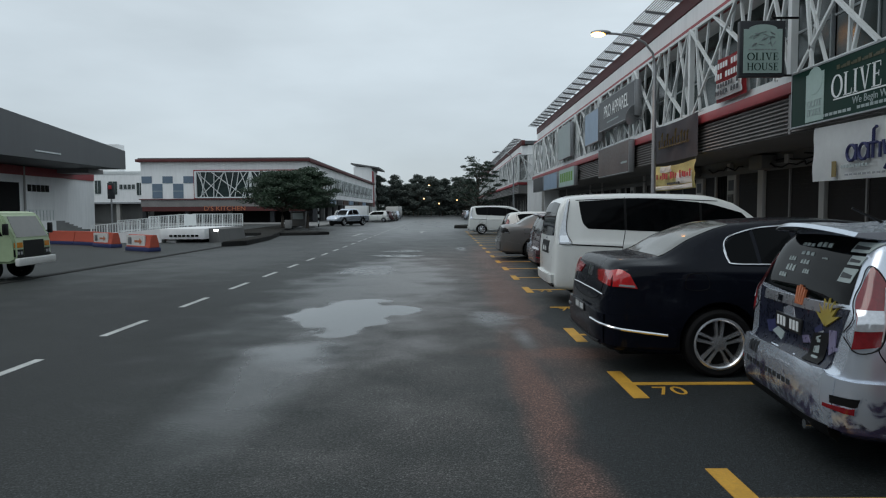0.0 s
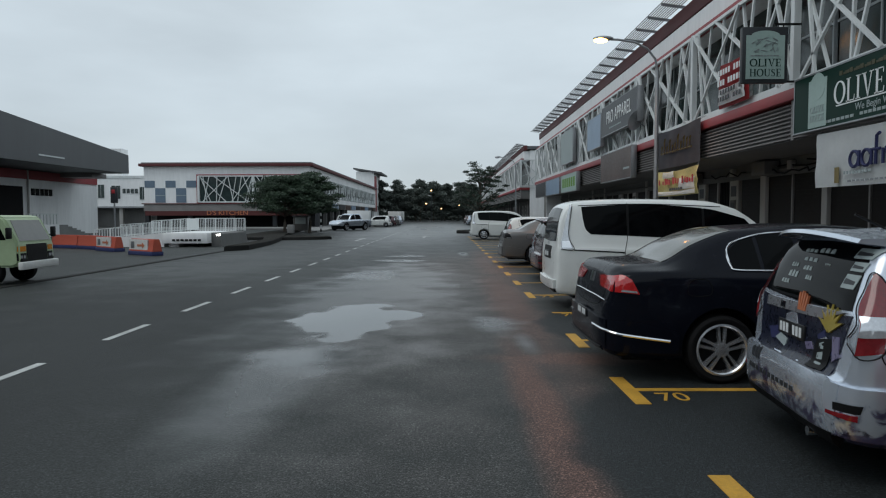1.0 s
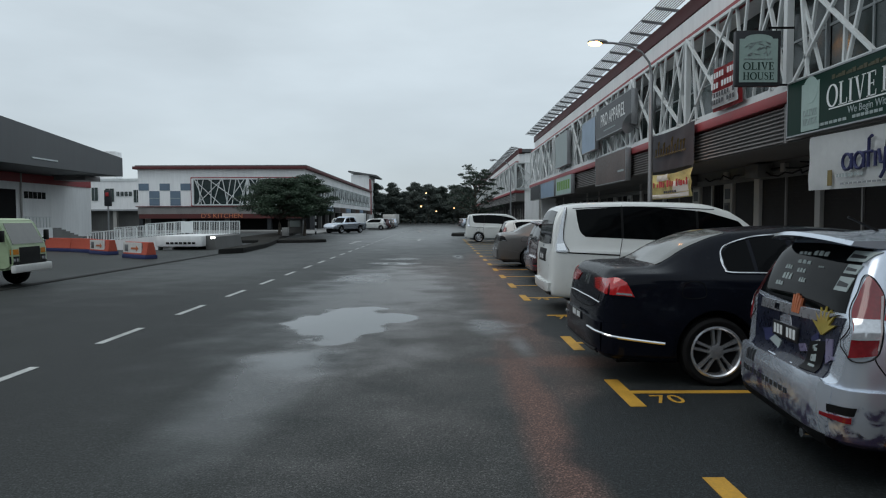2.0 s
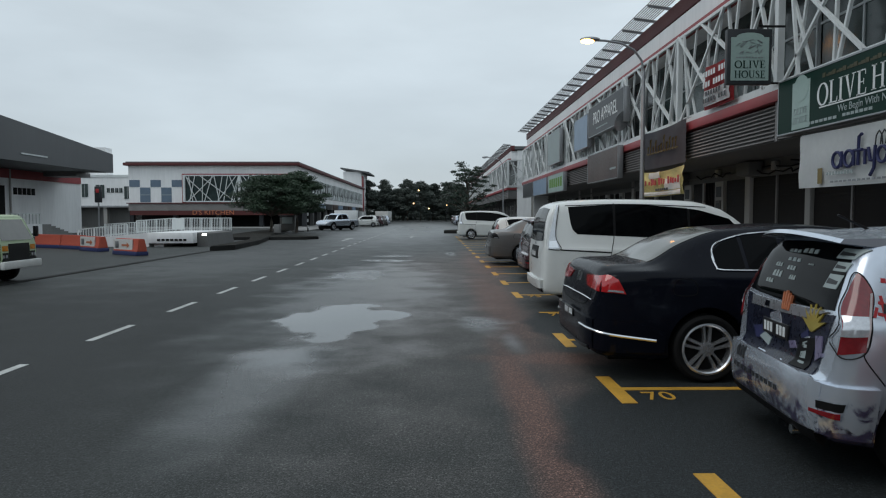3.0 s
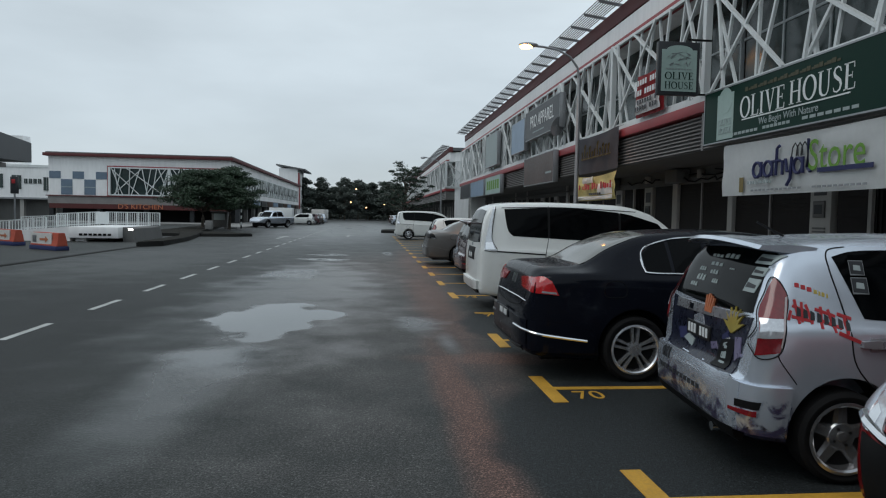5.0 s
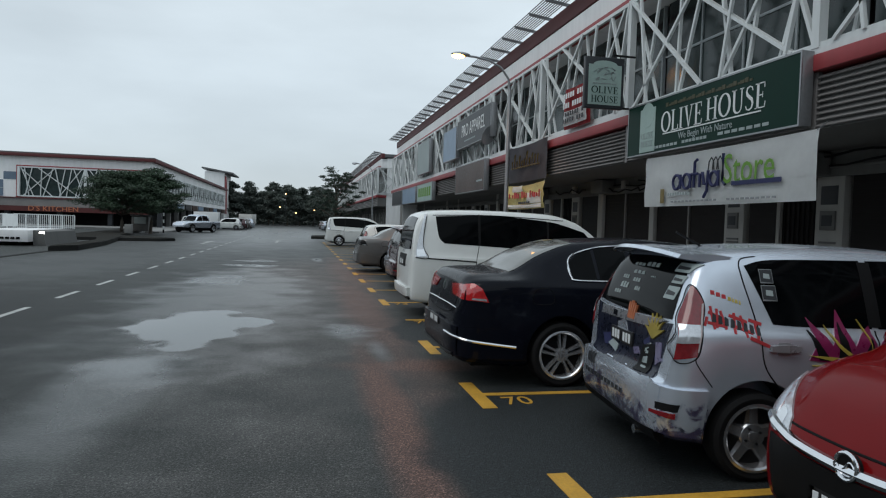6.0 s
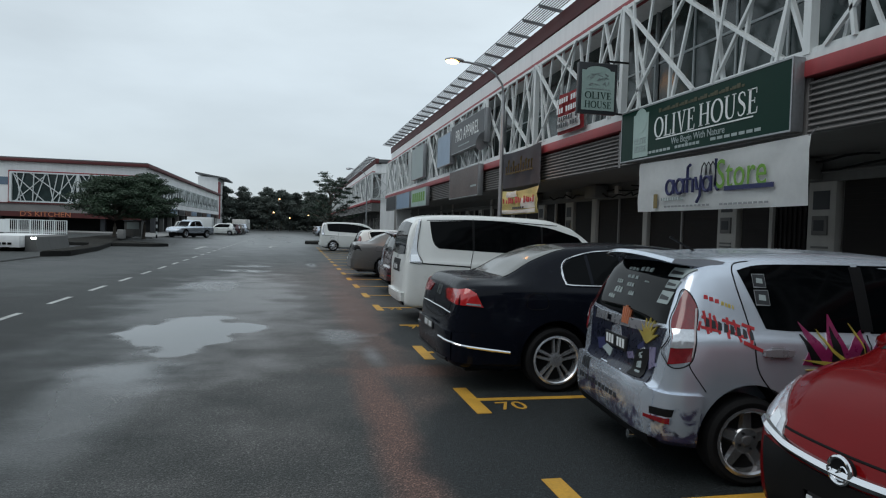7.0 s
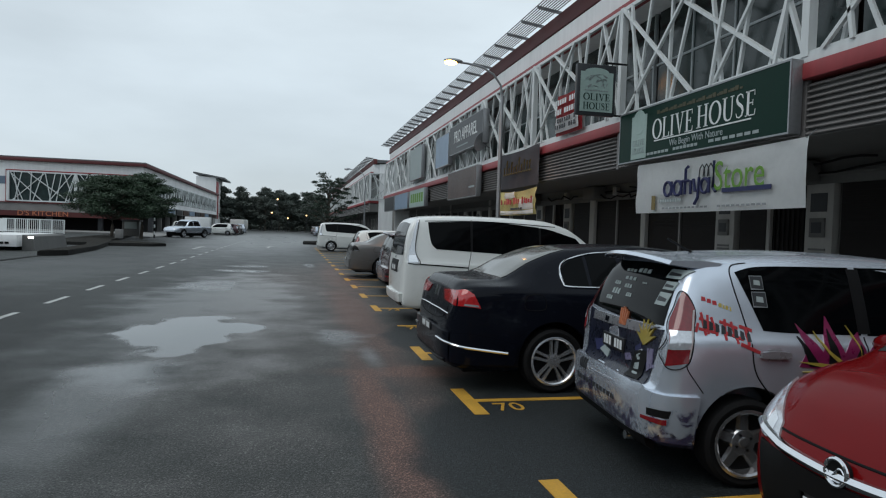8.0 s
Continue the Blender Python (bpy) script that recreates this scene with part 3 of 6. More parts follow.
# the row's signs
def sheet(x, y0, y1, z0, z1, amp, seed, ny=26, nz=10):
    """Hanging cloth with slack folds, thin but closed."""
    bm = bmesh.new()
    rows_ = []
    for i in range(ny + 1):
        s = i / ny
        rows_.append([])
        for j in range(nz + 1):
            t = j / nz
            d = amp * (math.sin(7 * s + seed + 2 * t) * 0.5 + math.sin(15 * s - seed + 3.1 * t) * 0.3 + noise.noise((s * 6, t * 3, seed)) * 0.8) * (0.3 + math.sin(math.pi * t))
            rows_[-1].append(bm.verts.new((x - abs(d), y0 + s * (y1 - y0), z0 + t * (z1 - z0) - amp * 0.6 * math.sin(math.pi * s) * (0.4 + t))))
    for i in range(ny):
        for j in range(nz):
            bm.faces.new((rows_[i][j], rows_[i + 1][j], rows_[i + 1][j + 1], rows_[i][j + 1]))
    bmesh.ops.solidify(bm, geom=bm.faces[:], thickness=0.006)
    return bm


FACE = pose(0, 0, 0, 90, 0, -90)  # writing on the street face, read from the road


def on_face(x, y, z):
    return Matrix.Translation((x, y, z)) @ FACE


def sign_board(label, y0, y1, z0, z1, material, x=7.18, depth=0.22, rim="steel"):
    root = thing("shop_sign", label, "shop sign", "signs on the shop terrace", at=pose(0.32, 0, 0))
    part("panel", box(x, x + 0.02, y0 + 0.03, y1 - 0.03, z0 + 0.03, z1 - 0.03), material, root)
    part("case", box(x + 0.02, x + depth, y0, y1, z0, z1, 0.01), rim, root, "grey metal sign case")
    for a, b, c, d in ((y0, y1, z0, z0 + 0.03), (y0, y1, z1 - 0.03, z1), (y0, y0 + 0.03, z0 + 0.03, z1 - 0.03), (y1 - 0.03, y1, z0 + 0.03, z1 - 0.03)):
        part("edge_trim", box(x - 0.008, x + 0.02, a, b, c, d), rim, root)
    for y in (y0 + 0.4, y1 - 0.4):
        part("bracket", bar((x + depth - 0.02, y, (z0 + z1) / 2), (7.75, y, (z0 + z1) / 2), 0.05), "steel", root)
    return root


def serif_shapes(ch):
    """Flat outlines of a roman capital, one unit high, and its width."""
    def bar_(x0, x1, z0, z1):
        return [(x0, z0), (x1, z0), (x1, z1), (x0, z1)]

    def strip(pts, ws):
        out = []
        for k in range(len(pts) - 1):
            row_ = []
            for i in (k, k + 1):
                a, b = pts[max(i - 1, 0)], pts[min(i + 1, len(pts) - 1)]
                q = math.hypot(b[0] - a[0], b[1] - a[1])
                nx, nz = -(b[1] - a[1]) / q * ws[i] / 2, (b[0] - a[0]) / q * ws[i] / 2
                row_.append(((pts[i][0] + nx, pts[i][1] + nz), (pts[i][0] - nx, pts[i][1] - nz)))
            out.append([row_[0][0], row_[1][0], row_[1][1], row_[0][1]])
        return out

    def foot(x, z, w=0.30):
        return bar_(x - w / 2, x + w / 2, z, z + 0.04)

    if ch == "O":
        a = np.linspace(0, 2 * math.pi, 33)
        return strip([(0.42 + 0.355 * math.cos(t), 0.5 + 0.475 * math.sin(t)) for t in a], [0.05 + 0.09 * abs(math.cos(t)) for t in a]), 0.84
    if ch == "L":
        return [bar_(0.09, 0.22, 0, 1), foot(0.155, 0.96), bar_(0, 0.58, 0, 0.045), [(0.53, 0), (0.58, 0), (0.60, 0.24), (0.575, 0.24)]], 0.60
    if ch == "I":
        return [bar_(0.10, 0.23, 0, 1), foot(0.165, 0.96), foot(0.165, 0)], 0.33
    if ch == "V":
        return [[(0.08, 1), (0.23, 1), (0.45, 0), (0.40, 0)], [(0.62, 1), (0.675, 1), (0.45, 0), (0.405, 0.02)], foot(0.15, 0.96), foot(0.645, 0.96, 0.26)], 0.78
    if ch == "E":
        return [bar_(0.09, 0.22, 0, 1), bar_(0, 0.55, 0.955, 1), bar_(0.2, 0.44, 0.49, 0.535), bar_(0, 0.58, 0, 0.045), bar_(0.52, 0.55, 0.78, 1), bar_(0.42, 0.445, 0.40, 0.63), [(0.53, 0), (0.58, 0), (0.60, 0.24), (0.575, 0.24)]], 0.61
    if ch == "H":
        return [bar_(0.09, 0.22, 0, 1), bar_(0.60, 0.73, 0, 1), bar_(0.2, 0.62, 0.49, 0.535), foot(0.155, 0.96), foot(0.155, 0), foot(0.665, 0.96), foot(0.665, 0)], 0.82
    if ch == "U":
        pts = [(0.155, 1.0), (0.155, 0.35), (0.19, 0.15), (0.29, 0.05), (0.42, 0.025), (0.54, 0.06), (0.62, 0.17), (0.64, 0.35), (0.64, 1.0)]
        return strip(pts, [0.13, 0.13, 0.12, 0.09, 0.06, 0.055, 0.055, 0.055, 0.055]) + [foot(0.155, 0.96), foot(0.64, 0.96, 0.24)], 0.78
    pts = [(0.47, 0.78), (0.42, 0.92), (0.29, 0.97), (0.14, 0.92), (0.09, 0.78), (0.15, 0.64), (0.28, 0.54), (0.42, 0.44), (0.48, 0.28), (0.42, 0.10), (0.27, 0.03), (0.12, 0.07), (0.06, 0.22)]
    return strip(pts, [0.03, 0.05, 0.055, 0.075, 0.10, 0.125, 0.135, 0.125, 0.10, 0.075, 0.055, 0.05, 0.03]), 0.56


def serif_word(words, width, height, m, material, parent, label=""):
    """Raised roman capitals, centred, fitted to a width and a height."""
    bm, x, gap = bmesh.new(), 0.0, 0.07
    for ch in words:
        shapes, w = serif_shapes(ch)
        for pts in shapes:
            lo = [bm.verts.new((x + p[0], p[1], 0)) for p in pts]
            hi = [bm.verts.new((x + p[0], p[1], 1)) for p in pts]
            bm.faces.new(lo[::-1])
            bm.faces.new(hi)
            for k in range(len(pts)):
                bm.faces.new((lo[k], lo[(k + 1) % len(pts)], hi[(k + 1) % len(pts)], hi[k]))
        x += w + gap
    x -= gap
    bm.transform(m @ Matrix.Diagonal((width / x, height, 0.006, 1)) @ Matrix.Translation((-x / 2, -0.5, 0)))
    return part("lettering", bm, material, parent, label, smooth=0)


olive = sign_board("dark green shop sign with white serif lettering", 8.82, 14.3, 3.30, 4.47, "sign_green")
serif_word("OLIVE", 1.46, 0.43, on_face(7.178, 12.1, 3.92), "print_white", olive, "white serif lettering")
serif_word("HOUSE", 1.64, 0.43, on_face(7.178, 10.42, 3.94), "print_white", olive, "white serif lettering")
part("underline", box(7.17, 7.18, 9.7, 12.75, 3.665, 3.69), "print_white", olive)
text("tagline", "We Begin With Nature", 0.19, on_face(7.174, 11.3, 3.56), "print_dim", olive, "", 0.003, 0.95)
part("side_panel", box(7.172, 7.18, 13.08, 13.72, 3.36, 4.32), "pale_green", olive, "pale green panel with arch")
bm = bmesh.new()
bmesh.ops.create_cone(bm, cap_ends=True, segments=28, radius1=0.27, radius2=0.27, depth=0.006, matrix=pose(7.170, 13.40, 4.17, 0, 90, 0))
part("side_arch", bm, "pale_green", olive)
for wd, zz in (("OLIVE", 3.72), ("HOUSE", 3.54)):
    serif_word(wd, 0.5, 0.13, on_face(7.170, 13.40, zz), "print_dim", olive)
for k in range(26):
    part("script_bar", box(7.172, 7.18, 9.95 + k * 0.105, 10.025 + k * 0.105 + 0.02 * (k % 3), 4.235, 4.275 + 0.02 * ((k * 5) % 3)), "dim_gold", olive, smooth=0)
for y0, y1, z in ((12.2, 13.2, 3.395), (11.2, 12.05, 3.40), (9.5, 10.9, 3.41)):
    for k in range(7):
        w = (y1 - y0) / 7
        part("print_bar", box(7.173, 7.18, y0 + k * w, y0 + (k + 0.75) * w, z, z + 0.055), "print_dim", olive, smooth=0)

ban = thing("cloth_banner", "white cloth banner with blue and green print", "banner", "signs on the shop terrace", at=pose(0.27, 0, 0))
part("cloth", sheet(7.30, 8.47, 13.5, 2.14, 3.22, 0.035, 1.0), "cloth_white", ban)
for y in (8.5, 13.47):
    part("rope", bar((7.28, y, 3.2), (7.45, y, 3.34), 0.012), "steel", ban)
text("lettering", "Store", 0.76, on_face(7.235, 9.98, 2.74), "leaf_print", ban, "green rounded lettering", 0.003, 0.80)
part("underline", box(7.23, 7.24, 9.15, 10.40, 2.46, 2.54), "navy", ban)
def bowl(y, z, r):
    return [(7.235, y + r * math.cos(a), z + r * 1.05 * math.sin(a)) for a in np.linspace(0, 2 * math.pi, 15)]
for pts in (bowl(12.40, 2.60, 0.13), [(7.235, 12.26, 2.74), (7.235, 12.26, 2.47)], bowl(12.05, 2.60, 0.13), [(7.235, 11.91, 2.74), (7.235, 11.91, 2.47)],
            [(7.235, 11.70, 2.98), (7.235, 11.78, 2.94), (7.235, 11.79, 2.47)], [(7.235, 11.87, 2.72), (7.235, 11.68, 2.72)], [(7.235, 11.60, 2.72), (7.235, 11.60, 2.47)],
            [(7.235, 11.52, 2.74), (7.235, 11.46, 2.52), (7.235, 11.38, 2.52)], [(7.235, 11.34, 2.76), (7.235, 11.36, 2.40), (7.235, 11.46, 2.28)], bowl(11.16, 2.60, 0.12), [(7.235, 11.03, 2.74), (7.235, 11.03, 2.47)], [(7.235, 10.90, 3.02), (7.235, 10.90, 2.55), (7.235, 10.82, 2.48)]):
    part("print_stroke", tube([(a, b - 0.24, 1.06 * c - 0.14) for a, b, c in pts], 0.03, 6), "navy", ban)
for y in (11.25, 11.12, 10.99):
    y -= 0.24
    part("print_arc", tube([(7.232, y + 0.09, 2.78), (7.232, y + 0.07, 2.94), (7.232, y, 3.02), (7.232, y - 0.07, 2.94), (7.232, y - 0.09, 2.78)], 0.012, 6), "sign_dark", ban)
for k in range(9):
    part("print_bar", box(7.232, 7.24, 12.42 - k * 0.09, 12.47 - k * 0.09, 2.35, 2.41), "print_dim", ban, smooth=0)
for k in range(24):
    if k not in (12, 13):
        part("print_bar", box(7.232, 7.24, 12.25 - k * 0.13, 12.34 - k * 0.13, 2.205, 2.24), "steel", ban, smooth=0)
part("print_block", box(7.232, 7.24, 12.62, 12.76, 2.2, 2.5), "gold", ban)

blade = thing("hanging_sign", "green framed projecting sign on a steel arm", "hanging sign", "signs on the shop terrace", at=Matrix.Translation((0, 0, EYE)) @ Matrix.Scale(1.03, 4) @ Matrix.Translation((0, 0, -EYE)))
part("case", box(6.26, 7.22, 14.06, 14.20, 4.38, 5.55, 0.02), "sign_dark", blade)
part("panel", box(6.335, 7.145, 14.045, 14.058, 4.46, 5.37), "pale_green", blade, "pale green panel with dark lettering")
bm = lathe([(0.001, 0.006), (0.27, 0.006), (0.27, -0.006), (0.001, -0.006)], 24)
bm.transform(Matrix.Translation((6.74, 14.052, 5.37)) @ Matrix.Diagonal((1.1, 1, 0.36, 1)))
part("panel_arch", bm, "pale_green", blade)
for wd, zz in (("OLIVE", 4.80), ("HOUSE", 4.59)):
    serif_word(wd, 0.66, 0.155, pose(6.74, 14.043, zz, 90, 0, 0), "sign_green", blade)
rng_ = random.Random(4)
for k in range(22):
    px, pz, pa = rng_.uniform(6.46, 6.98), rng_.uniform(5.02, 5.34), rng_.uniform(0, 3.1)
    part("print_sprig", bar((px - 0.06 * math.cos(pa), 14.042, pz - 0.04 * math.sin(pa)), (px + 0.06 * math.cos(pa), 14.042, pz + 0.04 * math.sin(pa)), 0.012), "steel", blade, smooth=0)
for k in range(9):
    part("print_bar", box(6.44 + k * 0.067, 6.485 + k * 0.067, 14.038, 14.046, 4.935, 4.955), "steel", blade, smooth=0)
part("arm", bar((6.95, 14.13, 5.62), (7.52, 14.13, 5.62), 0.04), "plastic", blade)
part("arm", bar((7.2, 14.13, 4.42), (7.52, 14.13, 4.42), 0.04), "plastic", blade)
for x in (7.0, 7.15):
    part("hanger", bar((x, 14.13, 5.54), (x, 14.13, 5.63), 0.02), "plastic", blade)

notice = thing("cloth_banner", "red and white lettered cloth notice tied to the lattice", "banner", "signs on the shop terrace", at=pose(0.27, 0, 0))
part("cloth", sheet(7.36, 16.7, 18.5, 4.52, 5.72, 0.05, 3.0, 16, 8), "print_red", notice)
part("white_field", sheet(7.29, 16.8, 18.4, 4.60, 5.04, 0.03, 3.0, 16, 5), "cloth_white", notice)
for z, c in ((5.38, "print_white"), (5.10, "print_white"), (4.86, "sign_dark"), (4.68, "sign_dark")):
    for k in range(9):
        if (k + int(z * 10)) % 7:
            part("print_bar", box(7.225, 7.235, 16.92 + k * 0.165, 17.02 + k * 0.165, z, z + (0.15 if c == "print_white" else 0.12)), c, notice, smooth=0)
for y in (16.75, 18.45):
    part("rope", bar((7.34, y, 5.66), (7.46, y, 5.75), 0.012), "steel", notice)

cafe = thing("cloth_banner", "grey cloth banner with gold script lines", "banner", "signs on the shop terrace", at=pose(0.27, 0, 0))
part("cloth", sheet(7.33, 19.75, 23.85, 3.2, 4.5, 0.07, 5.0, 24, 10), "cloth_grey", cafe)
random.seed(8)
for k in range(11):
    y = 22.9 - k * 0.26
    h = random.uniform(0.18, 0.5)
    part("script_stroke", tube([(7.22, y + 0.12, 3.70), (7.22, y + 0.03, 3.69), (7.22, y - 0.04, 3.70 + h), (7.22, y + 0.05, 3.72 + h * 0.7), (7.22, y, 3.66), (7.22, y - 0.13, 3.70)], 0.021, 5), "gold", cafe)
for y in (19.8, 23.8):
    part("rope", bar((7.3, y, 4.45), (7.5, y, 4.55), 0.012), "steel", cafe)
food = thing("cloth_banner", "yellow and white printed food banner", "banner", "signs on the shop terrace", at=pose(0.27, 0, 0))
part("cloth", sheet(7.34, 19.85, 23.75, 2.24, 3.12, 0.09, 7.0, 32, 10), "cloth_yellow", food)
part("white_swoosh", sheet(7.27, 19.95, 23.6, 2.26, 2.40, 0.03, 7.0, 24, 5), "cloth_white", food)
part("white_swoosh", sheet(7.26, 19.95, 21.3, 2.42, 2.78, 0.04, 7.0, 16, 5), "cloth_white", food)
part("white_swoosh", sheet(7.26, 21.8, 22.9, 2.84, 3.06, 0.04, 3.0, 16, 5), "cloth_white", food)
for k in range(18):
    if k not in (5, 9, 14):
        part("print_bar", box(7.21, 7.22, 20.0 + k * 0.205, 20.10 + k * 0.205 + 0.03 * (k % 3), 2.60 + 0.02 * (k % 2), 2.83 - 0.03 * ((k * 3) % 4)), "print_red", food, smooth=0)
for k in range(6):
    part("print_bar", box(7.235, 7.245, 21.0 + k * 0.2, 21.15 + k * 0.2, 2.40, 2.48), "sign_dark", food, smooth=0)
for y in (19.9, 23.7):
    part("rope", bar((7.32, y, 3.1), (7.36, y, 3.24), 0.012), "steel", food)

pro = sign_board("dark grey shop sign with pale block lettering", 25.7, 31.5, 5.25, 6.62, "sign_dark", 7.10, 0.26)
text("lettering", "PRO APPAREL", 0.80, on_face(7.094, 28.6, 6.0), "print_white", pro, "", 0.004, 0.82)
for k in range(8):
    part("print_bar", box(7.093, 7.1, 28.1 + k * 0.25, 28.3 + k * 0.25, 5.5, 5.56), "print_dim", pro, smooth=0)
brown = sign_board("weathered brown shop sign, blank and rusty", 26.5, 31.7, 3.1, 4.42, "sign_brown", 7.12)
part("print_block", box(7.113, 7.12, 26.8, 27.7, 3.5, 3.58), "print_dim", brown)
sign_board("faded pale blank shop sign", 38.8, 42.8, 4.75, 6.75, "print_dim", 7.12)
sign_board("faded blue shop sign", 31.8, 34.8, 4.9, 6.5, "sign_blue", 7.12)
grn = sign_board("pale green shop sign with dark green lettering", 37.6, 42.6, 3.0, 4.1, "pale_green", 7.12)
for k in range(6):
    part("print_bar", box(7.113, 7.12, 38.1 + k * 0.7, 38.6 + k * 0.7, 3.3, 3.85), "leaf_print", grn, smooth=0)
sign_board("plain grey blue shop sign", 43.3, 49.0, 3.0, 4.1, "sign_blue", 7.12)
sign_board("grey shop sign at the end of the terrace", 49.4, 54.6, 3.0, 4.1, "sign_dark", 7.12)

dish = thing("satellite_dish", "small grey satellite dish on a bracket", "satellite dish", at=GROW)
bm = lathe([(0.001, 0.0), (0.2, 0.02), (0.38, 0.09), (0.385, 0.10), (0.2, 0.035), (0.001, 0.015)], 24)
bm.transform(Matrix.Translation((7.15, 24.75, 5.1)) @ pose(0, 0, 0, 20, 0, 35))
part("reflector", bm, "steel", dish)
part("bracket", bar((7.15, 24.78, 5.08), (7.5, 24.9, 4.9), 0.04), "steel", dish)
part("feed_arm", bar((7.15, 24.75, 5.0), (6.95, 24.4, 5.1), 0.02), "steel", dish)

aerial = thing("roof_aerial", "thin metal television aerial on the roof", "aerial")
part("mast", bar((9.2, 50, 8.3), (9.2, 50, 10.0), 0.04), "steel", aerial)
part("boom", bar((8.5, 50, 9.9), (9.9, 50, 9.9), 0.03), "steel", aerial)
for k in range(5):
    part("element", bar((8.6 + 0.3 * k, 49.7, 9.9), (8.6 + 0.3 * k, 50.3, 9.9), 0.02), "steel", aerial)

# street lamps
def street_lamp(label, y, lit):
    lamp = thing("street_lamp", label, "street lamp", "street lamps", at=pose(0, y, 0))
    part("pole", tube([(6.62, 0, 0), (6.62, 0, 3), (6.62, 0, 6.1)], 0.06, 14, [0.085, 0.07, 0.055]), "steel", lamp)
    part("arm", tube([(6.62, 0, 6.1), (6.55, 0, 6.45), (6.3, 0, 6.78), (5.9, 0, 6.98), (5.4, 0, 7.06), (5.15, 0, 7.07)], 0.035, 10), "steel", lamp)
    for nm, c, r, m_, lab in (("lamp_head", (4.92, 0, 7.10), (0.32, 0.13, 0.08), "steel", ""), ("lamp_glass", (4.84, 0, 7.045), (0.22, 0.14, 0.085), "sodium" if lit else "lamp_clear", "glowing orange lens" if lit else "")):
        bm = bmesh.new()
        bmesh.ops.create_icosphere(bm, subdivisions=3, radius=1, matrix=Matrix.Translation(c) @ Matrix.Diagonal((*r, 1)))
        part(nm, bm, m_, lamp, lab)
    part("base_flange", box(6.47, 6.77, -0.15, 0.15, 0, 0.16, 0.02), "concrete", lamp)
    part("pole_hatch", box(6.525, 6.55, -0.05, 0.05, 0.6, 0.95), "steel", lamp)


street_lamp("galvanised street lamp with a glowing sodium head", 20.8, True)
street_lamp("galvanised street lamp farther down the row", 62.5, False)

# ---- vehicles: local x runs from the tail to the nose, y to the left, z up ----
from mathutils.bvhtree import BVHTree


def loft(stations, rings=56, pts=30):
    """A closed body through stations of (x, sill z, belt z, top z, half width, belt half width, roof half width)."""
    st = np.array(stations, float)
    idx = np.arange(len(st))
    fine = np.unique(np.concatenate([np.linspace(0, len(st) - 1, rings), idx]))
    cols = [pchip(idx, st[:, c], fine) for c in range(7)]
    bm = bmesh.new()
    loops = []
    for x, zb, zs, zt, w, wb, wt in zip(*cols):
        dr = min(0.075, 0.4 * (zt - zs) + 0.012)
        ky = [0, 0.82 * w, 0.955 * w, w, 0.99 * w, wb, (wb + wt) / 2 + 0.012, wt, 0.82 * wt, 0]
        kz = [zb, zb, zb + 0.05, zb + 0.5 * (zs - zb), zs - 0.07, zs, (zs + zt - dr) / 2, zt - dr, zt - 0.3 * dr, zt]
        q = np.linspace(0, 9, pts)
        py, pz = pchip(range(10), ky, q), pchip(range(10), kz, q)
        ring = [(x, -a, b) for a, b in zip(py, pz)] + [(x, a, b) for a, b in zip(py[-2:0:-1], pz[-2:0:-1])]
        loops.append([bm.verts.new(p) for p in ring])
    n = len(loops[0])
    for a, b in zip(loops, loops[1:]):
        for k in range(n):
            bm.faces.new((a[k], a[(k + 1) % n], b[(k + 1) % n], b[k]))
    bm.faces.new(loops[0])
    bm.faces.new(loops[-1][::-1])
    bmesh.ops.recalc_face_normals(bm, faces=bm.faces[:])
    return bm


def along(line, s):
    """The point at the share s of a smooth line through the points."""
    if len(line) == 1:
        return line[0]
    f = s * (len(line) - 1)
    k = min(int(f), len(line) - 2)
    t, n = f - k, len(line)
    p = [line[max(k - 1, 0)], line[k], line[k + 1], line[min(k + 2, n - 1)]]
    if n > 3 and line[0] == line[-1]:
        p[0], p[3] = line[(k - 1) % (n - 1)], line[(k + 2) % (n - 1)]
    if n == 2:
        return tuple(a + t * (b - a) for a, b in zip(p[1], p[2]))
    return tuple(0.5 * (2 * b + (c - a) * t + (2 * a - 5 * b + 4 * c - d) * t * t + (3 * b - a - 3 * c + d) * t**3) for a, b, c, d in zip(*p))


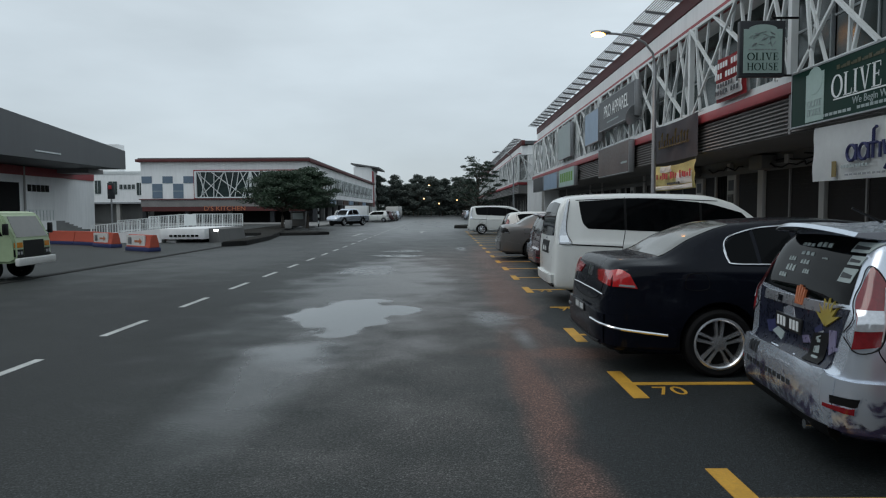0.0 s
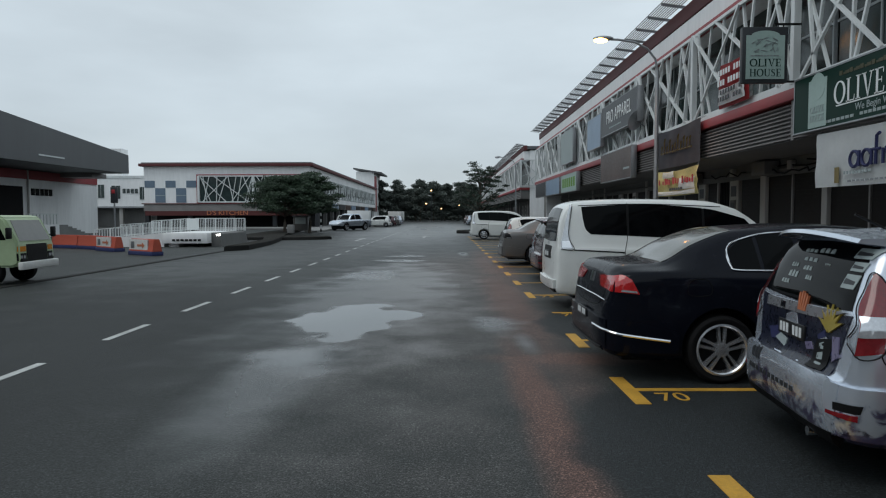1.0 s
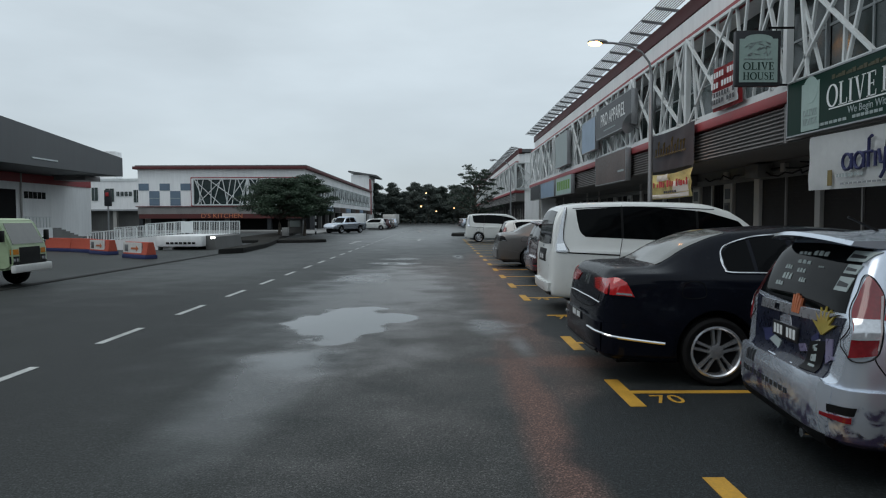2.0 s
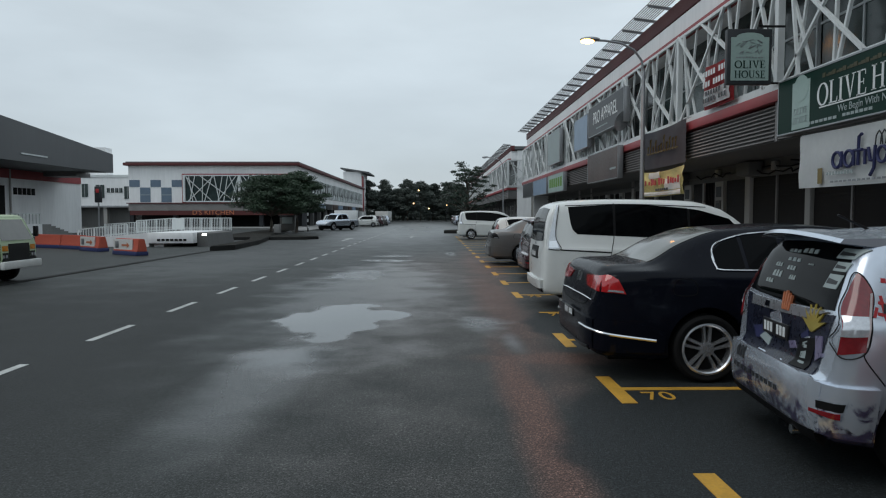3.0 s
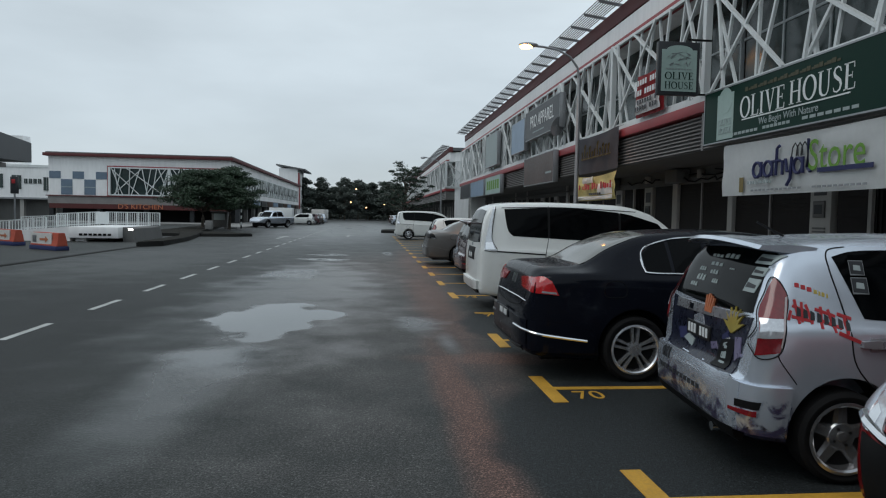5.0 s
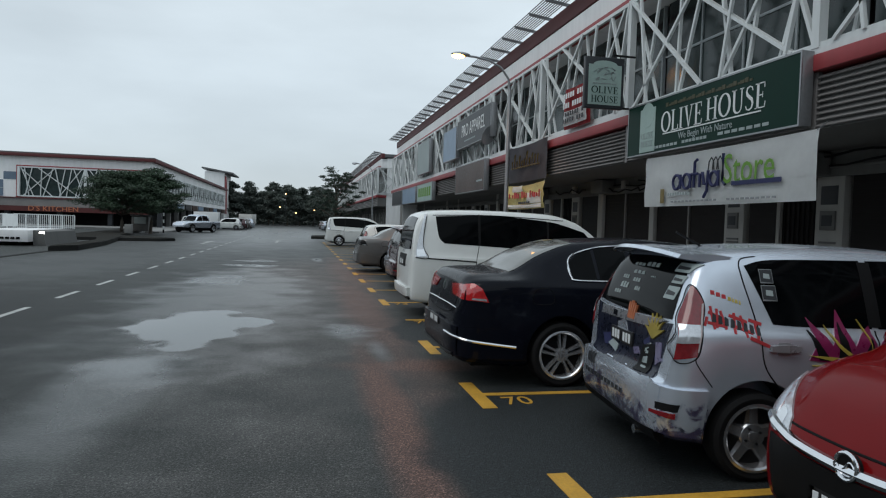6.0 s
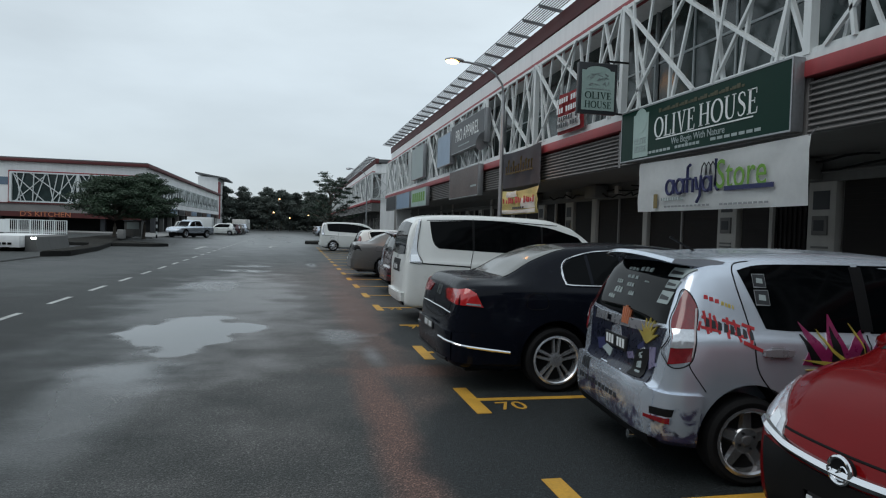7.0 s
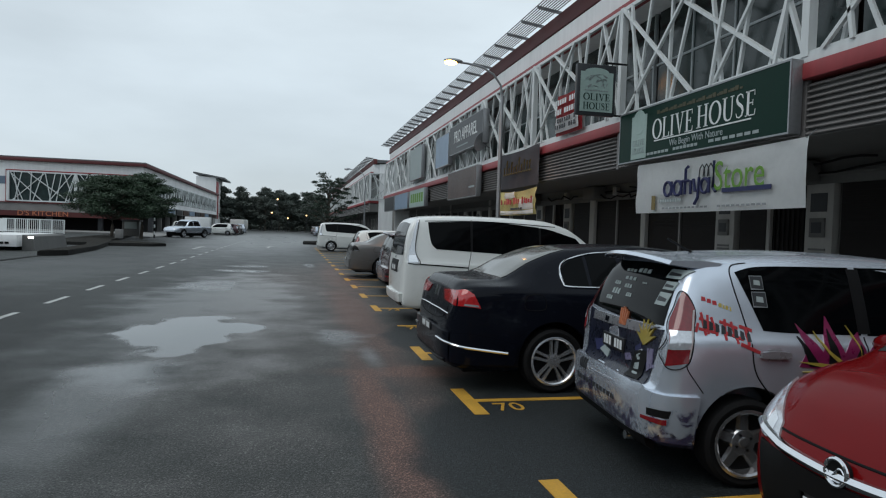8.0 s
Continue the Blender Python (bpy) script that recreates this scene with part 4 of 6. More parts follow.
class Skin:
    """A body's surface, on which panes, lamps, seams and prints are laid."""

    def __init__(self, bm, length):
        self.tree, self.length = BVHTree.FromBMesh(bm), length

    def place(self, a, b, side, off):
        if side in ("right", "left"):
            o, d = ((a, -3, b), (0, 1, 0)) if side == "right" else ((a, 3, b), (0, -1, 0))
        elif side == "rear":
            o, d = (-3, a, b), (1, 0, 0)
        elif side == "front":
            o, d = (self.length + 3, a, b), (-1, 0, 0)
        else:
            o, d = (a, b, 5), (0, 0, -1)
        hit, nrm, _, _ = self.tree.ray_cast(Vector(o), Vector(d))
        if hit is None:
            hit, nrm, _, _ = self.tree.find_nearest(Vector(o) + Vector(d) * 2.4)
        if nrm.dot(Vector(d)) > 0:
            nrm = -nrm
        return hit + nrm * off

    def patch(self, low, high, side, off=0.004, n=14, m=6):
        bm = bmesh.new()
        g = []
        for i in range(n + 1):
            p, q = along(low, i / n), along(high, i / n)
            col = []
            for j in range(m + 1):
                t = j / m
                col.append((p[0] + t * (q[0] - p[0]), p[1] + t * (q[1] - p[1])))
            g.append(col)
        top = [[bm.verts.new(self.place(*c, side, off)) for c in col] for col in g]
        for i in range(n):
            for j in range(m):
                bm.faces.new((top[i][j], top[i + 1][j], top[i + 1][j + 1], top[i][j + 1]))
        rim = [(i, 0) for i in range(n + 1)] + [(n, j) for j in range(1, m + 1)] + [(i, m) for i in range(n - 1, -1, -1)] + [(0, j) for j in range(m - 1, 0, -1)]
        low_ring = [bm.verts.new(self.place(*g[i][j], side, -0.004)) for i, j in rim]
        for k in range(len(rim)):
            (i, j), (i2, j2) = rim[k], rim[(k + 1) % len(rim)]
            bm.faces.new((top[i][j], low_ring[k], low_ring[(k + 1) % len(rim)], top[i2][j2]))
        return bm

    def line(self, pts, side, r, off=0.004, n=24, closed=False):
        pts = list(pts) + ([pts[0]] if closed else [])
        return tube([self.place(*along(pts, i / n), side, off) for i in range(n + 1)], r, 6)


def flip(line):
    return [(-a, b) for a, b in line]


def wheel(parent, x, y, r, rim_r, width, out, rim_mat, spokes=5, twin=False, deep=False):
    """A tyre on a spoked rim; out is +1 or -1, the way its face looks."""
    hub = part("wheel", lathe([(0.02, -out * width * 0.3), (0.05, -out * width * 0.3), (rim_r * 0.85, -out * width * 0.28), (rim_r * 0.85, out * width * 0.12), (0.05, out * width * 0.12), (0.0201, out * width * 0.13)], 24), "dark", parent)
    hub.location = (x, y, r)
    h = width / 2
    part("tyre", lathe([(rim_r - 0.01, -h * 0.8), (rim_r + 0.03, -h), (r - 0.03, -h), (r - 0.004, -h * 0.8), (r, -h * 0.3), (r, h * 0.3), (r - 0.004, h * 0.8), (r - 0.03, h), (rim_r + 0.03, h), (rim_r - 0.01, h * 0.8)], 40), "rubber", hub)
    bm = lathe([(rim_r + 0.004, out * h * 0.98), (rim_r - 0.014, out * h * 1.02), (rim_r - 0.026, out * h * 0.9), (rim_r - 0.035, out * h * 0.2), (rim_r - 0.035, -out * h * 0.3)], 40)
    dish = 0.45 if deep else 0.72
    for k in range(spokes):
        mid_a = 2 * math.pi * k / spokes + 0.3
        for d in ((-1, 1) if twin else (0,)):
            a, b = mid_a + d * 0.34, mid_a + d * 0.155
            r0, r1 = 0.062, rim_r - 0.018
            wa, wb = (0.030, 0.044) if twin else (0.10, 0.082)
            ring = []
            for ang, rr, w, yy in ((a, r0, wa, 0.86 if not deep else 0.5), (b, r1, wb, dish)):
                for e in (-1, 1):
                    for y2, sh in ((yy, 0.62), (yy - 0.28, 1.0)):
                        ring.append(bm.verts.new((rr * math.cos(ang) - e * w / 2 * sh * math.sin(ang), out * h * y2, rr * math.sin(ang) + e * w / 2 * sh * math.cos(ang))))
            p0, p1, p2, p3, q0, q1, q2, q3 = ring
            for f in ((p0, p2, q2, q0), (p0, q0, q1, p1), (p2, p3, q3, q2), (p1, q1, q3, p3), (p0, p1, p3, p2), (q0, q2, q3, q1)):
                bm.faces.new(f)
    if deep:
        tmp = bpy.data.meshes.new("disc")
        dsc = lathe([(0.001, out * h * 0.52), (0.08, out * h * 0.52), (0.09, out * h * 0.42), (0.09, out * h * 0.1)], 28)
        dsc.to_mesh(tmp)
        dsc.free()
        bm.from_mesh(tmp)
        for k in range(4):
            ang = math.pi * k / 2 + 0.5
            part("wheel_nut", bar((0.055 * math.cos(ang), out * h * 0.5, 0.055 * math.sin(ang)), (0.055 * math.cos(ang), out * h * 0.6, 0.055 * math.sin(ang)), 0.018, None, 6), "plastic", hub)
    q = 0.62 if deep else 0.9
    c = lathe([(0.001, out * h * q), (0.028, out * h * q), (0.034, out * h * (q - 0.1)), (0.036, out * h * 0.3)] if deep else [(0.001, out * h * 0.9), (0.04, out * h * 0.9), (0.07, out * h * 0.84), (0.075, out * h * 0.4)], 20)
    tmp = bpy.data.meshes.new("cap")
    c.to_mesh(tmp)
    c.free()
    bm.from_mesh(tmp)
    part("rim", bm, rim_mat, hub, smooth=30)
    return hub


def hull(root, stations, paint, wheels, r_arch, label=""):
    """The painted body with its wheel arches cut out. Returns its skin."""
    bm = loft(stations)
    skin = Skin(bm, stations[-1][0])
    w = max(s[4] for s in stations)
    body = part("body", bm, paint, root, label, smooth=40)
    for x in wheels:
        for s in (-1, 1):
            cut = bmesh.new()
            bmesh.ops.create_cone(cut, cap_ends=True, segments=40, radius1=r_arch, radius2=r_arch, depth=0.56, matrix=pose(x, s * (w - 0.02), r_arch * 0.93, 90, 0, 0))
            me = bpy.data.meshes.new("cut")
            cut.to_mesh(me)
            cut.free()
            cutter = new("cut", me)
            cutter.parent = root
            md = body.modifiers.new("arch", "BOOLEAN")
            md.operation, md.object, md.solver = "DIFFERENCE", cutter, "EXACT"
            bpy.context.view_layer.update()
            done = bpy.data.meshes.new_from_object(body.evaluated_get(bpy.context.evaluated_depsgraph_get()))
            body.modifiers.clear()
            body.data = done
            bpy.data.objects.remove(cutter)
    body.data.materials.clear()
    body.data.materials.append(M[paint])
    body.data.shade_smooth()
    body.data.set_sharp_from_angle(angle=radians(38))
    part("underbody", box(0.35, stations[-1][0] - 0.4, -w + 0.3, w - 0.3, 0.17, 0.5), "dark", root)
    for x in wheels:
        for s in (-1, 1):
            y = s * (w - 0.01)
            bm = lathe([(r_arch - 0.004, -0.2), (r_arch - 0.004, 0.0)], 36)
            bm.transform(Matrix.Translation((x, s * (w - 0.09), r_arch * 0.93)) @ Matrix.Diagonal((1, s, 1, 1)))
            bmesh.ops.delete(bm, geom=[v for v in bm.verts if v.co.z < 0.22], context="VERTS")
            part("wheel_arch", bm, "dark", root)
    return skin


def both(root, skin, name, low, high, material, off=0.004, label="", n=14, m=6):
    for s in ("right", "left"):
        part(name, skin.patch(low, high, s, off, n, m), material, root, label)


def plate(root, skin, y, z, w, h, side, marks=7, lift=0.0):
    """A number plate with plain bars for its writing."""
    d = -1 if side == "rear" else 1
    x = skin.place(y, z, side, 0.0).x + d * lift
    p = part("number_plate", box(min(x, x + d * 0.016), max(x, x + d * 0.016), y - w / 2, y + w / 2, z - h / 2, z + h / 2, 0.003), "plate_black", root, "black number plate")
    step = w * 0.88 / marks
    for k in range(marks):
        if k == 3:
            continue
        yy = y - w * 0.44 + step * (k + 0.5)
        part("plate_bar", box(min(x + d * 0.014, x + d * 0.02), max(x + d * 0.014, x + d * 0.02), yy - step * 0.3, yy + step * 0.3, z - h * 0.32, z + h * 0.32), "print_white", p)


def mirrors(root, x, y, z, paint):
    for s in (-1, 1):
        bm = bmesh.new()
        bmesh.ops.create_icosphere(bm, subdivisions=2, radius=1, matrix=Matrix.Translation((x, s * (y + 0.1), z)) @ Matrix.Diagonal((0.06, 0.11, 0.07, 1)))
        beam(bm, (x, s * (y - 0.04), z - 0.04), (x, s * (y + 0.05), z - 0.02), 0.04)
        part("wing_mirror", bm, paint, root)


SEDAN = [(0.12, 0.42, 0.60, 0.62, 0.48, 0.46, 0.42), (0.14, 0.31, 0.69, 0.73, 0.68, 0.65, 0.59), (0.185, 0.26, 0.84, 0.90, 0.80, 0.76, 0.67), (0.24, 0.24, 0.99, 1.07, 0.855, 0.805, 0.70), (0.31, 0.23, 1.03, 1.118, 0.875, 0.825, 0.73), (0.43, 0.22, 1.05, 1.130, 0.89, 0.845, 0.74), (0.68, 0.20, 1.06, 1.140, 0.905, 0.86, 0.70),
         (1.05, 0.20, 1.06, 1.34, 0.91, 0.855, 0.63), (1.50, 0.20, 1.05, 1.475, 0.91, 0.85, 0.58), (2.2, 0.20, 1.03, 1.51, 0.91, 0.85, 0.58), (2.9, 0.20, 1.01, 1.47, 0.91, 0.85, 0.59), (3.3, 0.20, 0.99, 1.28, 0.91, 0.85, 0.64),
         (3.75, 0.20, 0.95, 1.03, 0.90, 0.84, 0.72), (4.3, 0.22, 0.85, 0.92, 0.88, 0.80, 0.68), (4.6, 0.26, 0.74, 0.79, 0.80, 0.70, 0.58), (4.77, 0.36, 0.62, 0.64, 0.62, 0.55, 0.45)]
HATCH = [(0.00, 0.40, 0.55, 0.58, 0.44, 0.42, 0.38), (0.025, 0.30, 0.59, 0.625, 0.64, 0.61, 0.57), (0.065, 0.26, 0.62, 0.66, 0.74, 0.71, 0.66), (0.095, 0.25, 0.80, 0.86, 0.775, 0.75, 0.69), (0.125, 0.24, 0.96, 1.06, 0.79, 0.765, 0.68), (0.19, 0.23, 1.0, 1.23, 0.812, 0.778, 0.665), (0.285, 0.22, 1.0, 1.40, 0.824, 0.787, 0.635),
         (0.42, 0.21, 1.0, 1.48, 0.83, 0.785, 0.61), (1.2, 0.20, 0.98, 1.535, 0.833, 0.785, 0.60), (1.9, 0.20, 0.95, 1.52, 0.833, 0.785, 0.60), (2.35, 0.20, 0.93, 1.41, 0.833, 0.78, 0.62), (2.92, 0.20, 0.92, 1.02, 0.825, 0.77, 0.70),
         (3.25, 0.21, 0.86, 0.95, 0.79, 0.73, 0.64), (3.48, 0.23, 0.75, 0.83, 0.71, 0.64, 0.55), (3.62, 0.26, 0.64, 0.69, 0.59, 0.53, 0.46), (3.69, 0.32, 0.56, 0.58, 0.42, 0.38, 0.33)]
VAN = [(0.00, 0.42, 0.92, 0.95, 0.66, 0.64, 0.60), (0.03, 0.30, 1.05, 1.12, 0.79, 0.77, 0.73), (0.06, 0.27, 1.08, 1.38, 0.825, 0.805, 0.74), (0.12, 0.25, 1.08, 1.64, 0.84, 0.81, 0.71), (0.22, 0.24, 1.08, 1.79, 0.848, 0.815, 0.68),
       (0.5, 0.23, 1.08, 1.855, 0.85, 0.82, 0.67), (1.4, 0.22, 1.06, 1.885, 0.85, 0.82, 0.67), (2.5, 0.22, 1.04, 1.86, 0.85, 0.82, 0.67), (3.05, 0.22, 1.02, 1.74, 0.85, 0.82, 0.67), (3.95, 0.22, 0.98, 1.10, 0.84, 0.80, 0.72),
       (4.35, 0.24, 0.82, 0.92, 0.80, 0.74, 0.62), (4.6, 0.28, 0.68, 0.74, 0.70, 0.62, 0.5), (4.68, 0.36, 0.58, 0.60, 0.55, 0.5, 0.4)]


def sedan(at, paint, label, chrome=True, tail="lamp_bright", rim="alloy", twin=True, scale=1.0):
    root = thing("saloon_car", label, "car", "cars parked in the bays", at=at)
    ws = (1.22, 3.93)
    sk = hull(root, SEDAN, paint, ws, 0.375)
    both(root, sk, "side_window", [(1.34, 1.095), (1.45, 1.082), (1.60, 1.08)], [(1.335, 1.25), (1.45, 1.33), (1.60, 1.375)], "glass", label="dark rear quarter glass")
    both(root, sk, "side_window", [(1.64, 1.08), (1.8, 1.078), (1.98, 1.075)], [(1.64, 1.385), (1.8, 1.405), (1.98, 1.418)], "glass", label="dark rear door glass")
    both(root, sk, "side_window", [(2.04, 1.085), (2.6, 1.07), (3.25, 1.05)], [(2.04, 1.415), (2.6, 1.40), (3.10, 1.14)], "glass", label="dark front door glass")
    if chrome:
        ring = [(1.325, 1.10), (1.37, 1.073), (1.7, 1.066), (2.4, 1.06), (3.3, 1.045), (3.05, 1.20), (2.7, 1.40), (2.1, 1.432), (1.86, 1.420), (1.65, 1.398), (1.42, 1.335), (1.33, 1.265), (1.312, 1.18)]
        for s in ("right", "left"):
            part("window_trim", sk.line(ring, s, 0.011, 0.005, 60, True), "chrome", root, "chrome window surround")
            part("bumper_trim", sk.line([((-0.80 if s == "right" else 0.80), 0.50), ((-0.66 if s == "right" else 0.66), 0.513), ((-0.5 if s == "right" else 0.5), 0.518)], "rear", 0.013, 0.038), "chrome", root)
            part("bumper_trim", sk.line([(0.175, 0.50), (0.30, 0.47), (0.72, 0.415)], s, 0.014, 0.031), "chrome", root, "chrome bumper strip")
    part("boot_trim", sk.line([(-0.70, 0.775), (-0.4, 0.785), (0, 0.785), (0.4, 0.785), (0.70, 0.775)], "rear", 0.008, 0.004), "chrome" if chrome else "plastic", root)
    part("rear_window", sk.patch([(0.72, -0.60), (0.70, 0), (0.72, 0.60)], [(1.44, -0.50), (1.46, 0), (1.44, 0.50)], "top", 0.004, 12, 10), "screen_glass", root, "sloping rear screen, sky reflection partly in its colour")
    part("windscreen", sk.patch([(3.66, -0.62), (3.72, 0), (3.66, 0.62)], [(2.98, -0.52), (2.95, 0), (2.98, 0.52)], "top", 0.004, 12, 10), "glass", root)
    for s, nm in ((-1, "right"), (1, "left")):
        lamp = part("tail_lamp", sk.patch([(0.222, 0.869), (0.33, 0.862), (0.44, 0.850)], [(0.238, 1.012), (0.30, 1.022), (0.37, 0.985)], nm, 0.012, 14, 6), tail, root, "wrap-round tail lamp")
        part("reversing_strip", sk.patch([(0.27, 0.875), (0.42, 0.862)], [(0.28, 0.892), (0.41, 0.882)], nm, 0.0155, 10, 2), "lamp_clear", lamp)
        lo, hi = [(s * 0.43, 0.893), (s * 0.62, 0.88), (s * 0.815, 0.868)], [(s * 0.31, 0.985), (s * 0.57, 1.006), (s * 0.80, 1.012)]
        part("tail_lamp", sk.patch(lo, hi, "rear", 0.01, 8, 5), tail, root)
    for s in ("right", "left"):
        part("seam", sk.line([(2.01, 1.06), (2.01, 0.5), (1.7, 0.32)], s, 0.005, 0.0), "dark", root)
        part("seam", sk.line([(3.12, 1.02), (3.15, 0.32)], s, 0.005, 0.0), "dark", root)
        part("fuel_flap", sk.line([(0.92, 0.98), (1.08, 0.98), (1.1, 0.85), (0.9, 0.85)], s, 0.004, 0.0, 24, True), "dark", root)
        for x in (1.75, 2.85):
            part("door_handle", sk.patch([(x, 0.935), (x + 0.2, 0.925)], [(x, 0.96), (x + 0.2, 0.95)], s, 0.03, 6, 2), paint, root)
    part("seam", sk.line([(-0.62, 0.99), (-0.5, 0.72), (0.5, 0.72), (0.62, 0.99)], "rear", 0.005, 0.0), "dark", root)
    part("badge", sk.patch([(-0.05, 0.90), (0.05, 0.90)], [(-0.05, 1.0), (0.05, 1.0)], "rear", 0.012, 4, 4), "chrome", root, "plain chrome badge")
    plate(root, sk, -0.02, 0.585, 0.42, 0.09, "rear", lift=0.030)
    part("rear_bumper", sk.patch([(-0.76, 0.32), (-0.4, 0.30), (0.4, 0.30), (0.76, 0.32)], [(-0.78, 0.60), (-0.4, 0.61), (0.4, 0.61), (0.78, 0.60)], "rear", 0.035, 26, 8), paint, root, "moulded rear bumper")
    part("rear_apron", sk.patch([(-0.60, 0.27), (0.60, 0.27)], [(-0.66, 0.33), (0.66, 0.33)], "rear", 0.012, 14, 3), "plastic", root)
    both(root, sk, "bumper_side", [(0.18, 0.32), (0.4, 0.30), (0.80, 0.29)], [(0.18, 0.60), (0.4, 0.595), (0.82, 0.50)], paint, 0.028, "", 16, 6)
    part("rear_diffuser_lip", sk.line([(-0.7, 0.33), (0, 0.32), (0.7, 0.33)], "rear", 0.012, 0.04), "plastic", root)
    mirrors(root, 3.15, 0.86, 1.05, paint)
    for x in ws:
        for s in (-1, 1):
            wheel(root, x, s * 0.80, 0.325, 0.245, 0.225, s, rim, 5, twin)
    return root, sk


def hatch(at, paint, label, rim="dull_alloy", tail="lamp_red", spoiler=True, name="hatchback_car", deep=False):
    root = thing(name, label, "car", "cars parked in the bays", at=at)
    ws = (0.645, 3.07)
    sk = hull(root, HATCH, paint, ws, 0.345)
    both(root, sk, "side_window", [(0.755, 1.02), (0.95, 1.008), (1.45, 1.0)], [(0.617, 1.39), (0.82, 1.43), (1.45, 1.44)], "glass", label="dark tinted rear glass")
    both(root, sk, "side_window", [(1.50, 1.0), (2.0, 0.99), (2.62, 0.985)], [(1.50, 1.44), (2.0, 1.41), (2.42, 1.16)], "glass", label="dark tinted door glass")
    both(root, sk, "window_pillar", [(1.43, 1.01), (1.52, 1.01)], [(1.43, 1.43), (1.52, 1.43)], "plastic", 0.006, "", 3, 8)
    part("rear_window", sk.patch([(-0.655, 1.025), (0, 1.0), (0.655, 1.025)], [(-0.56, 1.40), (0, 1.415), (0.56, 1.40)], "rear", 0.005, 16, 10), "glass", root, "dark rear screen")
    part("windscreen", sk.patch([(2.86, -0.62), (2.9, 0), (2.86, 0.62)], [(2.4, -0.54), (2.36, 0), (2.4, 0.54)], "top", 0.004, 12, 10), "glass", root)
    for s in ("right", "left"):
        part("seam", sk.line([(0.72, 1.452), (0.60, 1.425), (0.585, 1.32), (0.642, 1.017), (0.677, 0.766), (0.78, 0.62)], s, 0.005, 0.0), "dark", root)
        part("seam", sk.line([(1.47, 0.99), (1.48, 0.3)], s, 0.005, 0.0), "dark", root)
        part("seam", sk.line([(2.62, 0.95), (2.6, 0.3)], s, 0.005, 0.0), "dark", root)
        part("seam", sk.line([(0.223, 0.805), (0.229, 0.76), (0.33, 0.62)], s, 0.004, 0.0), "dark", root)
        for x in (0.705, 2.1):
            part("door_handle", sk.patch([(x, 0.855), (x + 0.1, 0.85), (x + 0.2, 0.855)], [(x, 0.89), (x + 0.1, 0.898), (x + 0.2, 0.89)], s, 0.035, 8, 2), "dull_alloy", root)
            part("handle_cup", sk.patch([(x + 0.06, 0.83), (x + 0.15, 0.83)], [(x + 0.06, 0.91), (x + 0.15, 0.91)], s, 0.003, 6, 3), "dull_alloy", root)
    if spoiler:
        bm = bmesh.new()
        prof = [(0.08, 1.475), (0.10, 1.50), (0.30, 1.505), (0.46, 1.49), (0.40, 1.45), (0.24, 1.455)]
        a = [[bm.verts.new((x + 0.10 * (abs(y) / 0.62) ** 2, y, z - 0.05 * (abs(y) / 0.62) ** 2)) for x, z in prof] for y in np.linspace(-0.60, 0.60, 13)]
        for p, q in zip(a, a[1:]):
            for k in range(6):
                bm.faces.new((p[k], p[(k + 1) % 6], q[(k + 1) % 6], q[k]))
        bm.faces.new(a[0])
        bm.faces.new(a[-1])
        part("roof_spoiler", bm, paint, root, "roof spoiler over the rear screen")
    for s in ("right", "left"):
        part("lamp_bezel", sk.line([(0.10, 0.78), (0.226, 0.805), (0.266, 1.0), (0.296, 1.14), (0.245, 1.255), (0.188, 1.148), (0.128, 1.0)], s, 0.004, 0.008, 44, True), "plastic", root)
        lamp = part("tail_lamp", sk.patch([(0.10, 0.785), (0.133, 0.999), (0.193, 1.148), (0.238, 1.24)], [(0.222, 0.81), (0.262, 1.0), (0.291, 1.14), (0.25, 1.25)], s, 0.014, 18, 8), tail, root, "tall tail lamp at the rear corner")
        part("reversing_lens", sk.patch([(0.114, 0.89), (0.136, 1.005)], [(0.240, 0.90), (0.260, 1.008)], s, 0.018, 8, 6), "lamp_clear", lamp)
        part("lens_strip", sk.patch([(0.224, 0.84), (0.249, 1.0), (0.277, 1.135)], [(0.230, 0.84), (0.260, 1.0), (0.289, 1.14)], s, 0.0195, 12, 2), "lamp_pale", lamp)
        part("bumper_reflector", sk.patch([(0.03, 0.425), (0.11, 0.413)], [(0.03, 0.447), (0.11, 0.45)], s, 0.050, 8, 3), "lamp_red", root)
        part("bumper_vent", sk.patch([(0.045, 0.455), (0.125, 0.46)], [(0.045, 0.50), (0.135, 0.508)], s, 0.046, 8, 3), "plastic", root)
    part("rear_bumper", sk.patch([(-0.70, 0.31), (-0.4, 0.29), (0.4, 0.29), (0.70, 0.31)], [(-0.72, 0.60), (-0.4, 0.61), (0.4, 0.61), (0.72, 0.60)], "rear", 0.045, 24, 8), paint, root, "moulded rear bumper")
    both(root, sk, "bumper_side", [(0.05, 0.31), (0.27, 0.30)], [(0.05, 0.60), (0.30, 0.60)], paint, 0.038, "", 10, 6)
    part("rear_apron", sk.patch([(-0.66, 0.25), (0.66, 0.25)], [(-0.68, 0.32), (0.68, 0.32)], "rear", 0.05, 14, 3), "plastic", root)
    mirrors(root, 2.5, 0.78, 1.0, paint)
    for x in ws:
        for s in (-1, 1):
            wheel(root, x, s * 0.735, 0.29, 0.222 if deep else 0.19, 0.2, s, rim, 5, deep=deep)
    return root, sk


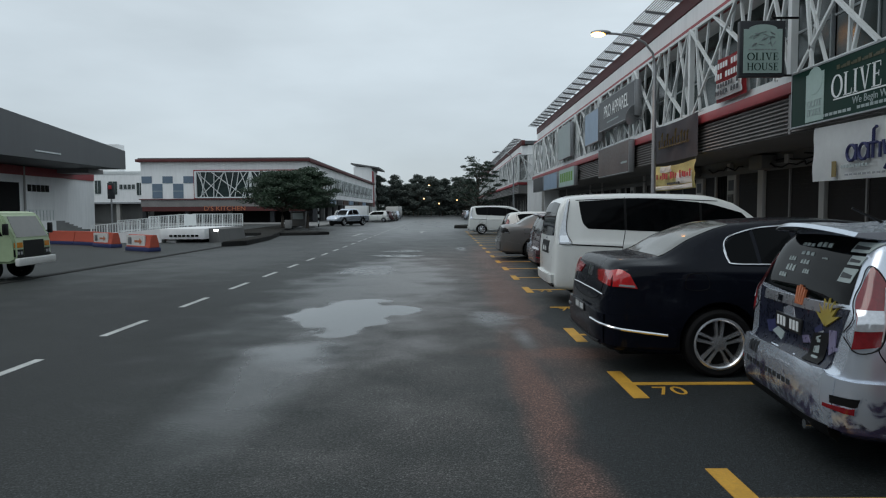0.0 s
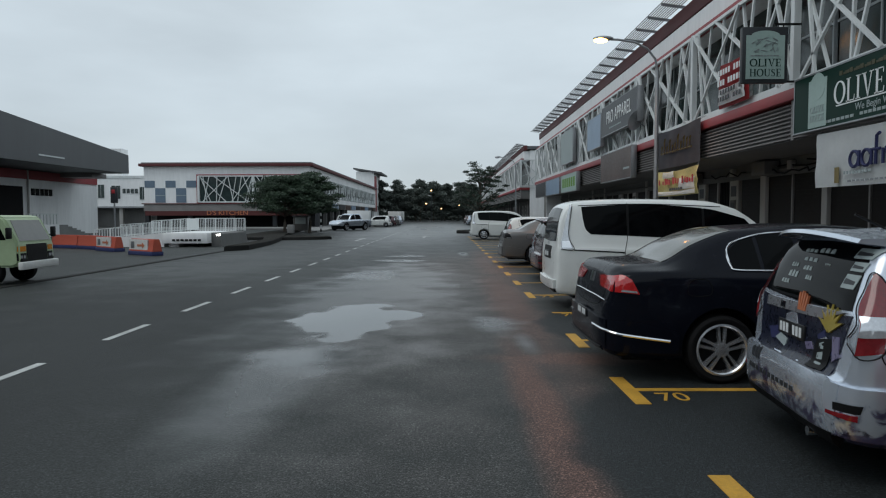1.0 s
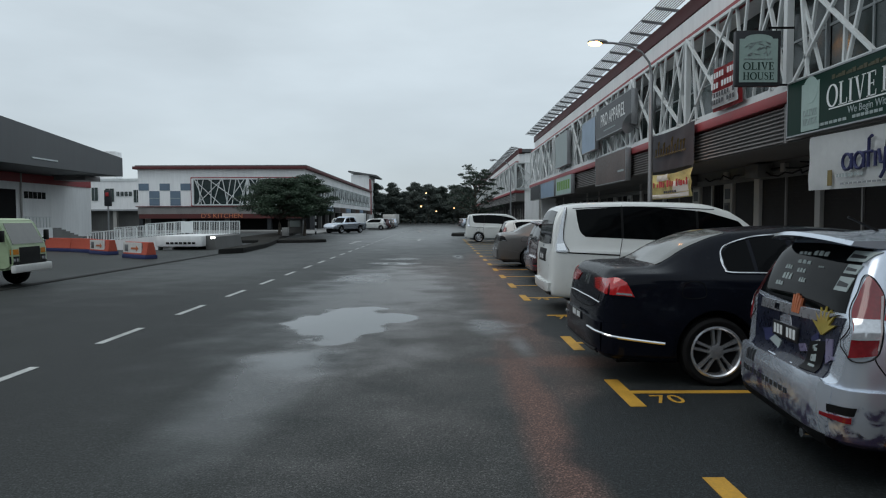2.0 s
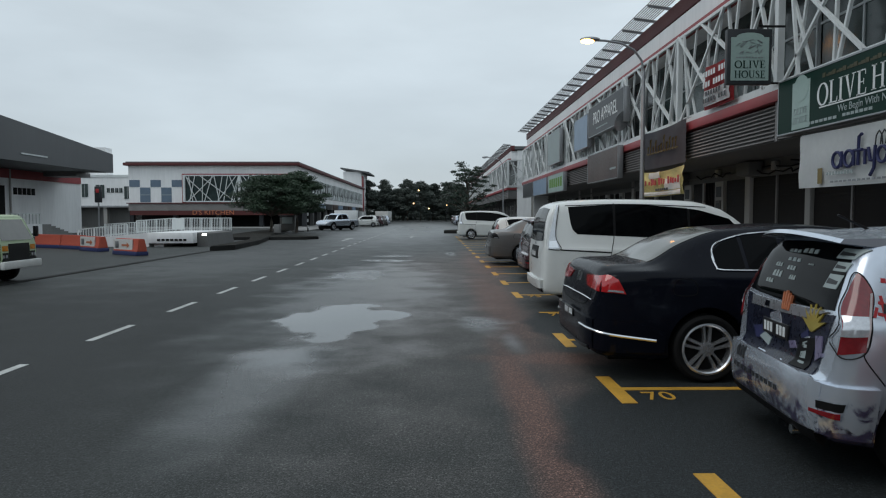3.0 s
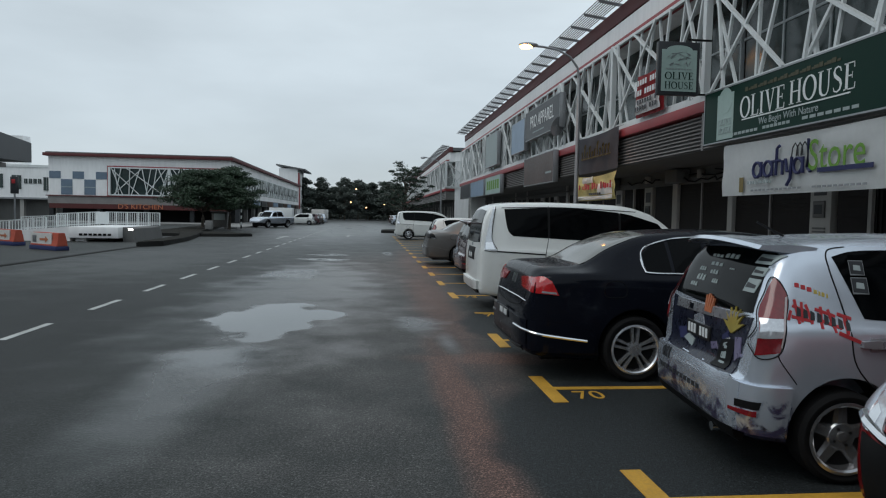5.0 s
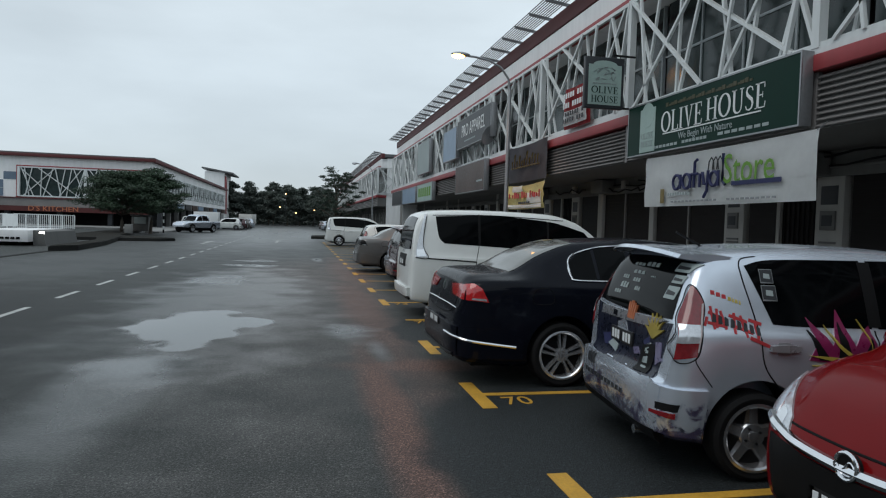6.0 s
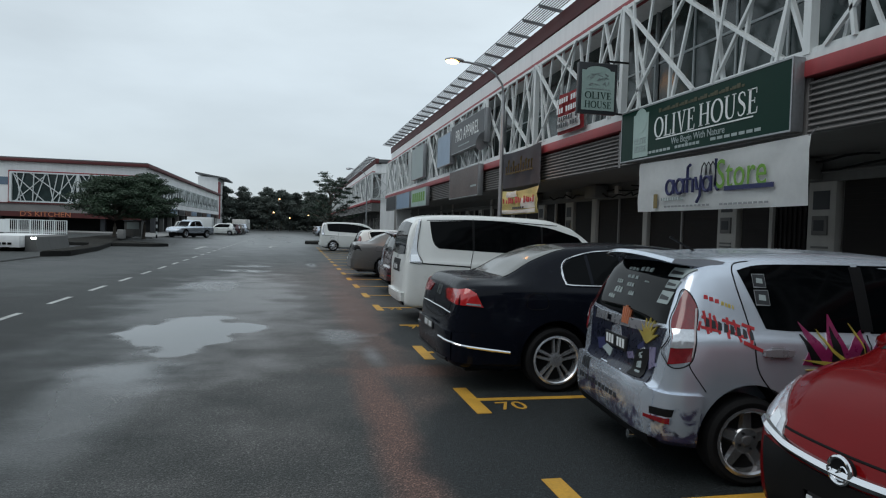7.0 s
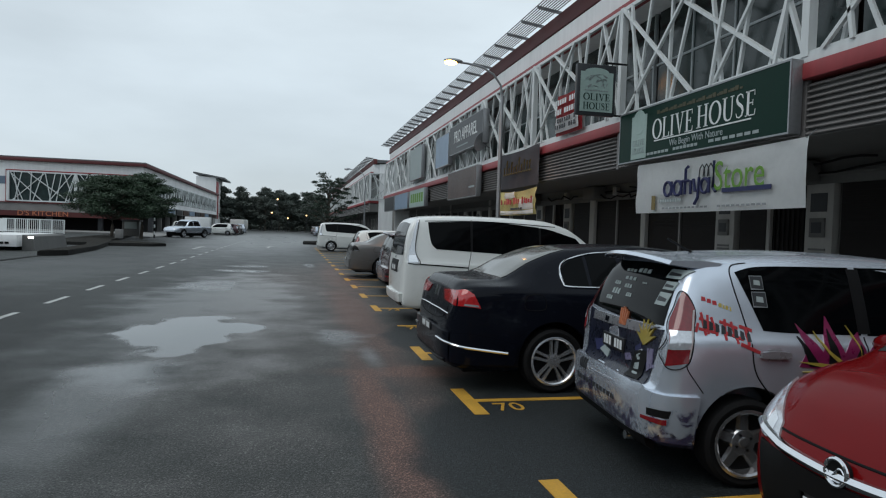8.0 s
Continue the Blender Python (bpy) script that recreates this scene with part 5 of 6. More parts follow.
def van(at, label, paint="paint_white"):
    root = thing("passenger_van", label, "van", "cars parked in the bays", at=at)
    ws = (0.86, 3.72)
    sk = hull(root, VAN, paint, ws, 0.37)
    both(root, sk, "side_window", [(0.60, 1.275), (0.515, 1.36), (0.475, 1.52), (0.45, 1.735)], [(1.21, 1.247), (1.21, 1.40), (1.21, 1.60), (1.21, 1.775)], "glass", label="dark tinted rear quarter glass")
    both(root, sk, "side_window", [(1.24, 1.245), (1.8, 1.22), (2.48, 1.19)], [(1.24, 1.775), (1.8, 1.765), (2.48, 1.71)], "glass", label="dark tinted sliding door glass")
    both(root, sk, "side_window", [(2.51, 1.19), (3.0, 1.13), (3.6, 1.08)], [(2.51, 1.705), (2.73, 1.665), (3.2, 1.53)], "glass", label="dark tinted door glass")
    both(root, sk, "window_pillar", [(1.205, 1.25), (1.245, 1.25)], [(1.205, 1.77), (1.245, 1.77)], "plastic", 0.006, "", 3, 8)
    both(root, sk, "window_pillar", [(2.475, 1.19), (2.515, 1.19)], [(2.475, 1.70), (2.515, 1.70)], "plastic", 0.006, "", 3, 8)
    part("rear_window", sk.patch([(-0.68, 1.16), (0, 1.14), (0.68, 1.16)], [(-0.60, 1.70), (0, 1.73), (0.60, 1.70)], "rear", 0.005, 14, 12), "glass", root, "tall dark rear screen")
    part("windscreen", sk.patch([(3.88, -0.64), (3.92, 0), (3.88, 0.64)], [(3.12, -0.58), (3.08, 0), (3.12, 0.58)], "top", 0.004, 12, 10), "glass", root)
    for s in ("right", "left"):
        lamp = part("tail_lamp", sk.patch([(0.10, 1.03), (0.105, 1.17), (0.205, 1.58), (0.262, 1.76)], [(0.30, 1.03), (0.222, 1.26), (0.245, 1.58), (0.295, 1.757)], s, 0.012, 18, 6), "lamp_clear", root, "tall clear tail lamp")
        part("reversing_lens", sk.patch([(0.115, 1.045), (0.27, 1.045)], [(0.12, 1.16), (0.235, 1.165)], s, 0.016, 8, 6), "chrome", lamp)
        part("lamp_bezel", sk.line([(0.095, 1.025), (0.31, 1.025), (0.225, 1.26), (0.30, 1.765)], s, 0.006, 0.01, 30), "plastic", root)
        part("door_rail", sk.line([(0.31, 1.012), (0.75, 0.99), (1.165, 0.967)], s, 0.012, 0.0), "dark", root, "sliding door rail")
        part("seam", sk.line([(1.225, 1.80), (1.215, 1.25), (1.165, 0.96), (1.16, 0.6), (1.2, 0.30)], s, 0.006, 0.0), "dark", root)
        part("seam", sk.line([(2.52, 1.12), (2.52, 0.30)], s, 0.006, 0.0), "dark", root)
        part("fuel_flap", sk.line([(0.72, 0.88), (0.9, 0.88), (0.9, 0.74), (0.72, 0.74)], s, 0.004, 0.0, 24, True), "dark", root)
        part("roof_gutter", sk.line([(0.4, 1.755), (1.5, 1.78), (2.8, 1.73)], s, 0.008, 0.0), "plastic", root)
        part("side_skirt", sk.patch([(1.35, 0.23), (3.25, 0.22)], [(1.35, 0.33), (3.25, 0.31)], s, 0.012, 14, 3), paint, root)
        for x in (1.5, 2.6):
            part("door_handle", sk.patch([(x, 0.95), (x + 0.2, 0.95)], [(x, 0.985), (x + 0.2, 0.985)], s, 0.03, 6, 2), paint, root)
    part("bumper_step", sk.patch([(-0.74, 0.36), (0, 0.34), (0.74, 0.36)], [(-0.76, 0.50), (0, 0.48), (0.76, 0.50)], "rear", 0.05, 14, 4), paint, root, "white rear bumper")
    part("bumper_slot", sk.patch([(-0.72, 0.30), (-0.30, 0.30)], [(-0.72, 0.335), (-0.30, 0.335)], "rear", 0.03, 8, 2), "plastic", root)
    part("plate_recess", sk.patch([(-0.34, 0.84), (0.34, 0.84)], [(-0.34, 1.06), (0.34, 1.06)], "rear", 0.01, 8, 4), "plastic", root)
    plate(root, sk, 0, 0.92, 0.42, 0.12, "rear")
    part("badge", sk.patch([(-0.05, 1.08), (0.05, 1.08)], [(-0.05, 1.13), (0.05, 1.13)], "rear", 0.012, 4, 4), "chrome", root)
    mirrors(root, 3.5, 0.82, 1.1, paint)
    for x in ws:
        for s in (-1, 1):
            wheel(root, x, s * 0.745, 0.325, 0.225, 0.21, s, "alloy", 7)
    return root, sk


# the black saloon beside the decorated hatchback
sedan(pose(1.38, 7.03, 0), "paint_black", "glossy black saloon car with chrome window trim, parked nose-in")
van(pose(1.83, 11.8, 0), "white passenger van with dark tinted windows, parked nose-in")
sedan(pose(1.66, 21.75, 0), "paint_grey", "old grey saloon car with dark tail lamps, parked nose-in", False, "plastic", "dull_alloy", False)
hatch(pose(2.5, 18.95, 0), "paint_silver", "small silver hatchback car parked beside the grey saloon", "dull_alloy", "lamp_red")
hatch(pose(2.25, 16.7, 0), "paint_maroon", "dark maroon hatchback car parked behind the white van")
hatch(pose(2.3, 26.7, 0), "paint_white", "white estate car with tall red tail lamps", "dull_alloy", "lamp_red", False)
van(pose(1.62, 43.9, 0), "white passenger van parked nose-in at the far bays")
hatch(pose(3.0, 112.0, 0), "paint_grey", "grey car parked far down the street")
hatch(pose(3.2, 104.0, 0), "paint_silver", "silver car parked far down the street")

# the decorated silver hatchback
deco, dsk = hatch(pose(2.34, 4.525, 0, 0, 0, -6.0), "printed_silver", "silver hatchback car with printed wrap graphics and stickers", "wheel_alloy", deep=True)
part("tailgate_wrap", dsk.patch([(-0.58, 0.62), (0, 0.593), (0.58, 0.62)], [(-0.68, 1.0), (0, 0.95), (0.68, 1.0)], "rear", 0.006, 16, 8), "wrap_dark", deco, "dark printed wrap on the tailgate")
part("tailgate_garnish", dsk.patch([(-0.34, 0.935), (0, 0.922), (0.55, 0.912)], [(-0.62, 1.01), (0, 0.992), (0.55, 0.982)], "rear", 0.014, 14, 3), "dull_alloy", deco)
for lo_, hi_, mt in (([(-0.30, 0.62), (-0.50, 0.625)], [(-0.33, 0.80), (-0.55, 0.84)], "plastic"), ([(-0.36, 0.64), (-0.44, 0.64)], [(-0.37, 0.78), (-0.43, 0.80)], "print_dim"), ([(0.30, 0.70), (0.12, 0.66)], [(0.22, 0.745), (0.10, 0.72)], "print_dim"), ([(-0.56, 0.70), (-0.62, 0.74)], [(-0.52, 0.85), (-0.60, 0.86)], "purple")):
    part("wrap_patch", dsk.patch(lo_, hi_, "rear", 0.013, 6, 6), mt, deco)
plate(deco, dsk, 0.05, 0.80, 0.42, 0.105, "rear", lift=0.006)
part("badge", dsk.patch([(0.20, 0.93), (0.28, 0.93)], [(0.20, 0.972), (0.28, 0.972)], "rear", 0.02, 6, 4), "chrome", deco)
random.seed(5)
for k in range(9):
    y, z = random.uniform(-0.52, 0.44), random.uniform(0.64, 0.88)
    w, h = random.uniform(0.05, 0.13), random.uniform(0.03, 0.12)
    part("wrap_patch", dsk.patch([(y - w, z), (y + w * 0.4, z - h * 0.4)], [(y - w * 0.3, z + h), (y + w, z + h * 0.6)], "rear", 0.009 + 0.0004 * k, 5, 3), random.choice(["purple", "navy", "print_dim", "wrap_dark", "paint_silver"]), deco)
for k in range(7):
    a = radians(20 + 23 * k)
    c = (-0.46, 0.89)
    tip = (c[0] + 0.17 * math.cos(a), c[1] + 0.15 * math.sin(a))
    part("wrap_spike", dsk.patch([(c[0] - 0.03 * math.sin(a), c[1] + 0.03 * math.cos(a)), tip], [(c[0] + 0.03 * math.sin(a), c[1] - 0.03 * math.cos(a)), tip], "rear", 0.014 + 0.0006 * k, 6, 2), "wrap_gold", deco)
for k in range(4):
    part("wrap_flame", dsk.patch([(0.0 - 0.028 * k, 0.945), (-0.028 - 0.028 * k, 0.945)], [(0.01 - 0.04 * k, 1.075 - 0.012 * abs(k - 1)), (-0.006 - 0.04 * k, 1.075 - 0.012 * abs(k - 1))], "rear", 0.02, 3, 5), "wrap_orange", deco)
for y, z, w, h in ((0.28, 1.33, 0.20, 0.022), (0.05, 1.335, 0.22, 0.03), (0.22, 1.27, 0.22, 0.026), (0.2, 1.21, 0.14, 0.03), (0.42, 1.22, 0.12, 0.03), (0.38, 1.15, 0.16, 0.045), (0.12, 1.15, 0.10, 0.03), (-0.05, 1.26, 0.08, 0.012), (0.46, 1.10, 0.13, 0.03)):
    y -= 0.12
    for j in range(3):
        part("sticker", dsk.patch([(y - w / 2 + w * j / 3, z), (y - w / 2 + w * (j + 0.72) / 3, z)], [(y - w / 2 + w * j / 3 + 0.01, z + h), (y - w / 2 + w * (j + 0.72) / 3, z + h * (0.8 + 0.2 * (j % 2)))], "rear", 0.009, 3, 2), "print_dim", deco)
for y, z, w, h in ((-0.515, 1.325, 0.17, 0.06), (-0.53, 1.25, 0.13, 0.055), (-0.52, 1.145, 0.14, 0.085)):
    st = part("sticker", dsk.patch([(y - w / 2, z), (y + w / 2, z)], [(y - w / 2 - 0.01, z + h), (y + w / 2 - 0.01, z + h)], "rear", 0.009, 5, 3), "print_dim", deco, "white square sticker")
    part("print_bar", dsk.patch([(y - w * 0.4, z + h * 0.3), (y + w * 0.4, z + h * 0.3)], [(y - w * 0.4, z + h * 0.55), (y + w * 0.38, z + h * 0.7)], "rear", 0.0105, 4, 2), "sign_dark", st)
# side prints on the near flank
for x, z, w, h, m_ in ((0.352, 1.202, 0.036, 0.026, "print_red"), (0.388, 1.19, 0.036, 0.026, "print_red"), (0.424, 1.178, 0.036, 0.026, "print_red"), (0.464, 1.165, 0.028, 0.024, "wrap_gold"), (0.492, 1.156, 0.016, 0.024, "wrap_gold"), (0.51, 1.15, 0.024, 0.024, "wrap_gold"), (0.538, 1.142, 0.014, 0.024, "wrap_gold")):
    part("print_bar", dsk.patch([(x, z), (x + w * 0.8, z - 0.003)], [(x + 0.004, z + h), (x + w * 0.8, z + h - 0.003)], "right", 0.003, 3, 2), m_, deco)
for k, (x0, z0, x1, z1, w) in enumerate(((0.27, 1.02, 0.44, 1.00, 0.02), (0.25, 0.955, 0.47, 0.95, 0.022), (0.30, 1.06, 0.33, 0.92, 0.02), (0.37, 1.05, 0.36, 0.93, 0.018), (0.41, 1.04, 0.46, 0.93, 0.02), (0.25, 0.99, 0.22, 0.93, 0.02), (0.50, 1.02, 0.70, 1.0, 0.022), (0.52, 0.96, 0.74, 0.935, 0.022), (0.56, 1.04, 0.55, 0.91, 0.02), (0.63, 1.03, 0.68, 0.90, 0.018), (0.72, 1.01, 0.86, 1.0, 0.024), (0.70, 0.90, 0.92, 0.87, 0.026), (0.79, 1.0, 0.80, 0.90, 0.022))):
    x0, x1 = 0.288 + (x0 - 0.22) * 0.60, 0.288 + (x1 - 0.22) * 0.60
    z0, z1, w = z0 + 0.075 - 0.13 * (x0 - 0.288), z1 + 0.075 - 0.13 * (x1 - 0.288), w * 0.85
    dx, dz = x1 - x0, z1 - z0
    q = math.hypot(dx, dz)
    ox, oz = -dz / q * w / 2, dx / q * w / 2
    part("wrap_stroke", dsk.patch([(x0 - ox, z0 - oz), (x1 - ox * 1.5, z1 - oz * 1.5)], [(x0 + ox, z0 + oz), (x1 + ox * 0.4, z1 + oz * 0.4)], "right", 0.003 + 0.0002 * k, 6, 2), "print_red", deco)
for k in range(8):
    part("print_bar", dsk.patch([(0.335 + 0.041 * k, 1.03 - 0.011 * k), (0.362 + 0.041 * k, 1.028 - 0.011 * k)], [(0.345 + 0.041 * k, 1.085 - 0.011 * k), (0.366 + 0.041 * k, 1.072 - 0.011 * k)], "right", 0.0065, 3, 2), "sign_dark", deco)
for k, (bx, tx, tz, w) in enumerate(((1.08, 0.98, 1.07, 0.10), (1.22, 1.20, 1.12, 0.13), (1.38, 1.42, 1.02, 0.12), (1.55, 1.62, 0.98, 0.12))):
    part("wrap_spike", dsk.patch([(bx - w, 0.80), (bx - w * 0.5, 0.92), (tx, tz)], [(bx + w, 0.78), (bx + w * 0.6, 0.90), (tx + 0.004, tz)], "right", 0.006 + 0.0008 * k, 8, 4), "magenta", deco, "magenta and black printed spikes")
    part("wrap_spike", dsk.patch([(bx - w * 0.3, 0.80), (tx - 0.0, tz - 0.08)], [(bx + w * 0.5, 0.80), (tx + 0.004, tz - 0.08)], "right", 0.0095 + 0.0008 * k, 8, 3), "plastic", deco)
for bx, bz, mx, mz, tx, tz in ((1.32, 0.80, 1.18, 0.90, 1.10, 1.02), (1.30, 0.79, 1.15, 0.81, 0.98, 0.83), (1.30, 0.76, 1.15, 0.765, 1.0, 0.765), (1.42, 0.83, 1.40, 0.95, 1.34, 1.06)):
    part("wrap_spike", dsk.patch([(bx, bz - 0.014), (mx, mz - 0.014), (tx, tz)], [(bx, bz + 0.014), (mx, mz + 0.012), (tx, tz + 0.002)], "right", 0.0135, 10, 2), "wrap_gold", deco)
for k in range(11):
    part("print_bar", dsk.patch([(0.52 - 0.075 * k, 0.44), (0.475 - 0.075 * k, 0.44)], [(0.52 - 0.075 * k, 0.475), (0.475 - 0.075 * k, 0.475)], "rear", 0.050, 2, 2), "sign_dark", deco)
for y in (0.30, 0.36, 0.42):
    part("print_bar", dsk.patch([(y, 0.53), (y + 0.035, 0.53)], [(y - 0.01, 0.60), (y + 0.04, 0.585)], "rear", 0.050, 2, 2), "sign_dark", deco)
for x, z, r in ((0.755, 1.324, 0.045), (0.757, 1.216, 0.05)):
    st = part("sticker", dsk.patch([(x - r, z - r), (x + r, z - r)], [(x - r, z + r), (x + r, z + r)], "right", 0.0055, 4, 4), "steel", deco)
    part("print_bar", dsk.patch([(x - r * 0.92, z - r * 0.8), (x + r * 0.92, z - r * 0.92)], [(x - r * 0.92, z + r * 0.9), (x + r * 0.92, z + r * 0.9)], "right", 0.007, 4, 4), "sign_dark", st)
    part("print_bar", dsk.patch([(x - r * 0.5, z - r * 0.3), (x + r * 0.5, z - r * 0.4)], [(x - r * 0.4, z + r * 0.4), (x + r * 0.5, z + r * 0.3)], "right", 0.0085, 4, 3), "print_dim", st)
part("aerial", tube([(0.62, -0.05, 1.50), (0.5, -0.05, 1.56), (0.42, -0.05, 1.60)], 0.008), "plastic", deco)
part("exhaust_tip", tube([(-0.02, -0.45, 0.24), (0.2, -0.45, 0.24)], 0.03, 14), "chrome", deco)

# the red hatchback, parked nose-out
red, rsk = hatch(pose(6.02, 2.34, 0, 0, 0, 180), "paint_red", "red hatchback car parked nose-out with chrome grille bar")
for s in (-1, 1):
    lamp = part("headlamp", rsk.patch([(s * 0.40, 0.62), (s * 0.55, 0.62), (s * 0.68, 0.70)], [(s * 0.44, 0.70), (s * 0.60, 0.80), (s * 0.70, 0.86)], "front", 0.012, 14, 8), "lamp_clear", red, "clear swept-back headlamp")
    part("projector", rsk.patch([(s * 0.47, 0.65), (s * 0.56, 0.65)], [(s * 0.48, 0.70), (s * 0.57, 0.735)], "front", 0.017, 6, 4), "chrome", lamp)
part("grille", rsk.patch([(-0.44, 0.27), (0, 0.25), (0.44, 0.27)], [(-0.53, 0.60), (0, 0.56), (0.53, 0.60)], "front", 0.016, 16, 6), "plastic", red, "black grille")
part("grille_bar", rsk.line([(-0.60, 0.665), (-0.35, 0.61), (0, 0.59), (0.35, 0.61), (0.60, 0.665)], "front", 0.026, 0.010, 30), "chrome", red, "chrome grille bar")
bc = rsk.place(0, 0.60, "front", 0.034)
circle = [bc + Vector((0, 0.058 * math.cos(q), 0.058 * math.sin(q))) for q in np.linspace(0, 2 * math.pi, 25)]
ring_ = part("badge", tube(circle, 0.010, 8), "chrome", red, "round plain chrome badge")
bm = lathe([(0.001, 0.006), (0.054, 0.006), (0.054, -0.03)], 24)
bm.transform(Matrix.Translation(bc - Vector((0.006, 0, 0))) @ pose(0, 0, 0, 0, 0, -90))
part("badge_centre", bm, "plastic", ring_)
part("badge_swirl", tube([bc + Vector((0.003, 0.048 * q, 0.022 * math.sin(math.pi * q))) for q in np.linspace(-0.95, 0.95, 13)], 0.0055, 6), "chrome", ring_)
part("bonnet_gap", rsk.line([(-0.66, 0.70), (-0.4, 0.675), (0, 0.665), (0.4, 0.675), (0.66, 0.70)], "front", 0.007, -0.001, 30), "dark", red)
plate(red, rsk, 0, 0.41, 0.42, 0.11, "front")

# ---- the corner block across the street ----
block = thing("corner_building", "white two-storey corner block with red roof edge and lattice window", "building")
BX0, BX1, BY0, BY1 = -38.2, -17.2, 83.0, 160.0
part("wall", box(BX0, BX1, BY0, BY1, 3.05, 7.8), "white_wall", block)
# recess and front pillars near black: ground-floor shade is put into their colour
part("ground_floor", box(BX0 + 0.5, BX1 - 2.4, BY0 + 2.4, BY1, 0, 3.05), "dark", block, "recessed shopfront near black for its shade")
for k in range(5):
    part("pillar", box(BX0 + k * 5.4, BX0 + k * 5.4 + 0.5, BY0 + 0.1, BY0 + 0.6, 0, 3.05), "sign_dark", block)
for k in range(13):
    part("pillar", box(BX1 - 0.6, BX1 - 0.1, BY0 + 5.8 * k + 0.2, BY0 + 5.8 * k + 0.7, 0, 3.05), "shade_wall", block)
part("fascia", box(BX0 - 0.4, BX1 + 0.5, BY0 - 0.6, BY1, 7.8, 8.15, 0.02), "dark_red", block, "dark red roof edge")
part("roof", box(BX0 - 0.2, BX1 + 0.3, BY0 - 0.3, BY1, 8.15, 8.3), "grey_roof", block)
part("canopy_edge", box(BX0 - 0.2, BX1 + 0.2, BY0 - 0.35, BY0, 3.06, 3.17), "dark_red", block)
# fascia red is darkened; the shade on it is part of the colour
part("shop_fascia", box(BX0 + 0.2, BX1 - 0.1, BY0 - 0.3, BY0 + 0.1, 1.62, 2.18), "shaded_red_board", block, "red shop fascia darkened for shade")
part("grey_band", box(BX0, BX1 - 0.05, BY0 - 0.2, BY0, 2.19, 3.045), "louvre", block)
part("side_louvre", box(BX1 - 0.1, BX1 + 0.06, BY0, BY1, 2.5, 3.4), "louvre", block)
text("lettering", "D'S KITCHEN", 0.78, pose(-27.6, BY0 - 0.31, 1.92, 90, 0, 0), "wrap_orange", block, "orange lettering", 0.01, 1.15)
for i in range(5):
    z0, z1 = (3.25, 5.08) if i % 2 else (5.15, 6.02)
    part("blue_panel", box(BX0 + 0.1 + i * 1.32, BX0 + 1.38 + i * 1.32, BY0 - 0.05, BY0 + 0.02, z0, z1), "chequer_blue", block)
    if i % 2:
        part("panel_bar", box(BX0 + 0.1 + i * 1.32, BX0 + 1.38 + i * 1.32, BY0 - 0.07, BY0 - 0.05, 4.12, 4.2), "print_dim", block, smooth=0)
part("lattice_frame", box(-31.3, -17.3, BY0 - 0.16, BY0 - 0.02, 6.62, 6.8), "red_paint", block)
part("lattice_frame", box(-31.3, -17.3, BY0 - 0.16, BY0 - 0.02, 3.18, 3.28), "red_paint", block)
part("lattice_frame", box(-31.5, -31.3, BY0 - 0.16, BY0 - 0.02, 3.18, 6.8), "red_paint", block)
part("lattice_glass", box(-31.2, -17.4, BY0 - 0.06, BY0 - 0.004, 3.3, 6.6), "window_glass", block)
for k in range(2):
    truss_panel(block, (-31.2 + 6.9 * k, BY0 - 0.25, 0), (1, 0, 0), 6.9, 3.28, 6.62, k == 1, 0.08, 1.8)
for k in range(11):
    a = BY0 + 2 + k * 6.6
    part("window_pane", box(BX1 - 0.02, BX1 + 0.05, a, a + 6.2, 4.2, 6.5), "window_glass", block)
    for j in range(7):
        part("truss_strut", bar((BX1 + 0.12, a + j * 0.95, 4.1), (BX1 + 0.12, a + 0.5 + (j * 5 % 7) * 0.9, 6.6), 0.14), "white_steel", block)
    part("shop_panel", box(BX1 + 0.06, BX1 + 0.2, a + 0.5, a + 5.5, 2.6, 3.3), ("sign_dark", "sign_brown", "sign_blue")[k % 3], block)

tower = thing("stair_tower", "white stair tower with red stripe and tilted roof", "building")
part("wall", box(-22, -17.6, 161.0, 175, 0, 12.2), "white_wall", tower)
part("stripe", box(-17.6, -17.35, 161.4, 164.5, 2.5, 11.2), "red_paint", tower, "red vertical stripe")
bm = box(-3.5, 3.5, 160.4, 176, 0, 0.35)
bm.transform(Matrix.Translation((-19.2, 0, 12.3)) @ Matrix.Rotation(radians(9), 4, "Y"))
part("roof", bm, "grey_roof", tower)
part("link_block", box(-30, -22, 163, 175, 0, 10.2), "white_wall", tower)

# ---- the shed on the far left ----
shed = thing("warehouse", "white warehouse with a deep grey metal eave and red band", "building")
part("wall", box(-52, -31, 26, 62, 0, 5.1), "white_wall", shed)
part("red_band", box(-31.0, -30.9, 26, 61.9, 4.5, 5.2), "red_paint", shed)
bm = bmesh.new()
prof = ((24, 5.2), (57.8, 5.3), (57.8, 6.9), (24, 9.6))
a = [bm.verts.new((-27.9, y, z)) for y, z in prof]
b = [bm.verts.new((-52, y, z)) for y, z in prof]
bm.faces.new(a)
bm.faces.new(b[::-1])
for k in range(4):
    bm.faces.new((a[k], b[k], b[(k + 1) % 4], a[(k + 1) % 4]))
part("eave", bm, "grey_roof", shed, "deep grey metal cladding", smooth=0)
part("soffit_box", box(-31, -28.2, 56, 58.4, 4.9, 5.28), "louvre", shed)
for y in (34, 45):
    part("eave_slot", box(-27.9, -27.84, y, y + 3, 5.75, 5.85), "white_steel", shed)
part("roof_vent", box(-32, -30.5, 52.5, 56.0, 7.2, 7.75, 0.05), "grey_roof", shed)
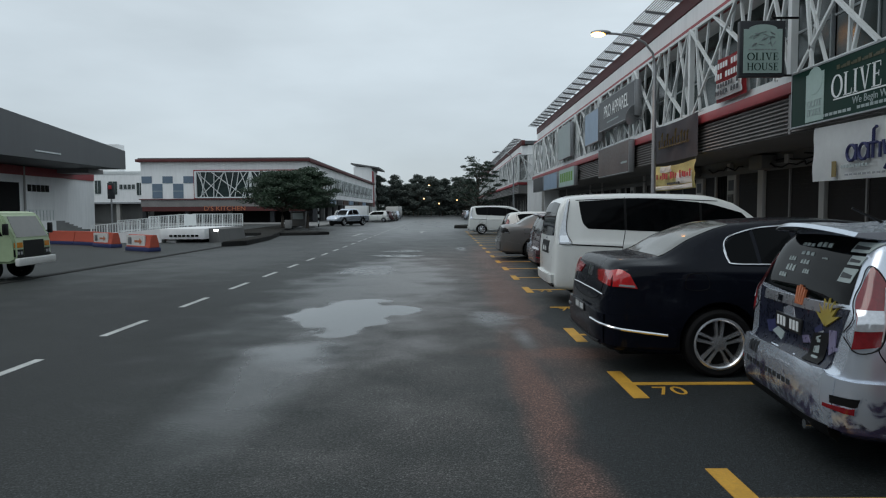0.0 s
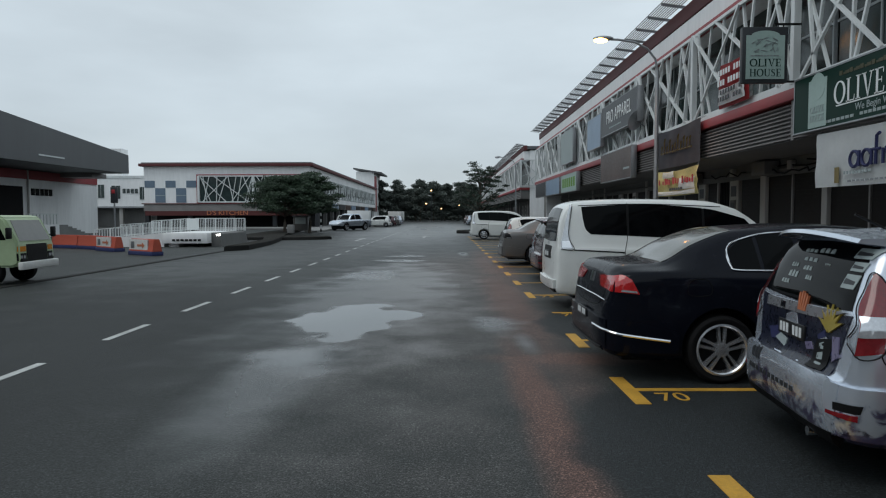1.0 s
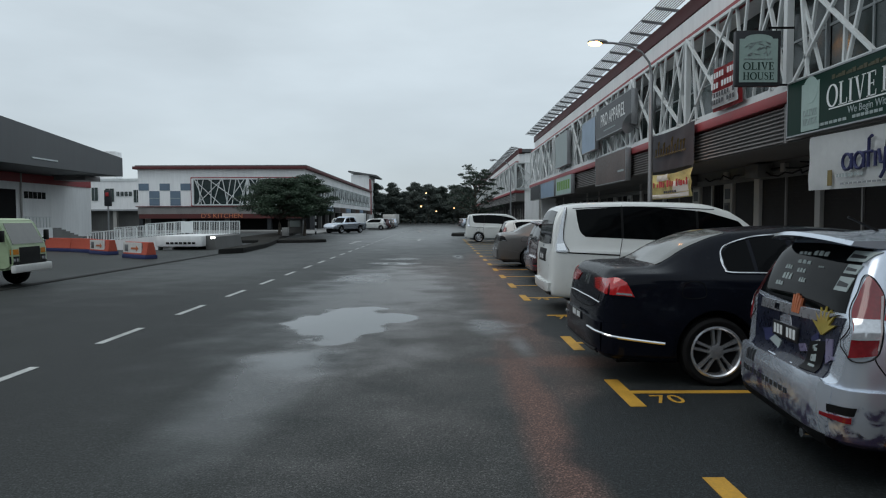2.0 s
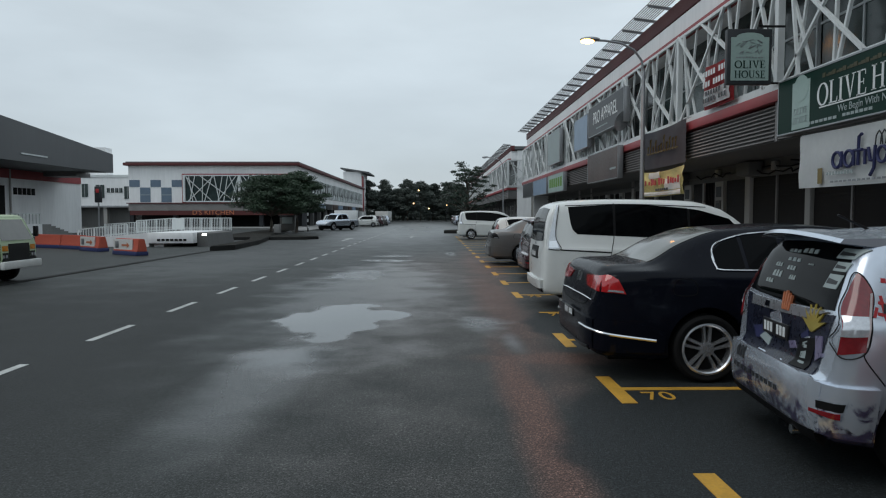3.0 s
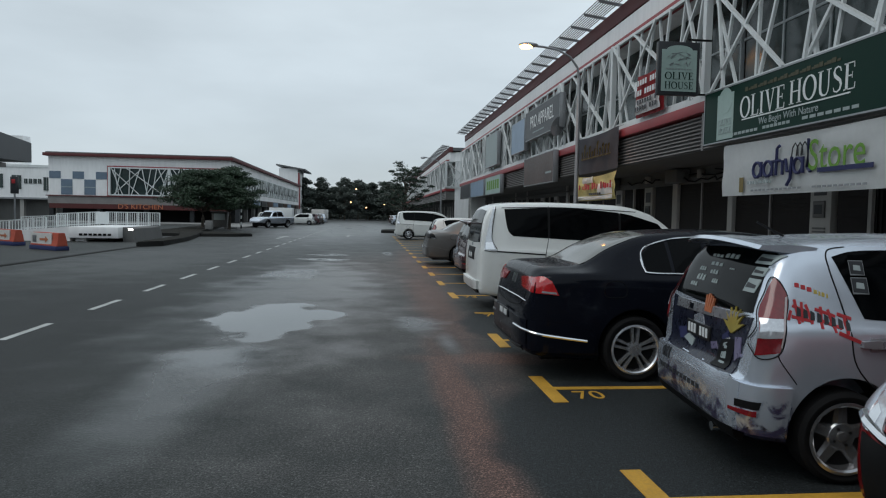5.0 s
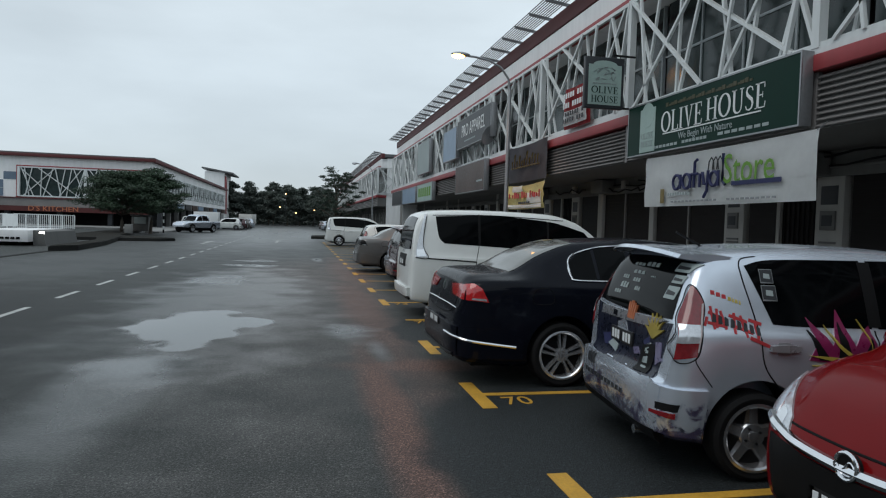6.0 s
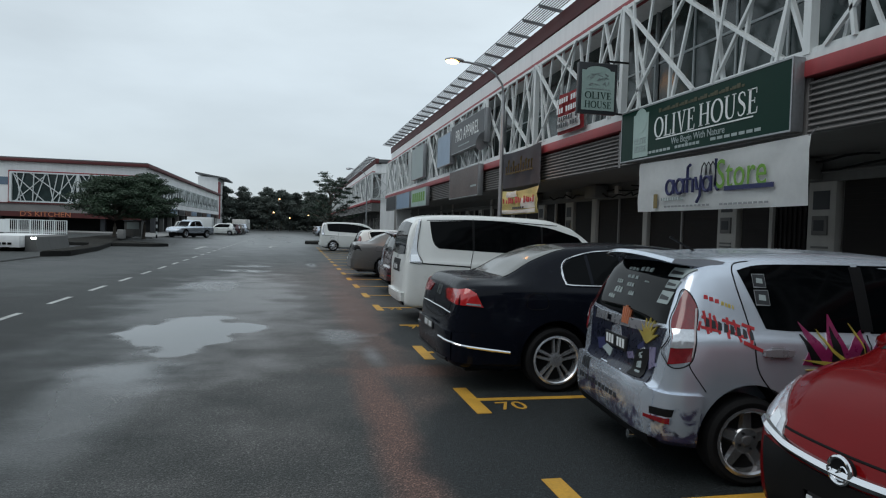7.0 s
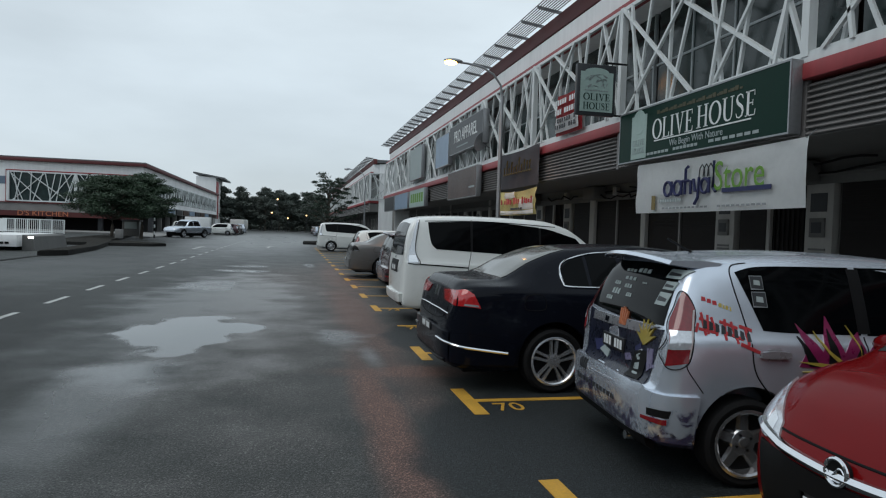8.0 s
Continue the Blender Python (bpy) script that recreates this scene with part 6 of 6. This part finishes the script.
part("door_opening", box(-31.0, -30.94, 40.0, 51.0, 1.2, 3.9), "dark", shed, "dark open loading door")
part("down_pipe", bar((-30.9, 51.6, 0), (-30.9, 51.6, 5.2), 0.16, None, 10), "cream_wall", shed)
for k in range(5):
    part("window", box(-31.0, -30.95, 52.1 + k * 0.58, 52.55 + k * 0.58, 3.25, 3.8), "glass", shed)
for k in range(6):
    part("step", box(-30.99, -28.4, 51.41, 55.6 - k * 0.6, k * 0.15, k * 0.15 + 0.148), "concrete", shed)
part("landing", box(-30.99, -28.4, 47.6, 51.4, 0, 0.95), "white_wall", shed)
for k in range(9):
    part("rail_post", bar((-28.45, 47.8 + k * 0.42, 0.95), (-28.45, 47.8 + k * 0.42, 1.75), 0.05), "white_steel", shed)
part("hand_rail", bar((-28.45, 47.7, 1.75), (-28.45, 51.3, 1.75), 0.07), "white_steel", shed)

for o in shed.children:
    if o.name.split(".")[0] not in ("eave", "roof_vent", "eave_slot"):
        o.location.x -= 2.0

back = thing("office_building", "white office block with yellow stripe and small windows", "building")
part("wall", box(-62, -38.5, 96, 112, 2.9, 7.3), "white_wall", back)
part("upper_block", box(-58, -47.9, 97.0, 99.0, 7.3, 11.5), "white_wall", back)
part("parapet", box(-62.1, -38.4, 95.9, 96.3, 7.1, 7.45), "white_steel", back)
part("ground_floor", box(-61.5, -39, 97.5, 112, 0, 2.9), "shade_wall", back)
part("stripe", box(-52.1, -51.2, 95.9, 96.0, 3.0, 7.1), "yellow_wall", back, "yellow painted stripe")
part("floor_band", box(-62, -38.5, 95.85, 96.0, 2.75, 2.99), "steel", back)
for x, z, w, h in ((-50.9, 4.25, 0.85, 1.9), (-48.9, 4.1, 1.2, 1.9), (-47.3, 4.9, 0.4, 0.65), (-46.7, 4.9, 0.4, 0.65), (-46.1, 4.9, 0.4, 0.65), (-45.5, 4.9, 0.4, 0.65), (-44.8, 4.0, 0.9, 1.8)):
    win = part("window", box(x, x + w, 95.9, 96.02, z, z + h), "window_glass", back)
    part("window_bar", box(x + w * 0.47, x + w * 0.53, 95.87, 95.9, z, z + h), "mullion", win, smooth=0)
for x in (-52, -48, -44, -40):
    part("pillar", box(x, x + 0.5, 96.2, 96.8, 0, 2.9), "cream_wall", back)

# ---- ramp platform with white railings ----
ramp_ = thing("ramp_platform", "white concrete ramp and platform with white railings", "ramp", at=Matrix.Translation((-0.9, 0, 0)) @ Matrix.Diagonal((1, 1, 0.72, 1)))
bm = bmesh.new()
pr = ((-17.4, 0.0), (-13.6, 0.0), (-13.6, 1.0), (-16.6, 0.62), (-17.4, 0.45))
a = [bm.verts.new((x, 33.6, z)) for x, z in pr]
b = [bm.verts.new((x, 37.6, z)) for x, z in pr]
bm.faces.new(a)
bm.faces.new(b[::-1])
for k in range(5):
    bm.faces.new((a[k], b[k], b[(k + 1) % 5], a[(k + 1) % 5]))
part("ramp_body", bm, "white_wall", ramp_, smooth=0)
part("platform", box(-13.6, -11.3, 33.4, 38.5, 0.25, 1.0, 0.02), "white_wall", ramp_)
part("platform_base", box(-13.4, -12.9, 33.7, 38.3, 0, 0.25), "white_wall", ramp_)
part("platform_base", box(-11.9, -11.6, 33.7, 38.3, 0, 0.25), "dark", ramp_)
for k in range(7):
    part("slot", box(-13.1 + k * 0.22, -12.95 + k * 0.22, 33.36, 33.42, 0.42, 0.56), "dark", ramp_)
bm = bmesh.new()
pr = ((-11.3, 0.0), (-10.75, 0.0), (-10.9, 0.9), (-11.3, 1.0))
a = [bm.verts.new((x, 34.0, z)) for x, z in pr]
b = [bm.verts.new((x, 38.5, z)) for x, z in pr]
bm.faces.new(a)
bm.faces.new(b[::-1])
for k in range(4):
    bm.faces.new((a[k], b[k], b[(k + 1) % 4], a[(k + 1) % 4]))
part("stair_flank", bm, "shade_wall", ramp_, smooth=0)
def railing(x0, x1, y, za, zb, h, n):
    for k in range(n + 1):
        s = k / n
        x, z = x0 + s * (x1 - x0), za + s * (zb - za)
        part("rail_post", bar((x, y, z), (x, y, z + h), 0.06 if k % 6 == 0 else 0.025), "white_steel", ramp_, smooth=0)
    for q in (h, h * 0.12):
        part("hand_rail", bar((x0, y, za + q), (x1, y, zb + q), 0.055), "white_steel", ramp_, smooth=0)
railing(-18.3, -16.0, 38.6, 0.55, 0.75, 0.95, 24)
railing(-16.0, -13.8, 37.6, 0.8, 1.0, 1.0, 24)
railing(-13.8, -10.9, 38.4, 1.0, 1.0, 1.0, 30)
railing(-17.3, -14.8, 33.8, 0.45, 0.85, 0.75, 18)
part("rail_board", box(-13.9, -13.2, 37.3, 37.36, 1.1, 2.0), "white_steel", ramp_)
part("flood_lamp", box(-11.05, -10.85, 34.0, 34.1, 0.78, 0.9), "cool_glow", ramp_, "small lit lamp")

# water-filled barriers
def barrier(x, y, rz, label, material):
    root = thing("road_barrier", label, "barrier", "plastic road barriers", at=pose(x, y, 0, 0, 0, rz))
    bm = bmesh.new()
    pr = ((-0.22, 0.16), (0.22, 0.16), (0.15, 0.38), (0.12, 0.66), (-0.12, 0.66), (-0.15, 0.38))
    a = [bm.verts.new((-0.95, y_, z)) for y_, z in pr]
    b = [bm.verts.new((0.95, y_, z)) for y_, z in pr]
    bm.faces.new(a)
    bm.faces.new(b[::-1])
    for k in range(6):
        bm.faces.new((a[k], b[k], b[(k + 1) % 6], a[(k + 1) % 6]))
    bmesh.ops.bevel(bm, geom=bm.edges[:], offset=0.02, segments=2, affect="EDGES")
    part("shell", bm, material, root)
    part("foot", box(-0.95, 0.95, -0.26, 0.26, 0, 0.16, 0.02), "barrier_blue", root)
    if "arrow" in label:
        part("panel", box(-0.93, 0.55, -0.20, -0.155, 0.18, 0.64), "barrier_white", root, "white panel")
        part("arrow", box(-0.25, 0.15, -0.215, -0.198, 0.36, 0.44), "wrap_orange", root)
        bm = bmesh.new()
        bm.faces.new([bm.verts.new(c) for c in ((0.15, -0.212, 0.27), (0.36, -0.212, 0.40), (0.15, -0.212, 0.53))])
        part("arrow", bm, "wrap_orange", root)
        part("disc", box(-0.78, -0.5, -0.213, -0.198, 0.28, 0.55, 0.01), "steel", root)
    return root
barrier(-12.3, 26.7, -38, "red and white plastic barrier with an orange arrow", "barrier_red")
barrier(-15.3, 29.7, -40, "red and white plastic barrier with an orange arrow", "barrier_red")
barrier(-17.2, 31.6, -35, "plain red plastic barrier", "barrier_red")
barrier(-18.9, 32.6, -25, "plain red plastic barrier", "barrier_red")

# kerbed islands on the left
def island(name, label, pts, h, material):
    bm = bmesh.new()
    lo = [bm.verts.new((x, y, -0.05)) for x, y in pts]
    hi = [bm.verts.new((x, y, h)) for x, y in pts]
    bm.faces.new(hi)
    for k in range(len(pts)):
        bm.faces.new((lo[k], lo[(k + 1) % len(pts)], hi[(k + 1) % len(pts)], hi[k]))
    bmesh.ops.bevel(bm, geom=[e for e in bm.edges if all(v.co.z > 0 for v in e.verts)], offset=0.03, segments=2, affect="EDGES")
    ob = tagged(part(name, bm, material), label, "kerb", kind="structure")
    if material == "kerb_dark":
        cx, cy = sum(p[0] for p in pts) / len(pts), sum(p[1] for p in pts) / len(pts)
        bed = bmesh.new()
        bed.faces.new([bed.verts.new((x + 0.15 * (cx - x) / max(0.3, math.hypot(cx - x, cy - y)), y + 0.15 * (cy - y) / max(0.3, math.hypot(cx - x, cy - y)), h + 0.006)) for x, y in pts])
        part("soil_bed", bed, "soil", ob, "bare dark soil", smooth=0)
    return ob
island("kerb", "dark kerbed island by the ramp", ((-10.0, 29.4), (-9.2, 30.5), (-9.6, 36), (-11.2, 46), (-13, 47), (-10.6, 38), (-10.2, 33)), 0.22, "kerb_dark")
island("kerb", "dark kerbed island under the trees", ((-13.6, 42.5), (-10.5, 42.4), (-8.4, 43), (-7.7, 44), (-8.3, 45), (-12, 48), (-15.2, 70), (-17, 70), (-15.4, 50)), 0.18, "kerb_dark")
island("pavement", "pavement in front of the corner block", ((-40, 74), (-15.5, 74), (-13.4, 62), (-12.2, 62), (-12.6, 160), (-17, 160), (-17, 84), (-40, 84)), 0.15, "concrete")
island("kerb", "planted kerb island on the shop side", ((0.9, 57.5), (2.2, 57), (5.5, 57), (5.5, 62), (2.2, 63.5), (1.0, 62)), 0.2, "kerb_dark")

# posts and booth
post = thing("signal_post", "slim post with a red warning light", "post")
part("pole", bar((-20.9, 41.3, 0), (-20.9, 41.3, 3.4), 0.10, None, 10), "steel", post)
part("head", box(-21.1, -20.7, 41.2, 41.4, 2.4, 3.4, 0.03), "sign_dark", post)
part("red_lamp", box(-21.0, -20.8, 41.15, 41.2, 3.0, 3.25, 0.02), "print_red", post)
bw = thing("striped_post", "black and white banded post by the trees", "post")
for k in range(7):
    part("band", bar((-11.2, 58.6, 0.15 + k * 0.28), (-11.2, 58.6, 0.43 + k * 0.28), 0.13, None, 12), "print_white" if k % 2 else "plastic", bw)
booth = thing("utility_cabinet", "small grey metal cabinet with a pale front", "cabinet")
part("body", box(-14.6, -13.2, 62.5, 63.3, 0.15, 1.5, 0.03), "shade_wall", booth)
part("front", box(-14.4, -13.4, 62.45, 62.5, 0.8, 1.4), "print_dim", booth)
part("top", box(-14.7, -13.1, 62.4, 63.4, 1.5, 1.58), "grey_roof", booth)
drum = thing("bollard", "short pale concrete bollard on the island", "bollard")
part("block", box(-13.0, -12.5, 53.5, 54.0, 0.15, 0.85, 0.04), "concrete", drum)

# ---- trees ----
def leaves(clumps, per, size, seed, flat_=0.5):
    """Leaf blades scattered through clumps of (centre, radii)."""
    rng = np.random.RandomState(seed)

    def unit(v):
        return v / (np.linalg.norm(v, axis=1, keepdims=True) + 1e-9)

    n = len(clumps) * per
    c = np.repeat(np.array([q[0] for q in clumps], float), per, axis=0)
    r = np.repeat(np.array([q[1] for q in clumps], float), per, axis=0)
    p = c + unit(rng.normal(size=(n, 3))) * r * rng.uniform(0.2, 1.12, size=(n, 1))
    a = rng.normal(size=(n, 3))
    a[:, 2] *= flat_
    a = unit(a)
    b = unit(np.cross(a, rng.normal(size=(n, 3))))
    s = size * rng.uniform(0.55, 1.5, size=(n, 1))
    V = np.stack([p - a * s, p + b * s * 0.36 + a * 0.1 * s, p + a * s - np.array((0, 0, 0.2)) * s, p - b * s * 0.36 + a * 0.1 * s], axis=1).reshape(-1, 3).tolist()
    F = [f for k in range(0, 4 * n, 4) for f in ((k, k + 1, k + 2), (k, k + 2, k + 3))]
    me = bpy.data.meshes.new("crown")
    me.from_pydata(V, [], F)
    return me


def tree(label, x, y, h, trunk_h, spread, seed, material="leaf", n=26, per=150, size=0.22, layered=False, flat_top=0.55):
    root = thing("tree", label, "tree", "street trees", at=pose(x, y, 0))
    rng = random.Random(seed)
    tr = tube([(0, 0, 0), (0.05, 0.03, trunk_h * 0.5), (0, 0.06, trunk_h), (0.05, 0, h * 0.85)], 0.1, 10, [0.16, 0.13, 0.11, 0.03])
    part("trunk", tr, "bark", root)
    clumps = []
    for k in range(n):
        a = 2.4 * k + rng.uniform(-0.4, 0.4)
        t = k / n
        z = trunk_h + (h - trunk_h) * (t ** 0.8) * rng.uniform(0.85, 1.05)
        reach = spread * (1 - t ** 2.2 * 0.8) * rng.uniform(0.55, 1.05)
        if layered:
            reach = spread * (1.05 - 0.75 * t) * rng.uniform(0.6, 1.1)
        tip = (reach * math.cos(a), reach * math.sin(a), z + (0.5 if layered else 0.1))
        z0 = max(trunk_h * 0.8, z - 0.5 * reach)
        part("limb", tube([(0, 0, z0), (tip[0] * 0.5, tip[1] * 0.5, (z0 + tip[2]) / 2 + 0.1), tip], 0.03, 6, [0.06, 0.04, 0.012]), "bark", root)
        r = spread * rng.uniform(0.2, 0.34)
        if layered:
            for q in (0.45, 0.75, 1.0):
                clumps.append(((tip[0] * q, tip[1] * q, z0 + (tip[2] - z0) * q), (r * (0.95 - 0.45 * q), r * (0.95 - 0.45 * q), r * 0.17)))
        else:
            clumps.append((tip, (r, r, r * flat_top)))
            clumps.append(((tip[0] * 0.55, tip[1] * 0.55, tip[2] - 0.1), (r * 1.1, r * 1.1, r * flat_top)))
    me = leaves(clumps, per, size, seed)
    me.materials.append(M[material])
    cr_ = new("crown", me)
    cr_.parent = root
    return root


tree("broad dark green street tree on the kerbed island", -14.2, 57.5, 5.2, 1.9, 3.4, 3, "leaf", 40, 520, 0.085, False, 0.3)
tree("broad dark green street tree on the kerbed island", -12.5, 60.0, 5.3, 2.0, 2.9, 4, "leaf", 38, 520, 0.085, False, 0.3)
tree("dark layered street tree with spreading limbs", 3.1, 60.0, 5.9, 2.2, 3.3, 6, "leaf_dark", 22, 130, 0.085, True)
random.seed(21)
for k in range(20):
    x = -26 + 2.2 * k + random.uniform(-1, 1)
    tree("dark tree in the wood at the street's end", x, 178 + random.uniform(-6, 14), random.uniform(8.2, 10.8), 2.0, random.uniform(3.6, 4.8), 40 + k, "leaf_hazed", 20, 260, 0.27)
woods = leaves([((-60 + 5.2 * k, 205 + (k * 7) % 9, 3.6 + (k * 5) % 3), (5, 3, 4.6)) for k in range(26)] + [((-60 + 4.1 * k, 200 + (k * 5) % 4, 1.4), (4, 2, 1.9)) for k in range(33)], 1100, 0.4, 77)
woods.materials.append(M["leaf_hazed"])
tagged(new("far_woods", woods), "dark mass of far trees closing the street", "trees", kind="stuff")

# far street lamps
for x, y, h in ((-3.6, 160, 7.6), (3.0, 150, 3.9), (-1.2, 170, 3.3), (-5.0, 165, 4.5)):
    fl = thing("street_lamp", "far street lamp alight", "street lamp", "street lamps")
    part("pole", bar((x, y, 0), (x, y, h), 0.09, None, 8), "sign_dark", fl)
    bm = bmesh.new()
    bmesh.ops.create_icosphere(bm, subdivisions=2, radius=0.16, matrix=Matrix.Translation((x, y - 0.2, h)))
    part("lamp_glass", bm, "far_glow", fl)

# ---- parked vehicles across the street ----
def light_truck(at, label, cab="paint_green", box_mat=None, bed=2.6, box_h=1.6):
    root = thing("light_truck", label, "truck", "parked trucks", at=at)
    bm = bmesh.new()
    pr = ((0, 0.42), (1.30, 0.42), (1.42, 0.50), (1.40, 0.98), (1.12, 1.56), (0.95, 1.62), (0.05, 1.62), (0, 1.55))
    a = [bm.verts.new((x, -0.78, z)) for x, z in pr]
    b = [bm.verts.new((x, 0.78, z)) for x, z in pr]
    bm.faces.new(a)
    bm.faces.new(b[::-1])
    for k in range(8):
        bm.faces.new((a[k], b[k], b[(k + 1) % 8], a[(k + 1) % 8]))
    bmesh.ops.bevel(bm, geom=bm.edges[:], offset=0.05, segments=3, affect="EDGES")
    sk = Skin(bm, 1.42)
    part("cab", bm, cab, root)
    part("windscreen", sk.patch([(-0.66, 1.02), (0.66, 1.02)], [(-0.60, 1.50), (0.60, 1.50)], "front", 0.006, 8, 6), "screen_glass", root)
    part("mask", sk.patch([(-0.72, 0.53), (0.72, 0.53)], [(-0.72, 0.60), (0.72, 0.60)], "front", 0.004, 8, 4), "plastic", root, "black front mask")
    both(root, sk, "side_window", [(0.25, 1.05), (1.15, 1.05)], [(0.25, 1.50), (0.95, 1.50)], "glass")
    part("grille", sk.patch([(-0.44, 0.60), (0.44, 0.60)], [(-0.44, 0.94), (0.44, 0.94)], "front", 0.008, 8, 4), "plastic", root)
    for s in (-1, 1):
        part("headlamp", sk.patch([(s * 0.51, 0.62), (s * 0.58, 0.62)], [(s * 0.51, 0.69), (s * 0.58, 0.69)], "front", 0.012, 4, 3), "lamp_clear", root)
        part("headlamp", sk.patch([(s * 0.63, 0.62), (s * 0.70, 0.62)], [(s * 0.63, 0.69), (s * 0.70, 0.69)], "front", 0.012, 4, 3), "lamp_clear", root)
        part("indicator", sk.patch([(s * 0.48, 0.78), (s * 0.74, 0.78)], [(s * 0.48, 0.90), (s * 0.74, 0.90)], "front", 0.012, 4, 3), "amber", root)
        part("mask_lamp", sk.patch([(s * 0.46, 0.57), (s * 0.76, 0.57)], [(s * 0.46, 0.74), (s * 0.76, 0.74)], "front", 0.006, 4, 3), "plastic", root, "black lamp surround")
        part("wing_mirror", box(1.28, 1.34, s * 0.95 - 0.09, s * 0.95 + 0.09, 1.08, 1.34, 0.02), "plastic", root)
        part("mirror_arm", bar((1.2, s * 0.76, 1.1), (1.3, s * 0.92, 1.15), 0.025), "plastic", root)
    part("bumper", box(1.40, 1.52, -0.80, 0.80, 0.36, 0.54, 0.03), "barrier_white", root)
    part("wiper", bar((1.36, -0.5, 1.03), (1.30, 0.0, 1.10), 0.02), "plastic", root)
    part("chassis", box(-bed, 0.4, -0.4, 0.4, 0.35, 0.55), "dark", root)
    if box_mat:
        part("cargo_box", box(-bed, -0.06, -0.86, 0.86, 0.6, 0.6 + box_h, 0.03), box_mat, root)
    else:
        part("load_bed", box(-bed, -0.06, -0.82, 0.82, 0.58, 0.95, 0.02), cab, root)
    for x in (0.72, -bed + 0.7):
        for s in (-1, 1):
            wheel(root, x, s * 0.66, 0.3, 0.18, 0.2, s, "steel", 6)
    return root


light_truck(pose(-11.25, 15.6, 0, 0, 0, 4), "light green flatbed truck with black grille")
light_truck(pose(-12.6, 84.0, 0, 0, 0, 180), "white box truck parked by the corner block", "paint_white", "print_white", 2.9, 1.6)
light_truck(pose(-10.5, 122, 0, 0, 0, 160), "white box truck parked farther along", "paint_white", "barrier_white", 2.6, 1.7)

PICK = [(0.0, 0.55, 0.98, 1.0, 0.80, 0.78, 0.74), (0.05, 0.45, 1.08, 1.10, 0.9, 0.86, 0.80), (1.5, 0.42, 1.10, 1.12, 0.92, 0.88, 0.80), (1.62, 0.42, 1.10, 1.60, 0.92, 0.86, 0.68), (1.9, 0.42, 1.10, 1.78, 0.92, 0.86, 0.66), (2.9, 0.42, 1.08, 1.80, 0.92, 0.86, 0.66), (3.2, 0.42, 1.06, 1.66, 0.92, 0.86, 0.68), (3.8, 0.42, 1.04, 1.14, 0.92, 0.86, 0.76), (4.7, 0.44, 1.0, 1.08, 0.90, 0.84, 0.7), (5.1, 0.5, 0.85, 0.9, 0.8, 0.74, 0.6), (5.2, 0.55, 0.75, 0.76, 0.68, 0.62, 0.5)]
pick = thing("pickup_truck", "silver double-cab pickup truck at the kerb", "pickup", at=pose(-9.0, 73.0, 0, 0, 0, 238))
pk = hull(pick, PICK, "paint_silver", (1.1, 4.2), 0.46)
both(pick, pk, "side_window", [(1.75, 1.18), (2.65, 1.17)], [(1.9, 1.66), (2.65, 1.70)], "glass")
both(pick, pk, "side_window", [(2.72, 1.17), (3.55, 1.15)], [(2.72, 1.70), (3.2, 1.55)], "glass")
part("windscreen", pk.patch([(3.75, -0.66), (3.75, 0.66)], [(3.22, -0.58), (3.22, 0.58)], "top", 0.005, 8, 6), "glass", pick)
for x in (1.1, 4.2):
    for s in (-1, 1):
        wheel(pick, x, s * 0.8, 0.38, 0.24, 0.25, s, "alloy", 6)
for s in (-1, 1):
    part("headlamp", pk.patch([(s * 0.5, 0.82), (s * 0.74, 0.80)], [(s * 0.46, 0.94), (s * 0.74, 0.93)], "front", 0.01, 5, 3), "lamp_clear", pick)
for x, y, rz, c, lab in ((-9.4, 90.5, 180, "paint_white", "white car parked by the corner block"), (-9.0, 95.0, 180, "paint_maroon", "dark car parked by the corner block"), (-8.8, 99.0, 180, "paint_grey", "grey car parked by the corner block"), (-8.6, 103.5, 180, "paint_silver", "silver car parked by the corner block")):
    hatch(pose(x + 1.8, y, 0, 0, 0, rz), c, lab, tail="lamp_clear", spoiler=False)

# plain unseen blocks added behind the camera to close the street and darken reflections
for x0, x1, y0, y1, h in ((-60, -14, -48, -34, 9.0), (-10, 30, -62, -50, 9.5), (-70, -36, -30, 22, 8.0)):
    rear = thing("unseen_block", "plain grey block added out of view to darken reflections", "building")
    part("wall", box(x0, x1, y0, y1, 0, h), "shade_wall", rear)
    part("roof", box(x0 - 0.4, x1 + 0.4, y0 - 0.4, y1 + 0.4, h, h + 0.3), "grey_roof", rear)

# low concrete gutter along the forecourt
tagged(part("gutter", box(-10.1, -9.85, 2, 29.5, -0.05, 0.02, 0.01), "kerb_dark"), "low dark concrete gutter along the forecourt", "gutter", kind="structure")
